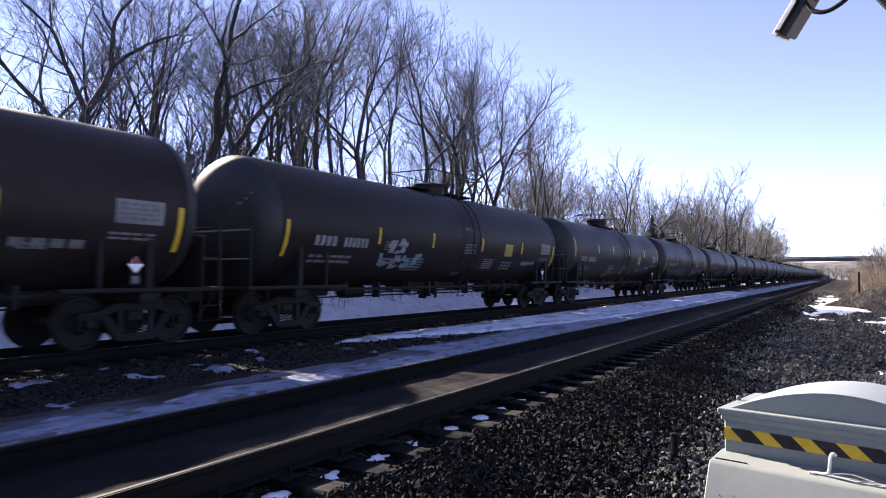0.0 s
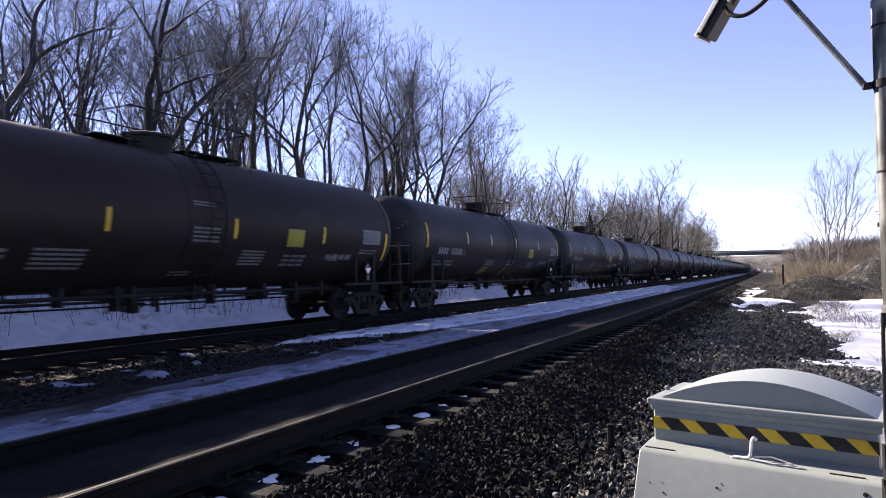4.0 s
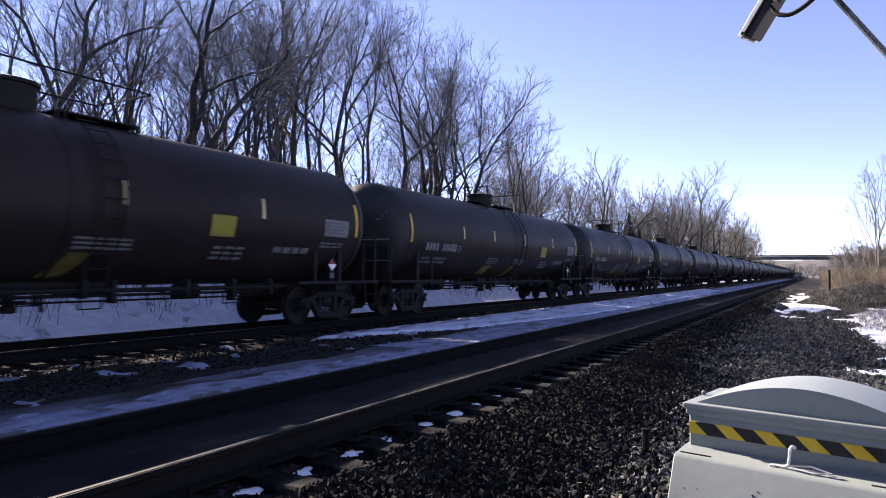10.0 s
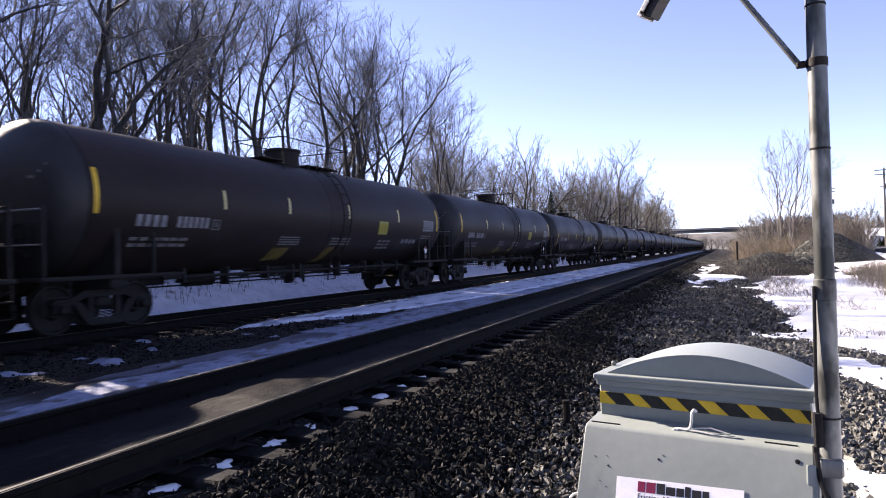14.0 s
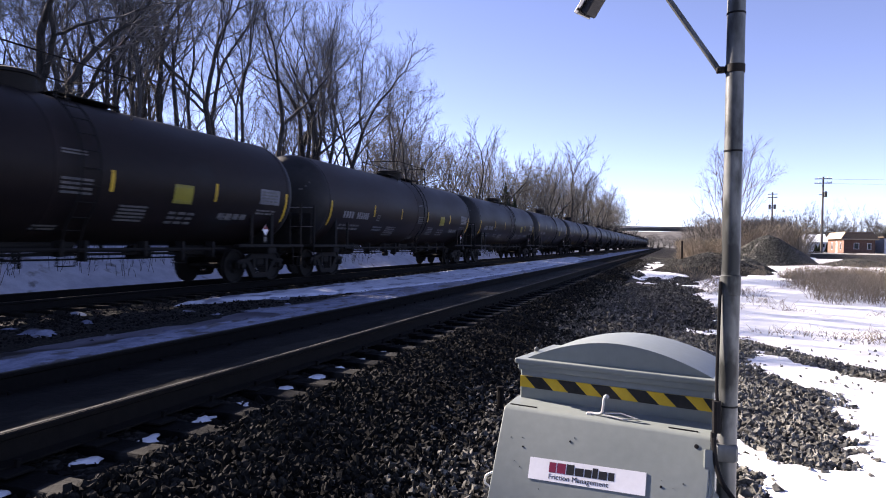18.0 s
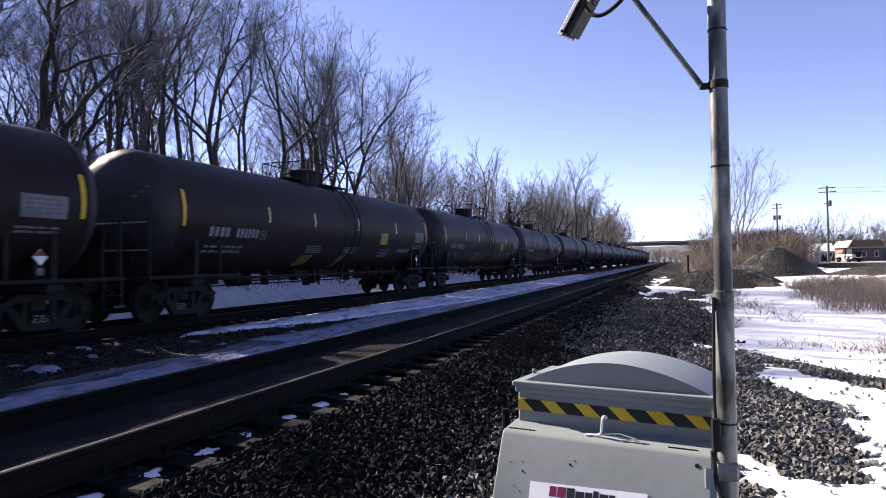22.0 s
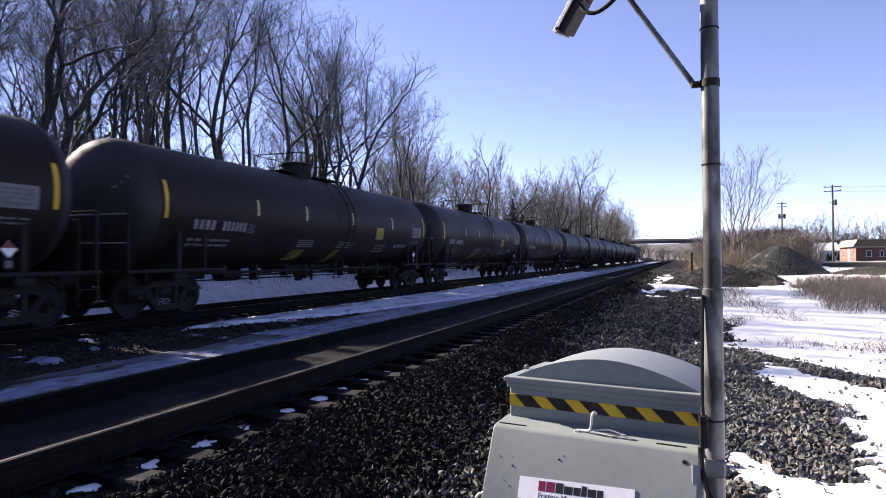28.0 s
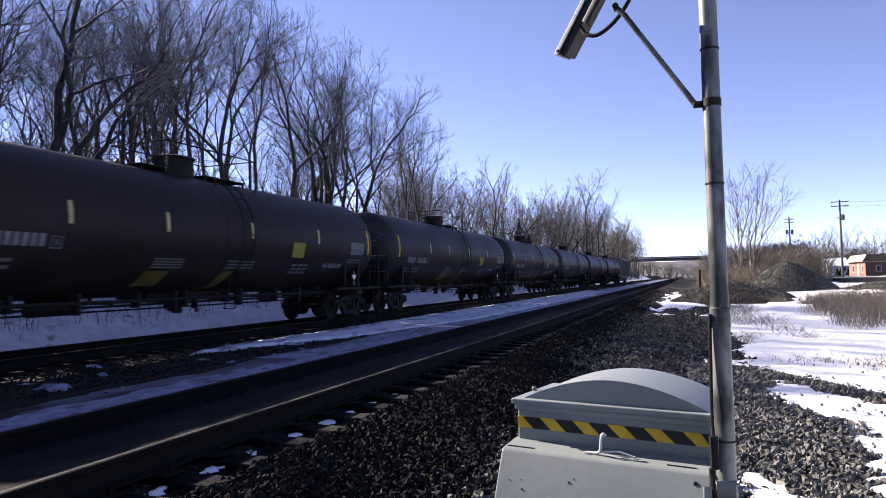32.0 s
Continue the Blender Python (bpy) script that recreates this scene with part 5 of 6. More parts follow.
# ---------------------------------------------------------------- heaps, brush and buildings on the open side
def build_heap(x, y, rx, ry, h, seed, label, mat):
    n, rings = 40, 12
    rnd = random.Random(seed)
    vs, fs = [], []
    z0 = min(ground_z(x, y), ground_z(x, y - ry)) - 0.15
    for r in range(rings + 1):
        u = r / rings
        for k in range(n):
            a = 2 * math.pi * k / n
            w = 1 + 0.12 * noise.noise(Vector((math.cos(a) * 1.5, math.sin(a) * 1.5, seed)))
            px, py = rx * u * w * math.cos(a), ry * u * w * math.sin(a)
            prof = max(0.0, 1 - u ** 1.35) ** 1.05
            vs.append((px, py, z0 - ground_z(x, y) + (h + 0.15) * prof + 0.10 * h * fbm(px, py, 1.6, seed) * (1 - u)))
    for r in range(rings):
        for k in range(n):
            j = (k + 1) % n
            fs.append((r * n + k, r * n + j, r * n + n + j, r * n + n + k))
    fs.append(tuple(range(n)))
    ob = part("gravel_mound", Shape().add(vs, fs), mat, None, smooth=60, m=pose(x, y, ground_z(x, y)))
    tagged(ob, label, "heap")

    def place(rs):
        u, a = rs.uniform(0, 1) ** 0.6, rs.uniform(0, 2 * math.pi)
        prof = max(0.0, 1 - u ** 1.35) ** 1.05
        return x + rx * u * math.cos(a), y + ry * u * math.sin(a), z0 + (h + 0.15) * prof + 0.02

    stones("heap_stones", "broken stones covering a heap", int(900 * rx * ry), place, 0.052, GREY_STONE if mat is GRAVEL else HEAPSTONE, seed=seed)


build_heap(5.9, 41, 3.9, 3.4, 1.25, 3, "low heap of dark stone with dry weeds beside the road", GRAVEL)
build_heap(11.4, 60, 4.2, 3.6, 2.6, 4, "tall grey heap of crushed stone", MOUND)
build_heap(17.6, 58, 4.0, 2.6, 0.75, 5, "low spread heap of brown stone", MOUND)
build_heap(8.4, 47, 2.2, 2.0, 0.9, 6, "small dark heap at the foot of the tall one", MOUND)


def weeds(name, label, count, place, tall, seed, spread=0.35, mat=WEED, thick=0.0035):
    """Dry stalks: thin three-sided blades, each with a few side shoots."""
    rs = random.Random(seed)
    s = Shape()
    k = 0
    while k < count:
        got = place(rs)
        if got is None:
            continue
        k += 1
        x, y = got[:2]
        z = ground_z(x, y)
        h = tall * rs.uniform(0.45, 1.15) * (got[2] if len(got) > 2 else 1)
        lx, ly = rs.uniform(-1, 1) * spread * h, rs.uniform(-1, 1) * spread * h
        a, b, c = Vector((x, y, z - 0.03)), Vector((x + lx * 0.4, y + ly * 0.4, z + h * 0.6)), Vector((x + lx, y + ly, z + h))
        s.tube([a, b, c], [thick * 1.3, thick, thick * 0.4], 3, False)
        for j in range(rs.randint(1, 3)):
            p = a.lerp(c, rs.uniform(0.35, 0.85))
            s.tube([p, p + Vector((rs.uniform(-1, 1), rs.uniform(-1, 1), rs.uniform(0.3, 1.1))) * h * 0.25], [thick * 0.7, thick * 0.3], 3, False)
    return tagged(part(name, s, mat, None, smooth=0), label, "weeds", kind="stuff")


def clump(x0, x1, y0, y1, s, seed):
    """Places in a region, gathered into uneven clumps."""
    def place(r):
        x, y = r.uniform(x0, x1), r.uniform(y0, y1)
        u = min((x - x0) / (x1 - x0), (x1 - x) / (x1 - x0), (y - y0) / (y1 - y0), (y1 - y) / (y1 - y0)) * 4
        return (x, y) if fbm(x, y, s, seed) + min(u, 1) * 0.7 - 0.45 > r.uniform(-0.25, 0.25) else None
    return place


def thicket(x, y):
    """How thick the dry weeds stand: uneven lobes, thin towards the edges."""
    return min(edge(x, 7.3 + 0.12 * max(0, y - 24), 27.0, 1.2), edge(y - 0.22 * max(0, x - 9), 18.2, 43.0, 1.6)) + 0.9 * fbm(x, y, 0.33, 3) + 0.5 * fbm(x, y, 1.3, 8) - 0.35


def in_thicket(r):
    x, y = r.uniform(6.4, 26), r.uniform(17, 49)
    c = thicket(x, y)
    return (x, y, min(0.45 + 0.65 * c, 1.2)) if c > r.uniform(-0.05, 0.6) else None


patch("dead_grass", "matted dead grass under the standing weeds", MATTED, 6.0, 28, 17, 52, 0.22, lambda x, y: thicket(x, y) - 0.15, 0.06, category="grass")
weeds("dry_brush", "low matted thicket of brown dry weeds in the snow", 21000, in_thicket, 0.66, 3, 0.8, thick=0.0042)
weeds("dry_brush", "taller brown stalks above the matted weeds", 3600, in_thicket, 1.0, 23, 0.5, thick=0.0045)
tuft_spots = random.Random(77)
TUFTS = [(tuft_spots.uniform(4.7, 13), tuft_spots.choice((14.6, 14.9, 12.6, 16.2, 10.8)) + tuft_spots.gauss(0, 0.5), tuft_spots.uniform(0.10, 0.32)) for k in range(17)]


def in_tuft(r):
    x, y, rad = TUFTS[r.randrange(len(TUFTS))]
    return x + r.gauss(0, rad * 1.4), y + r.gauss(0, rad * 0.6)


weeds("dry_grass", "flattened tufts of dry weeds poking through the snow", 800, in_tuft, 0.20, 5, 1.3, thick=0.0036)
weeds("dry_brush", "sparse brown weeds by the stone heap", 900, clump(4.4, 6.6, 16, 38, 0.4, 4), 0.30, 4, 1.3, thick=0.004)
weeds("dry_brush", "brown scrub along the right of way", 7000, (lambda base: lambda r: (lambda q: None if q is None or (q[0] > 6.0 and q[1] < 66) else q)(base(r)))(clump(4.6, 13, 48, 135, 0.12, 6)), 2.3, 6, 0.8, thick=0.016)
weeds("dry_grass", "tan dry grass along the right of way", 2600, clump(4.0, 9.0, 46, 125, 0.1, 16), 0.6, 15, 1.2, thick=0.012)
weeds("dry_grass", "dark weeds on the low stone heap", 1500, clump(3.6, 9.2, 37, 45, 0.5, 17), 0.50, 18, 0.7, thick=0.007)
weeds("dry_brush", "distant brown scrub before the bridge", 2600, lambda r: (6.5 + 9 * r.random(), r.uniform(130, 290)), 3.2, 7, 0.7, thick=0.035)
weeds("dry_brush", "brown scrub beyond the heaps", 5500, clump(8.0, 17.5, 72, 108, 0.12, 8), 3.6, 8, 0.6, thick=0.02)
weeds("dry_brush", "grey-brown thicket beyond the heaps", 4200, lambda r: (lambda y: (y * r.uniform(0.10, 0.185), y))(r.uniform(80, 124)), 4.4, 28, 0.45, thick=0.022, mat=TWIG)
weeds("wood_edge_brush", "grey-brown underbrush at the edge of the distant woods", 4200, lambda r: (r.uniform(-24, -12.5), 50 + 205 * r.random() ** 1.3), 3.4, 12, 0.5, thick=0.02, mat=TWIG)
weeds("bank_brush", "reddish weeds at the foot of the wooded bank", 1500, clump(-15.8, -12.6, -2, 60, 0.5, 44), 0.75, 9, 0.6, thick=0.006, mat=TWIG)

post = part("marker_post", Shape().box(-0.09, 0.09, -0.09, 0.09, -0.4, 1.7, 0.02).box(-0.12, 0.12, -0.12, 0.12, 1.7, 1.78, 0.02), STEEL, None, m=pose(4.6, 68, 0))
tagged(post, "dark marker post beside the track", "post")


def build_utility_pole(x, y, top, arms, reach, cans, label):
    z = ground_z(x, y)
    po = thing("utility_pole", label, "utility pole", pose(x, y, z, 0, 0, -12), "utility poles")
    h = top - z
    part("shaft", Shape().tube([(0, 0, -0.2), (0, 0, h)], [0.18, 0.12], 12), WOODPOLE, po, smooth=50)
    for i, d in enumerate(arms):
        a = part("crossarm", Shape().box(-reach, reach, -0.06, 0.06, h - d - 0.06, h - d + 0.06, 0.01), WOODPOLE, po)
        for xx in (-reach * 0.93, -reach * 0.5, reach * 0.5, reach * 0.93):
            part("insulator", Shape().lathe([(h - d + 0.07, 0.03), (h - d + 0.12, 0.06), (h - d + 0.2, 0.05), (h - d + 0.24, 0.02)], "z", 8, (xx, 0, 0)), SIGNWHITE, a)
    for xx in cans:
        part("transformer", Shape().lathe([(h - 3.1, 0.10), (h - 3.08, 0.23), (h - 2.3, 0.23), (h - 2.2, 0.1)], "z", 14, (xx, 0, 0)), GALV, po, "grey pole transformer", smooth=40)
    part("pole_bracket", Shape().box(-0.5, 0.5, -0.05, 0.05, h - 2.75, h - 2.65, 0.01), STEEL, po)
    return po


build_utility_pole(25.1, 111, 12.1, (0.3, 0.95), 1.15, (0.36,), "tall wooden utility pole with two crossarms")
build_utility_pole(20.8, 131, 11.3, (0.35, 0.95), 0.8, (-0.42, 0.42), "wooden utility pole with crossarms and transformers")
for k, za in enumerate((11.75, 11.1)):
    a, b = Vector((25.1, 111, za)), Vector((70, 92, za + 0.5))
    pts = [a.lerp(b, i / 12) - Vector((0, 0, 1.0 * (1 - (i / 6 - 1) ** 2))) for i in range(13)]
    tagged(part("power_line", Shape().tube(pts, 0.012, 4), RUBBER, None), "thin black power line between poles", "cable", "power lines")


def build_house(name, label, x0, x1, y0, y1, h, wall, roof, openings, brick=False, z=None):
    z = ground_z((x0 + x1) / 2, y0) if z is None else z
    ho = thing(name, label, "building", pose(x0, y0, z))
    w, d = x1 - x0, y1 - y0
    part("wall", Shape().box(0, w, 0, 0.25, -0.4, h, 0), wall, ho, smooth=0)
    part("wall", Shape().box(0, w, d - 0.25, d, -0.4, h, 0), wall, ho, smooth=0)
    part("wall", Shape().box(0, 0.25, 0.25, d - 0.25, -0.4, h, 0), wall, ho, smooth=0)
    part("wall", Shape().box(w - 0.25, w, 0.25, d - 0.25, -0.4, h, 0), wall, ho, smooth=0)
    roof(ho, w, d, h)
    for kind, side, a, b, lo, hi in openings:
        nm = "door" if kind == "door" else "window"
        if side == "front":
            o = part(nm, Shape().box(a + 0.06, b - 0.06, -0.012, 0.03, lo + 0.05, hi - 0.06), GLASS if nm == "window" else SIDING, ho, smooth=0)
            fr = Shape().box(a, a + 0.07, -0.05, 0.04, lo, hi).box(b - 0.07, b, -0.05, 0.04, lo, hi).box(a, b, -0.05, 0.04, hi - 0.07, hi).box(a - 0.05, b + 0.05, -0.09, 0.04, lo - 0.06, lo)
        else:
            o = part(nm, Shape().box(-0.012, 0.03, a + 0.06, b - 0.06, lo + 0.05, hi - 0.06), GLASS if nm == "window" else SIDING, ho, smooth=0)
            fr = Shape().box(-0.05, 0.04, a, a + 0.07, lo, hi).box(-0.05, 0.04, b - 0.07, b, lo, hi).box(-0.05, 0.04, a, b, hi - 0.07, hi).box(-0.09, 0.04, a - 0.05, b + 0.05, lo - 0.06, lo)
        part("frame", fr, SIDING, o, smooth=0)
    return ho


def mansard(ho, w, d, h):
    part("roof", Shape().add([(-0.5, -0.5, h), (w + 0.5, -0.5, h), (w + 0.5, d + 0.5, h), (-0.5, d + 0.5, h), (0.3, 0.3, h + 1.25), (w - 0.3, 0.3, h + 1.25), (w - 0.3, d - 0.3, h + 1.25), (0.3, d - 0.3, h + 1.25)],
                             [(3, 2, 1, 0), (4, 5, 6, 7), (0, 1, 5, 4), (1, 2, 6, 5), (2, 3, 7, 6)]), SHINGLE, ho, "brown shingled mansard roof", smooth=0)
    # Lighter tan on this side paints the sun onto the roof.
    part("side_roof", Shape().add([(-0.5, -0.5, h), (-0.5, d + 0.5, h), (0.3, d - 0.3, h + 1.25), (0.3, 0.3, h + 1.25), (-0.35, -0.3, h - 0.02), (-0.35, d + 0.3, h - 0.02)], [(0, 3, 2, 1), (0, 1, 5, 4)]), TANROOF, ho, "tan side of the roof with sunlight in its colour", smooth=0)
    part("fascia", Shape().box(-0.52, w + 0.52, -0.56, -0.50, h - 0.15, h + 0.05), TANROOF, ho, smooth=0)


def gable(ho, w, d, h):
    part("roof", Shape().extrude([(-0.3, h - 0.1), (d / 2, h + d * 0.22), (d + 0.3, h - 0.1), (d / 2, h + d * 0.22 - 0.15)], -0.3, w + 0.3, "x"), METALROOF, ho, "pale metal roof", smooth=0)
    for x in (0.0, w - 0.25):
        part("gable", Shape().extrude([(0, h), (d, h), (d / 2, h + d * 0.2)], x, x + 0.25, "x"), SIDING, ho, smooth=0)


def flat_top(ho, w, d, h):
    part("roof", Shape().box(-0.2, w + 0.2, -0.2, d + 0.2, h, h + 0.3, 0.03), SHINGLE, ho)


build_house("brick_building", "low red brick building with a brown mansard roof", 31.7, 36.4, 128, 140.4, 2.35, BRICK, mansard,
            [("window", "front", 1.5, 2.3, 0.7, 1.7), ("window", "front", 3.5, 4.1, 0.7, 1.7), ("door", "side", 4.6, 5.6, 0.0, 2.0), ("window", "side", 1.6, 2.5, 0.5, 1.8), ("window", "side", 8.2, 9.2, 0.5, 1.8)], z=0.62)
build_house("white_shed", "white sided house with a pale metal roof", 29.9, 33.4, 150, 157, 2.0, SIDING, gable, [("door", "front", 1.5, 2.3, 0.0, 1.9), ("window", "front", 2.6, 3.2, 0.8, 1.6)], z=0.65)
build_house("white_building", "plain white building with a flat roof", 38.0, 54, 129, 137, 2.6, SIDING, flat_top, [("window", "front", 2.5, 3.4, 0.9, 2.0), ("door", "front", 5.4, 6.4, 0.0, 2.1)], z=0.6)


def build_off_roader():
    """White open off-road car with a canvas top; its front looks along y."""
    car = thing("off_road_car", "white off-road car with a black canvas top and a spare wheel", "car", pose(60, 102, 0))
    part("body", Shape().box(-0.80, 0.80, -1.85, 0.55, 0.48, 1.12, 0.06).box(-0.80, -0.74, -0.2, 0.5, 1.1, 1.14).box(0.74, 0.80, -0.2, 0.5, 1.1, 1.14), CARWHITE, car, "white painted tub")
    part("hood", Shape().box(-0.66, 0.66, 0.55, 1.75, 0.62, 1.16, 0.08), CARWHITE, car)
    part("grille", Shape().box(-0.60, 0.60, 1.75, 1.80, 0.66, 1.10, 0.02), STEEL, car, "dark front grille")
    top = part("canvas_top", Shape().extrude([(-1.85, 1.12), (0.25, 1.12), (0.05, 1.84), (-1.60, 1.86), (-1.80, 1.78)], -0.74, 0.74, "x"), CANVAS, car, "black canvas top")
    part("rear_window", Shape().box(-0.5, 0.5, -1.872, -1.85, 1.25, 1.65, 0.01), GLASS, top)
    part("windscreen", Shape().extrude([(0.42, 1.12), (0.48, 1.12), (0.20, 1.80), (0.14, 1.80)], -0.72, 0.72, "x"), GLASS, car, "dark windscreen")
    for x in (-0.86, 0.86):
        for y in (-1.15, 1.20):
            part("fender", Shape().box(x - 0.13, x + 0.13, y - 0.52, y + 0.52, 0.80, 0.88, 0.03), CANVAS if y < 0 else CARWHITE, car)
        part("tail_lamp", Shape().box(x * 0.86 - 0.06, x * 0.86 + 0.06, -1.90, -1.85, 0.80, 1.00, 0.01), RED, car, "red tail lamp")
        part("headlamp", Shape().lathe([(1.80, 0.10), (1.83, 0.09), (1.84, 0.04)], "y", 12, (x * 0.55, 0, 0.92)), SIGNWHITE, car, "round headlamp")
        part("mirror", Shape().box(x - 0.1, x + 0.1, 0.36, 0.42, 1.18, 1.34, 0.02), CANVAS, car)
    for y in (-1.95, 1.88):
        part("bumper", Shape().box(-0.82, 0.82, y - 0.07, y + 0.07, 0.46, 0.62, 0.02), STEEL, car, "dark steel bumper")
    tyre = Shape().lathe([(-0.12, 0.20), (-0.13, 0.33), (-0.09, 0.38), (0.09, 0.38), (0.13, 0.33), (0.12, 0.20)], "x", 20).mesh("tyre", RUBBER, 40)
    rim = Shape().lathe([(-0.10, 0.02), (-0.11, 0.21), (0.11, 0.21), (0.10, 0.02)], "x", 14).box(-0.115, 0.115, -0.19, 0.19, -0.03, 0.03).mesh("rim", ALU, 40)
    rollers = []
    for x in (-0.76, 0.76):
        for y in (-1.15, 1.20):
            w = thing("wheel", "", "", pose(x, y, 0.38))
            w.parent = car
            part("tyre", tyre, None, w, "black tyre")
            part("rim", rim, None, w, "pale metal rim")
            rollers.append((w, x, y))
    spare = part("spare_wheel", tyre, None, car, "spare wheel on the back", m=pose(0.1, -2.06, 1.08, 0, 0, 90))
    part("rim", rim, None, spare, "pale metal rim")
    car.scale = (1.0, 1.0, 1.1)
    return car, rollers


ROADER, ROLLERS = build_off_roader()


# ---------------------------------------------------------------- trees
def tree_shapes(seed, height, stems=1, girth=0.17, flare=0.10, lean=(0.0, 0.0), low=0.34, wide=0.36, kink=0.10, rise=0.07, levels=7, thin=1.0, shoots=2, twigs=3, keep=0.86, side=0.4, reach=4.0, spread=0.30):
    """A leafless tree: stems that fork again and again into rising limbs, each set with shoots and fine twigs."""
    rnd = random.Random(seed)
    trunk, crown = Shape(), Shape()
    up = Vector((0, 0, 1))

    def inside(p):
        return (p.x / (spread * height)) ** 2 + (p.y / (spread * height)) ** 2 + ((p.z - 0.55 * height) / (0.45 * height)) ** 2 < 1

    def stray():
        return Vector((rnd.gauss(0, 1), rnd.gauss(0, 1), rnd.gauss(0, 1)))

    def fork(d, angle, turn):
        a = d.cross(Vector((0.3, 0.9, 0.2)) if abs(d.z) > 0.8 else up).normalized()
        b = d.cross(a)
        return (d * math.cos(angle) + (a * math.cos(turn) + b * math.sin(turn)) * math.sin(angle)).normalized()

    def shoot(p, d, length, r):
        mid = p + (d + stray() * 0.16).normalized() * length * 0.5
        end = mid + (d + stray() * 0.24 + up * 0.05).normalized() * length * 0.5
        crown.tube([p, mid, end], [r, r * 0.75, r * 0.4], 3, False)
        for k in range(twigs):
            u = (k + 0.3 + 0.7 * rnd.random()) / twigs
            q = p.lerp(mid, u * 2) if u < 0.5 else mid.lerp(end, u * 2 - 1)
            t = fork(d, rnd.uniform(0.45, 1.0), rnd.uniform(0, 6.28)) + up * 0.06
            crown.tube([q, q + t.normalized() * length * rnd.uniform(0.22, 0.50)], [r * 0.62, r * 0.34], 3, False)

    def limb(p, d, r, length, depth):
        n = 5 if r > 0.06 else 3
        pts, rads = [p.copy()], [r]
        for i in range(n):
            d = (d + stray() * kink * (1.0 if depth else 0.45) + up * rise).normalized()
            p = p + d * (length / n)
            pts.append(p.copy())
            rads.append(r * (1 - 0.20 * (i + 1) / n))
        (trunk if r > 0.05 else crown).tube(pts, rads, 7 if r > 0.08 else 5 if r > 0.035 else 3, False)
        end = rads[-1]
        if depth >= 2 or (depth == 1 and r < 0.10):
            for k in range(shoots):
                u = (k + rnd.random()) / shoots * n
                i = min(int(u), n - 1)
                shoot(pts[i].lerp(pts[i + 1], u - i), fork(d, rnd.uniform(0.5, 1.0), rnd.uniform(0, 6.28)), min(length * rnd.uniform(0.35, 0.65), 1.15) + 0.2, max(end * 0.32, 0.0048 * thin))
        if depth and rnd.random() < side and r > 0.03:
            i = rnd.randrange(1, n)
            limb(pts[i], fork(d, rnd.uniform(0.6, 1.0), rnd.uniform(0, 6.28)), end * 0.45, length * 0.7, max(depth + 2, levels - 3))
        if depth >= levels or end < 0.008 * thin or (depth > 1 and p.z > 0.3 * height and not inside(p)):
            for k in range(3):
                shoot(p, fork(d, rnd.uniform(0.05, 0.65), rnd.uniform(0, 6.28)), min(length * 0.55, 0.75) + 0.2, min(max(end * 0.6, 0.0045 * thin), 0.011 * thin))
            return
        turn = rnd.uniform(0, 6.28)
        if depth == 0:
            length = height * (1 - low) / reach
        limb(p, fork(d, wide * rnd.uniform(0.2, 0.65), turn), end * 0.90, length * keep * rnd.uniform(0.88, 1.08), depth + 1)
        limb(p, fork(d, wide * rnd.uniform(0.8, 1.45), turn + 3.14 + rnd.uniform(-0.5, 0.5)), end * 0.64, length * keep * rnd.uniform(0.72, 1.0), depth + 1)
        if rnd.random() < 0.2:
            limb(p, fork(d, wide * rnd.uniform(0.8, 1.5), turn + 1.57), end * 0.45, length * keep * 0.8, depth + 2)

    for s in range(stems):
        a = 6.28 * (s + rnd.uniform(-0.25, 0.25)) / stems
        out = 0.0 if stems == 1 else rnd.uniform(0.5, 1.4) * flare
        d = Vector((math.cos(a) * out + lean[0], math.sin(a) * out + lean[1], 1)).normalized()
        p = Vector((0, 0, -0.3)) if stems == 1 else Vector((math.cos(a) * 0.22, math.sin(a) * 0.22, -0.3))
        limb(p, d, girth * (1.0 if s == 0 else rnd.uniform(0.6, 0.95)), height * low * (1.0 if s == 0 else rnd.uniform(0.75, 1.1)), 0)
    k = height / max(q[2] for q in crown.v)
    grow = Matrix.Diagonal((k, k, k, 1))
    return trunk.moved(grow), crown.moved(grow)


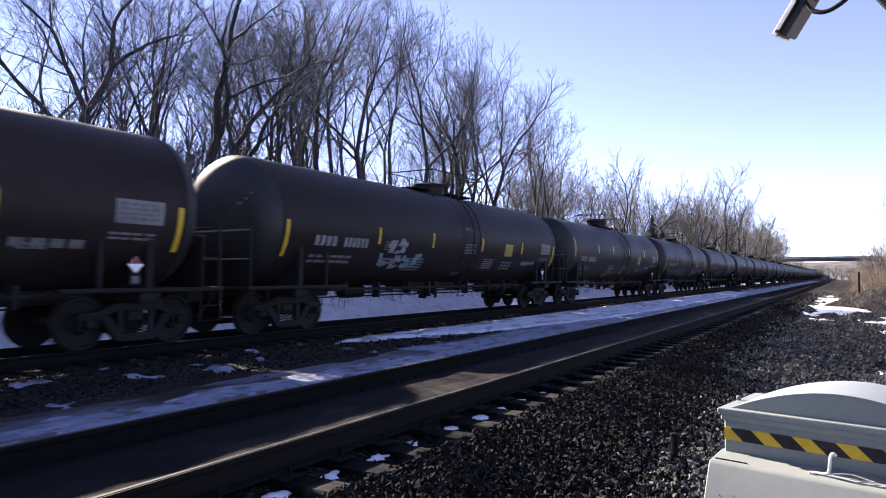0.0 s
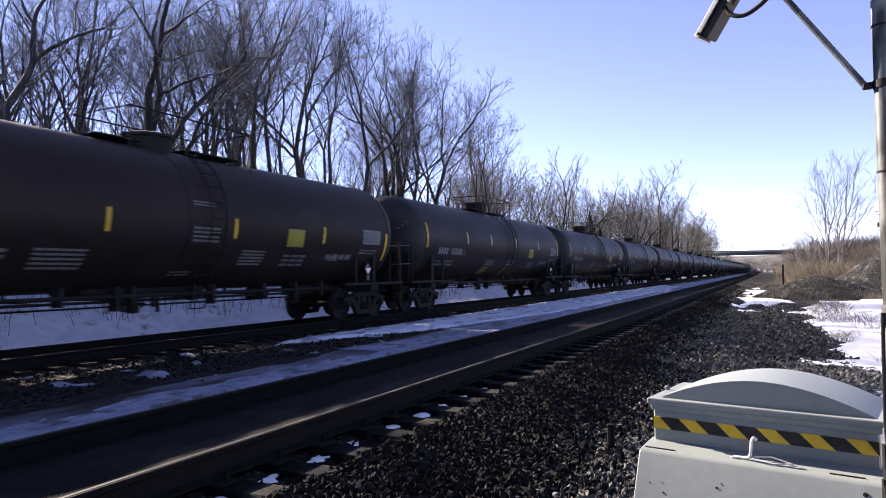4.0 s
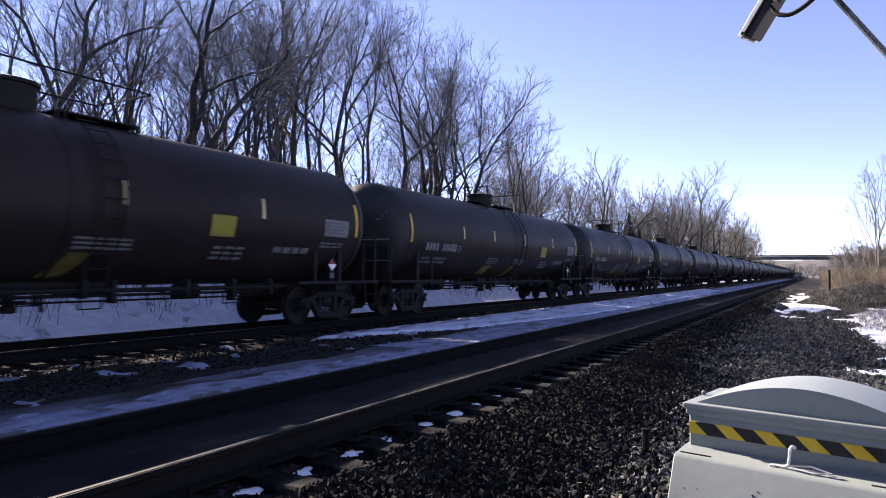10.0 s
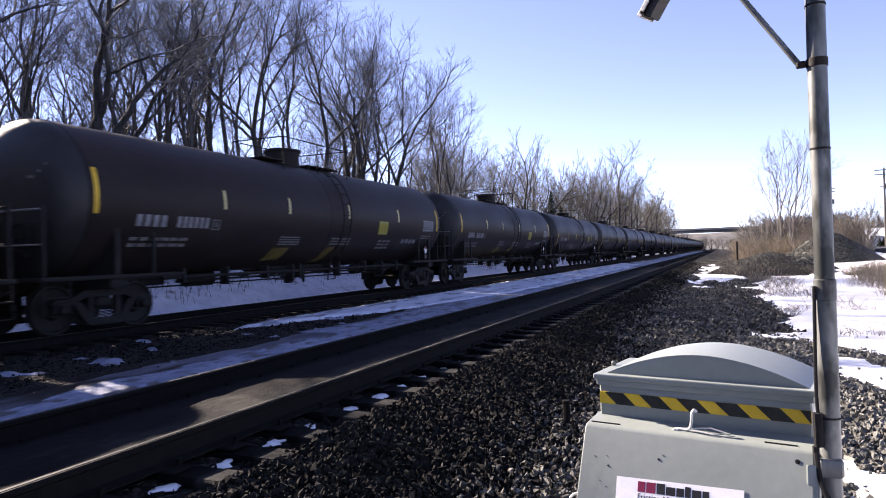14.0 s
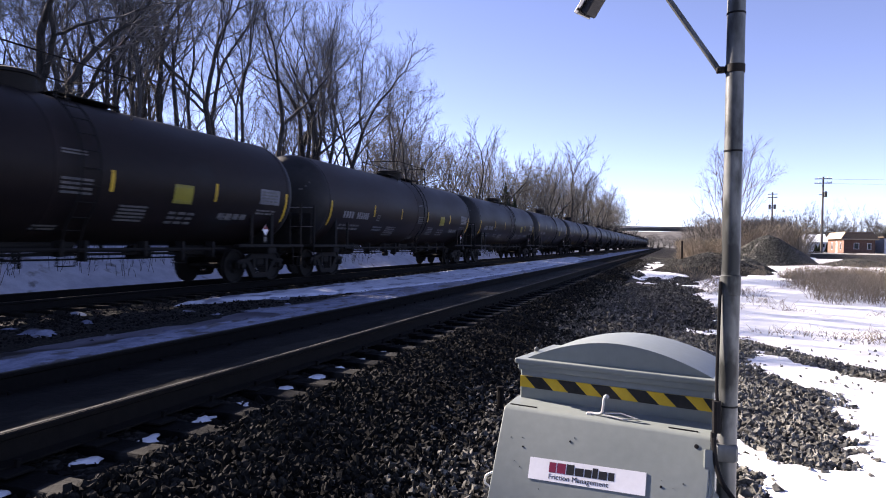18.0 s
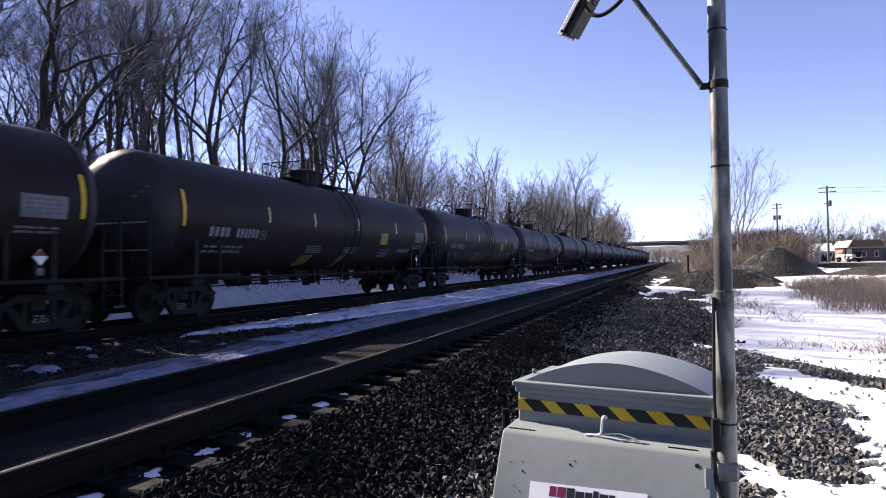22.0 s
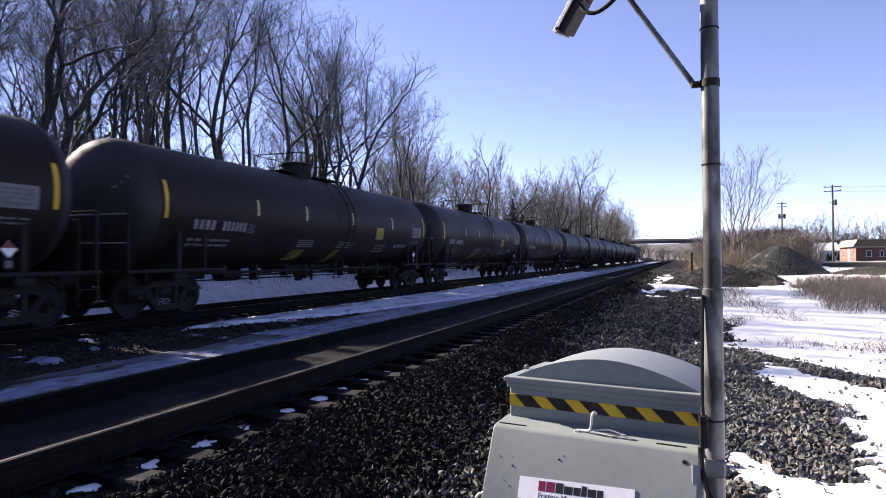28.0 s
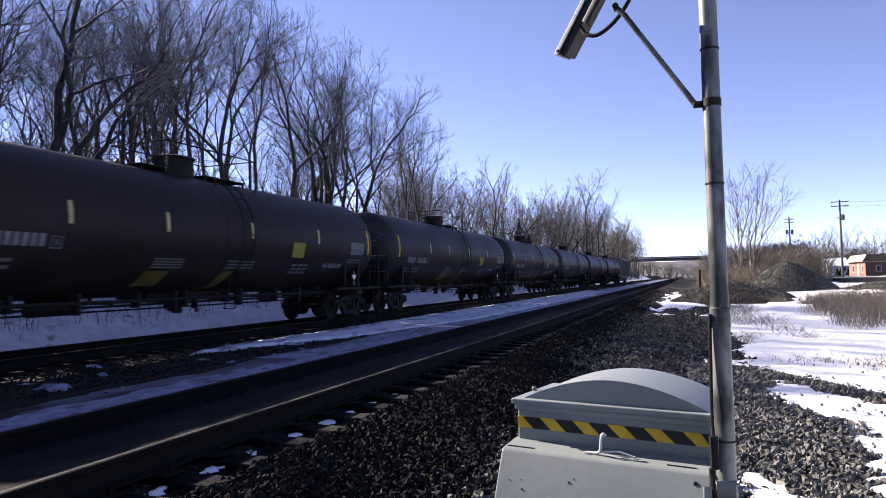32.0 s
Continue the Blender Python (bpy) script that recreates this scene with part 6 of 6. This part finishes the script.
VARIANTS = [
    dict(seed=1, height=18.5, girth=0.16, low=0.36, wide=0.50, kink=0.075, rise=0.03, levels=8, keep=0.85, twigs=4, spread=0.27),
    dict(seed=2, height=18.5, girth=0.125, low=0.40, wide=0.46, kink=0.07, rise=0.035, levels=8, lean=(-0.02, 0.02), keep=0.85, twigs=4, spread=0.23),
    dict(seed=3, height=18, stems=3, girth=0.145, flare=0.11, low=0.34, wide=0.46, kink=0.075, rise=0.03, levels=7, keep=0.85, twigs=4, spread=0.30),
    dict(seed=4, height=17, stems=5, girth=0.19, flare=0.17, low=0.32, wide=0.50, kink=0.085, rise=0.025, levels=8, keep=0.84, shoots=2, twigs=4, spread=0.38),
    dict(seed=5, height=16, stems=2, shoots=1, twigs=3, girth=0.34, flare=0.24, low=0.24, wide=0.60, kink=0.14, rise=0.04, levels=7, keep=0.84, spread=0.42),
    dict(seed=6, height=17, girth=0.10, low=0.46, wide=0.40, kink=0.06, rise=0.04, levels=7, shoots=2, spread=0.18),
    dict(seed=7, height=16, stems=3, girth=0.19, flare=0.15, low=0.32, wide=0.50, kink=0.09, rise=0.025, levels=8, keep=0.84, shoots=2, twigs=4, lean=(0.05, 0.05), spread=0.36),
    dict(seed=8, height=18, stems=1, girth=0.19, low=0.26, wide=0.52, kink=0.09, rise=0.03, levels=8, thin=2.7, keep=0.85, shoots=3, twigs=3, spread=0.28),
    dict(seed=9, height=17, stems=2, girth=0.155, flare=0.12, low=0.26, wide=0.50, kink=0.10, rise=0.03, levels=7, thin=2.7, keep=0.85, shoots=3, twigs=3, spread=0.27),
    dict(seed=10, height=16, stems=8, girth=0.12, flare=0.40, low=0.12, wide=0.5, kink=0.16, levels=4, thin=5.0, shoots=2, twigs=2, spread=0.6),
    dict(seed=11, height=17, stems=1, girth=0.32, low=0.30, wide=0.52, kink=0.11, rise=0.05, levels=8, keep=0.84, spread=0.34),
]
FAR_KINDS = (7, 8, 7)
tree_meshes = []
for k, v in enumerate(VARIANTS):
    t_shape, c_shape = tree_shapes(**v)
    tree_meshes.append((t_shape.mesh("trunk", BARK, 60), c_shape.mesh("crown", SUNTWIG if k in FAR_KINDS else TWIG, 0)))


def plant(kind, x, y, size=1.0, turn=0.0, label="tall leafless tree at the edge of the woods", name="tree", z=None):
    tr = thing(name, label, "tree", pose(x, y, ground_z(x, y) if z is None else z, 0, 0, turn), "trees of the woods")
    tr.scale = (size, size, size)
    part("trunk", tree_meshes[kind][0], None, tr)
    part("crown", tree_meshes[kind][1], None, tr)
    return tr


# named trees of the wood's edge, then the wood behind them
MANY = "many-stemmed leafless tree standing out from the woods"
plant(3, -20.0, 37.2, 1.10, 140, MANY)
plant(6, -20.5, 42.2, 1.10, 0, MANY)
plant(3, -24.0, 41.0, 0.80, 20, MANY)
plant(2, -20.0, 53.0, 1.0, 110, MANY)
plant(6, -21.5, 58.0, 0.80, 10, MANY)
plant(1, -21.0, 48.5, 0.70, 60)
plant(5, -20.5, 34.4, 0.74, 60)
plant(5, -21.0, 62.0, 0.70, 200)
plant(1, -22.5, 66.0, 0.72, 80)
plant(7, -21.0, 84.0, 0.92, 250)
plant(7, -15.5, 132, 1.28, 40)
plant(7, -15.0, 146, 1.12, 10)
WIDE = "large leafless tree with wide crooked dark limbs"
plant(4, -17.6, 15.2, 0.80, 300, WIDE)
plant(10, -19.5, 9.4, 0.72, 200, WIDE)
rnd = random.Random(23)
# Out-of-view trees at low y dapple the sun; smaller sizes let it through.
for k in range(44):
    y = 7.5 + 26 * (k - 12 + rnd.random()) / 32 if k > 11 else -9 + 1.3 * k
    x = -17.0 - 12 * rnd.random() ** 0.9 - max(0, (y - 25) * 0.25)
    kind, size, turn = rnd.choice((0, 1, 1, 2, 5, 0)), rnd.uniform(0.88, 1.12) * (0.50 if y < 7.0 else 0.70 if y < 17.5 else 0.84 if y < 26 else 1.0), rnd.uniform(0, 360)
    if y > 17.5 or k % 2:
        plant(kind, x, y, size, turn)
for k in range(14):
    y = 8 + 27 * (k + rnd.random()) / 14
    plant(rnd.choice((1, 5, 5)), -16.8 - 13 * rnd.random() - max(0, (y - 25) * 0.22), y, rnd.uniform(0.45, 0.75), rnd.uniform(0, 360), "slender young leafless tree under the taller ones", "sapling")
for k in range(12):
    y = 19 + 16 * (k + rnd.random()) / 12
    plant(rnd.choice((1, 5, 1, 0)), -19 - 9 * rnd.random() - max(0, (y - 25) * 0.3), y, rnd.uniform(0.85, 1.05), rnd.uniform(0, 360))
for k in range(18):
    y = 4 + 30 * (k + rnd.random()) / 18
    plant(rnd.choice((1, 0, 5)), -25 - 9 * rnd.random() - max(0, (y - 25) * 0.3), y, rnd.uniform(0.5, 0.78), rnd.uniform(0, 360), "slender leafless tree deep in the woods")
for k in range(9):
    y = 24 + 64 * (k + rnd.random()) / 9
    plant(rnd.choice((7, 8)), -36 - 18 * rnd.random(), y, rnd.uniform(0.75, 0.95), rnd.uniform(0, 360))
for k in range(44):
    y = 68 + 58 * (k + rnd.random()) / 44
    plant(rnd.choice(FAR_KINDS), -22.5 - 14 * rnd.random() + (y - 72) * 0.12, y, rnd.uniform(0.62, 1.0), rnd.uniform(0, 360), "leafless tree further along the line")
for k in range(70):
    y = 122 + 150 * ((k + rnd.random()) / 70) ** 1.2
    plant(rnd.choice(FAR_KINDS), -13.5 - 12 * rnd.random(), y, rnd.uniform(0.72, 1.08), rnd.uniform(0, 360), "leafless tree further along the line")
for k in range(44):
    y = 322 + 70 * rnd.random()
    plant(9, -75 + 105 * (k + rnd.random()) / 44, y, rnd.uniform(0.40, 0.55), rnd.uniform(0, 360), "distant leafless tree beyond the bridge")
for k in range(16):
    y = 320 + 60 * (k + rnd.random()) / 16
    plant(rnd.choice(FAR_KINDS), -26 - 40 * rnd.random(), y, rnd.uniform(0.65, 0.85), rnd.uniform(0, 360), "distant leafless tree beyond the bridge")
for k in range(56):
    x = 30 + 64 * (k + rnd.random()) / 56
    plant(rnd.choice((7, 5, 1, 5)), x, 168 + 30 * rnd.random(), rnd.uniform(0.52, 0.78), rnd.uniform(0, 360), "distant leafless tree behind the buildings")
for k in range(44):
    y = 84 + 62 * rnd.random()
    plant(9, y * (0.135 + 0.05 * (k + rnd.random()) / 44), y, rnd.uniform(0.18, 0.30), rnd.uniform(0, 360), "low leafless tree in the scrub beyond the heaps", "scrub_tree")
for k in range(64):
    plant(9, 24 + 76 * (k + rnd.random()) / 64, 160 + 14 * rnd.random(), rnd.uniform(0.40, 0.55), rnd.uniform(0, 360), "low leafless tree behind the buildings", "scrub_tree")
# Bushes hidden by the train, added to block low sun beneath it.
for k in range(72):
    plant(9, -16.4 - 4.5 * rnd.random(), -7 + 62 * (k + rnd.random()) / 72, rnd.uniform(0.15, 0.21), rnd.uniform(0, 360), "dense leafless bush added to block low sun at the woods", "bush")
for k in range(30):
    plant(9, -16.6 - 3.5 * rnd.random(), -4 + 26 * (k + rnd.random()) / 30, rnd.uniform(0.32, 0.38), rnd.uniform(0, 360), "dense leafless bush added to block low sun at the woods", "bush")
for k in range(9):
    plant(9, 6.6 + 3.4 * rnd.random(), 72 + 26 * (k + rnd.random()) / 9, rnd.uniform(0.24, 0.36), rnd.uniform(0, 360), "low leafless tree in the scrub beside the line", "scrub_tree")
for k in range(30):
    y = 92 + 190 * ((k + rnd.random()) / 30) ** 1.3
    plant(9, 8.6 + 0.012 * y + 8 * rnd.random(), y, rnd.uniform(0.22, 0.40), rnd.uniform(0, 360), "low leafless tree in the scrub beside the line", "scrub_tree")

for x, y, size in ((-24, 335, 0.92), (-17.5, 342, 0.90), (-31, 331, 0.95), (-14, 336, 0.80), (-20.5, 338, 0.85)):
    plant(7, x, y, size, x * 30, "distant leafless tree beyond the bridge")

# low growth inside the wood
for k in range(46):
    y = 66 + 120 * ((k + rnd.random()) / 46) ** 1.2
    plant(9, -19 - 12 * rnd.random() + min((y - 66) * 0.06, 4), y, rnd.uniform(0.34, 0.50), rnd.uniform(0, 360), "dense leafless bush inside the woods", "bush")
# Extra bushes out of sight behind the train, put here to shade the bank.
for k in range(64):
    plant(9, -18.5 - 7 * rnd.random(), -8 + 74 * (k + rnd.random()) / 64, rnd.uniform(0.27, 0.38), rnd.uniform(0, 360), "dense leafless bush inside the woods", "bush")
for k in range(52):
    plant(9, -27 - 8 * rnd.random(), -4 + 72 * (k + rnd.random()) / 52, rnd.uniform(0.44, 0.60), rnd.uniform(0, 360), "dense leafless bush inside the woods", "bush")
# thick young growth beside the camera, unseen and added to dapple the sun
for k in range(30):
    plant(9, -17.5 - 6.5 * rnd.random(), -7 + 12.0 * (k + rnd.random()) / 30, rnd.uniform(0.30, 0.42), rnd.uniform(0, 360), "dense leafless tree added unseen to dapple the sun", "thicket_tree")

# pale many-stemmed tree on the open side
t_shape, c_shape = tree_shapes(31, 13.6, 6, 0.095, 0.17, (0.05, 0), low=0.20, wide=0.40, kink=0.075, rise=0.035, levels=8, thin=1.4, keep=0.84, twigs=4, spread=0.27)
tr = thing("birch_tree", "pale slender many-stemmed leafless tree in the scrub", "tree", pose(8.9, 70, ground_z(8.9, 70)))
part("trunk", t_shape, PALEBARK, tr, smooth=60)
part("crown", c_shape, PINKTWIG, tr, smooth=0)
t_shape, c_shape = tree_shapes(33, 6.0, 5, 0.06, 0.35, (0.10, 0), low=0.2, wide=0.4, levels=4, thin=1.6)
for x, y, a in ((13.0, 76, 0), (8.2, 84, 100), (16.5, 86, 200), (6.5, 78, 40), (5.9, 86, 310), (7.3, 72, 160), (10.6, 73, 250)):
    tr = thing("shrub", "bushy leafless shrub in the scrub", "shrub", pose(x, y, ground_z(x, y), 0, 0, a), "scrub shrubs")
    part("trunk", t_shape.mesh("trunk", PALEBARK, 60) if a == 0 else shrub_stems, None, tr)
    part("crown", c_shape.mesh("crown", PALEBARK, 0) if a == 0 else shrub_twigs, None, tr)
    if a == 0:
        shrub_stems, shrub_twigs = tr.children[0].data, tr.children[1].data


def build_conifer(x, y, h, seed):
    rs = random.Random(seed)
    tr = thing("conifer", "small dark evergreen among the bare trees", "tree", pose(x, y, ground_z(x, y)), "evergreens")
    part("trunk", Shape().tube([(0, 0, -0.2), (0, 0, h)], [0.14, 0.02], 7), BARK, tr, smooth=60)
    s = Shape()
    for k in range(520):
        u = rs.random() ** 0.8
        z = 0.08 * h + 0.9 * h * u
        r = 0.42 * h * (1 - u) * rs.uniform(0.35, 1.0) + 0.1
        a = rs.uniform(0, 6.28)
        p = Vector((0, 0, z + 0.1 * r))
        q = Vector((r * math.cos(a), r * math.sin(a), z - 0.25 * r))
        sd = Vector((-math.sin(a), math.cos(a), 0)) * 0.10 * h * 0.35 * (1 - 0.6 * u)
        mid = p.lerp(q, 0.65)
        s.add([p, mid + sd, q, mid - sd, mid + Vector((0, 0, 0.06))], [(0, 1, 4), (1, 2, 4), (2, 3, 4), (3, 0, 4)])
    part("crown", s, NEEDLE, tr, smooth=0)


build_conifer(-18.0, 86, 8.4, 1)
build_conifer(-17.2, 88, 6.6, 2)
for k, (x, h) in enumerate(((62, 6), (66, 7), (74, 6), (80, 7.5), (88, 6.5))):
    build_conifer(x, 168, h, 10 + k)
for k, x in enumerate((31.0, 31.7, 33.0)):
    build_conifer(x, 147.5, 1.6 + 0.1 * k, 30 + k)


# ---------------------------------------------------------------- bridge and distance
def build_bridge():
    br = thing("road_bridge", "dark steel girder road bridge crossing the tracks", "bridge", pose(0, 300, 0))
    part("girder", Shape().box(-45, 27, -0.4, 0.4, 7.5, 8.6, 0.05), GIRDER, br)
    part("girder", Shape().box(-45, 27, 8.0, 8.8, 7.5, 8.6, 0.05), GIRDER, br)
    part("deck", Shape().box(-60, 40, -1.0, 9.4, 8.6, 8.95, 0.05), CONCRETE, br)
    for y in (-0.9, 9.2):
        part("parapet", Shape().box(-60, 40, y - 0.12, y + 0.12, 8.95, 9.3, 0.03), GIRDER, br)
    for x in span(-44, 26, 4.0):
        part("stiffener", Shape().box(x - 0.06, x + 0.06, -0.55, -0.4, 7.53, 8.55), GIRDER, br, smooth=0)
    for x in (-24,):
        part("pier", Shape().box(x - 0.7, x + 0.7, 0, 8.4, -1, 7.5, 0.1), CONCRETE, br)
    for e in (-1, 1):
        lo, hi = (-60, -44) if e < 0 else (26, 40)
        part("abutment", Shape().box(lo, hi, -0.6, 9.0, -1, 8.6, 0.1), CONCRETE, br)
    return br


build_bridge()


def hill_z(x, y):
    return -1.5 + 14 * min(max((y - 420) / 160, 0), 1) + 3 * fbm(x, y, 0.012, 7)


far_hill = sheet("backdrop_hill", span(-500, 500, 18), span(420, 640, 14), hill_z, HILL)
tagged(far_hill, "low wooded hill in the distance", "hill", kind="structure")
bank = sheet("backdrop_rise", span(18, 420, 10), span(190, 330, 9), lambda x, y: -0.6 + 5.5 * min(max((y - 192) / 60, 0), 1) * min(max((x - 18) / 25, 0), 1) + 0.8 * fbm(x, y, 0.05, 3), HILL)
tagged(bank, "low brown rise behind the buildings", "hill", kind="structure")


# ---------------------------------------------------------------- what moves
def travelled(t):
    return 15.9 * t - 0.0125 * t * t


def motions():
    times = [i * 1.0 for i in range(33)]
    for car, y in CARS:
        walk(car, [(t, pose(FAR_X, y - travelled(t), FAR_Z)) for t in times])
    # the off-road car drives by on the road and stops behind the tall heap
    stops = [(0, 56, 88), (17, 56, 88), (18.5, 47, 94), (20, 38.8, 101.2), (21.4, 31.0, 108), (22.0, 27.75, 111), (22.6, 25.3, 114), (23.0, 23.4, 116.5), (23.4, 22.3, 118), (23.8, 21.7, 118.8), (32, 21.7, 118.8)]
    walk(ROADER, [(t, pose(x, y, 0.50, 0, 0, 22)) for t, x, y in stops])

    def rolled(t):
        gone = 0.0
        for (t0, x0, y0), (t1, x1, y1) in zip(stops, stops[1:]):
            gone += math.hypot(x1 - x0, y1 - y0) * min(max((t - t0) / (t1 - t0), 0), 1)
        return gone

    spins = [0.0] + [17 + i / 30 for i in range(211)] + [32.0]
    for w, x, y in ROLLERS:
        walk(w, [(t, pose(x, y, 0.38) @ Matrix.Rotation(-rolled(t) / 0.38, 4, "X")) for t in spins])
    # every wheelset turns alike: one set of keys serves them all
    wheels = [o for car, _ in CARS for o in car.children_recursive if o.name.split(".")[0] == "wheelset"]
    first = wheels[0]
    walk(first, [(i / 30, Matrix.Rotation(travelled(i / 30) / 0.457, 4, "X")) for i in range(961)])
    keys = first.animation_data
    for o in wheels[1:]:
        o.rotation_mode = "QUATERNION"
        o.animation_data_create()
        o.animation_data.action = keys.action
        o.animation_data.action_slot = keys.action_slot


motions()
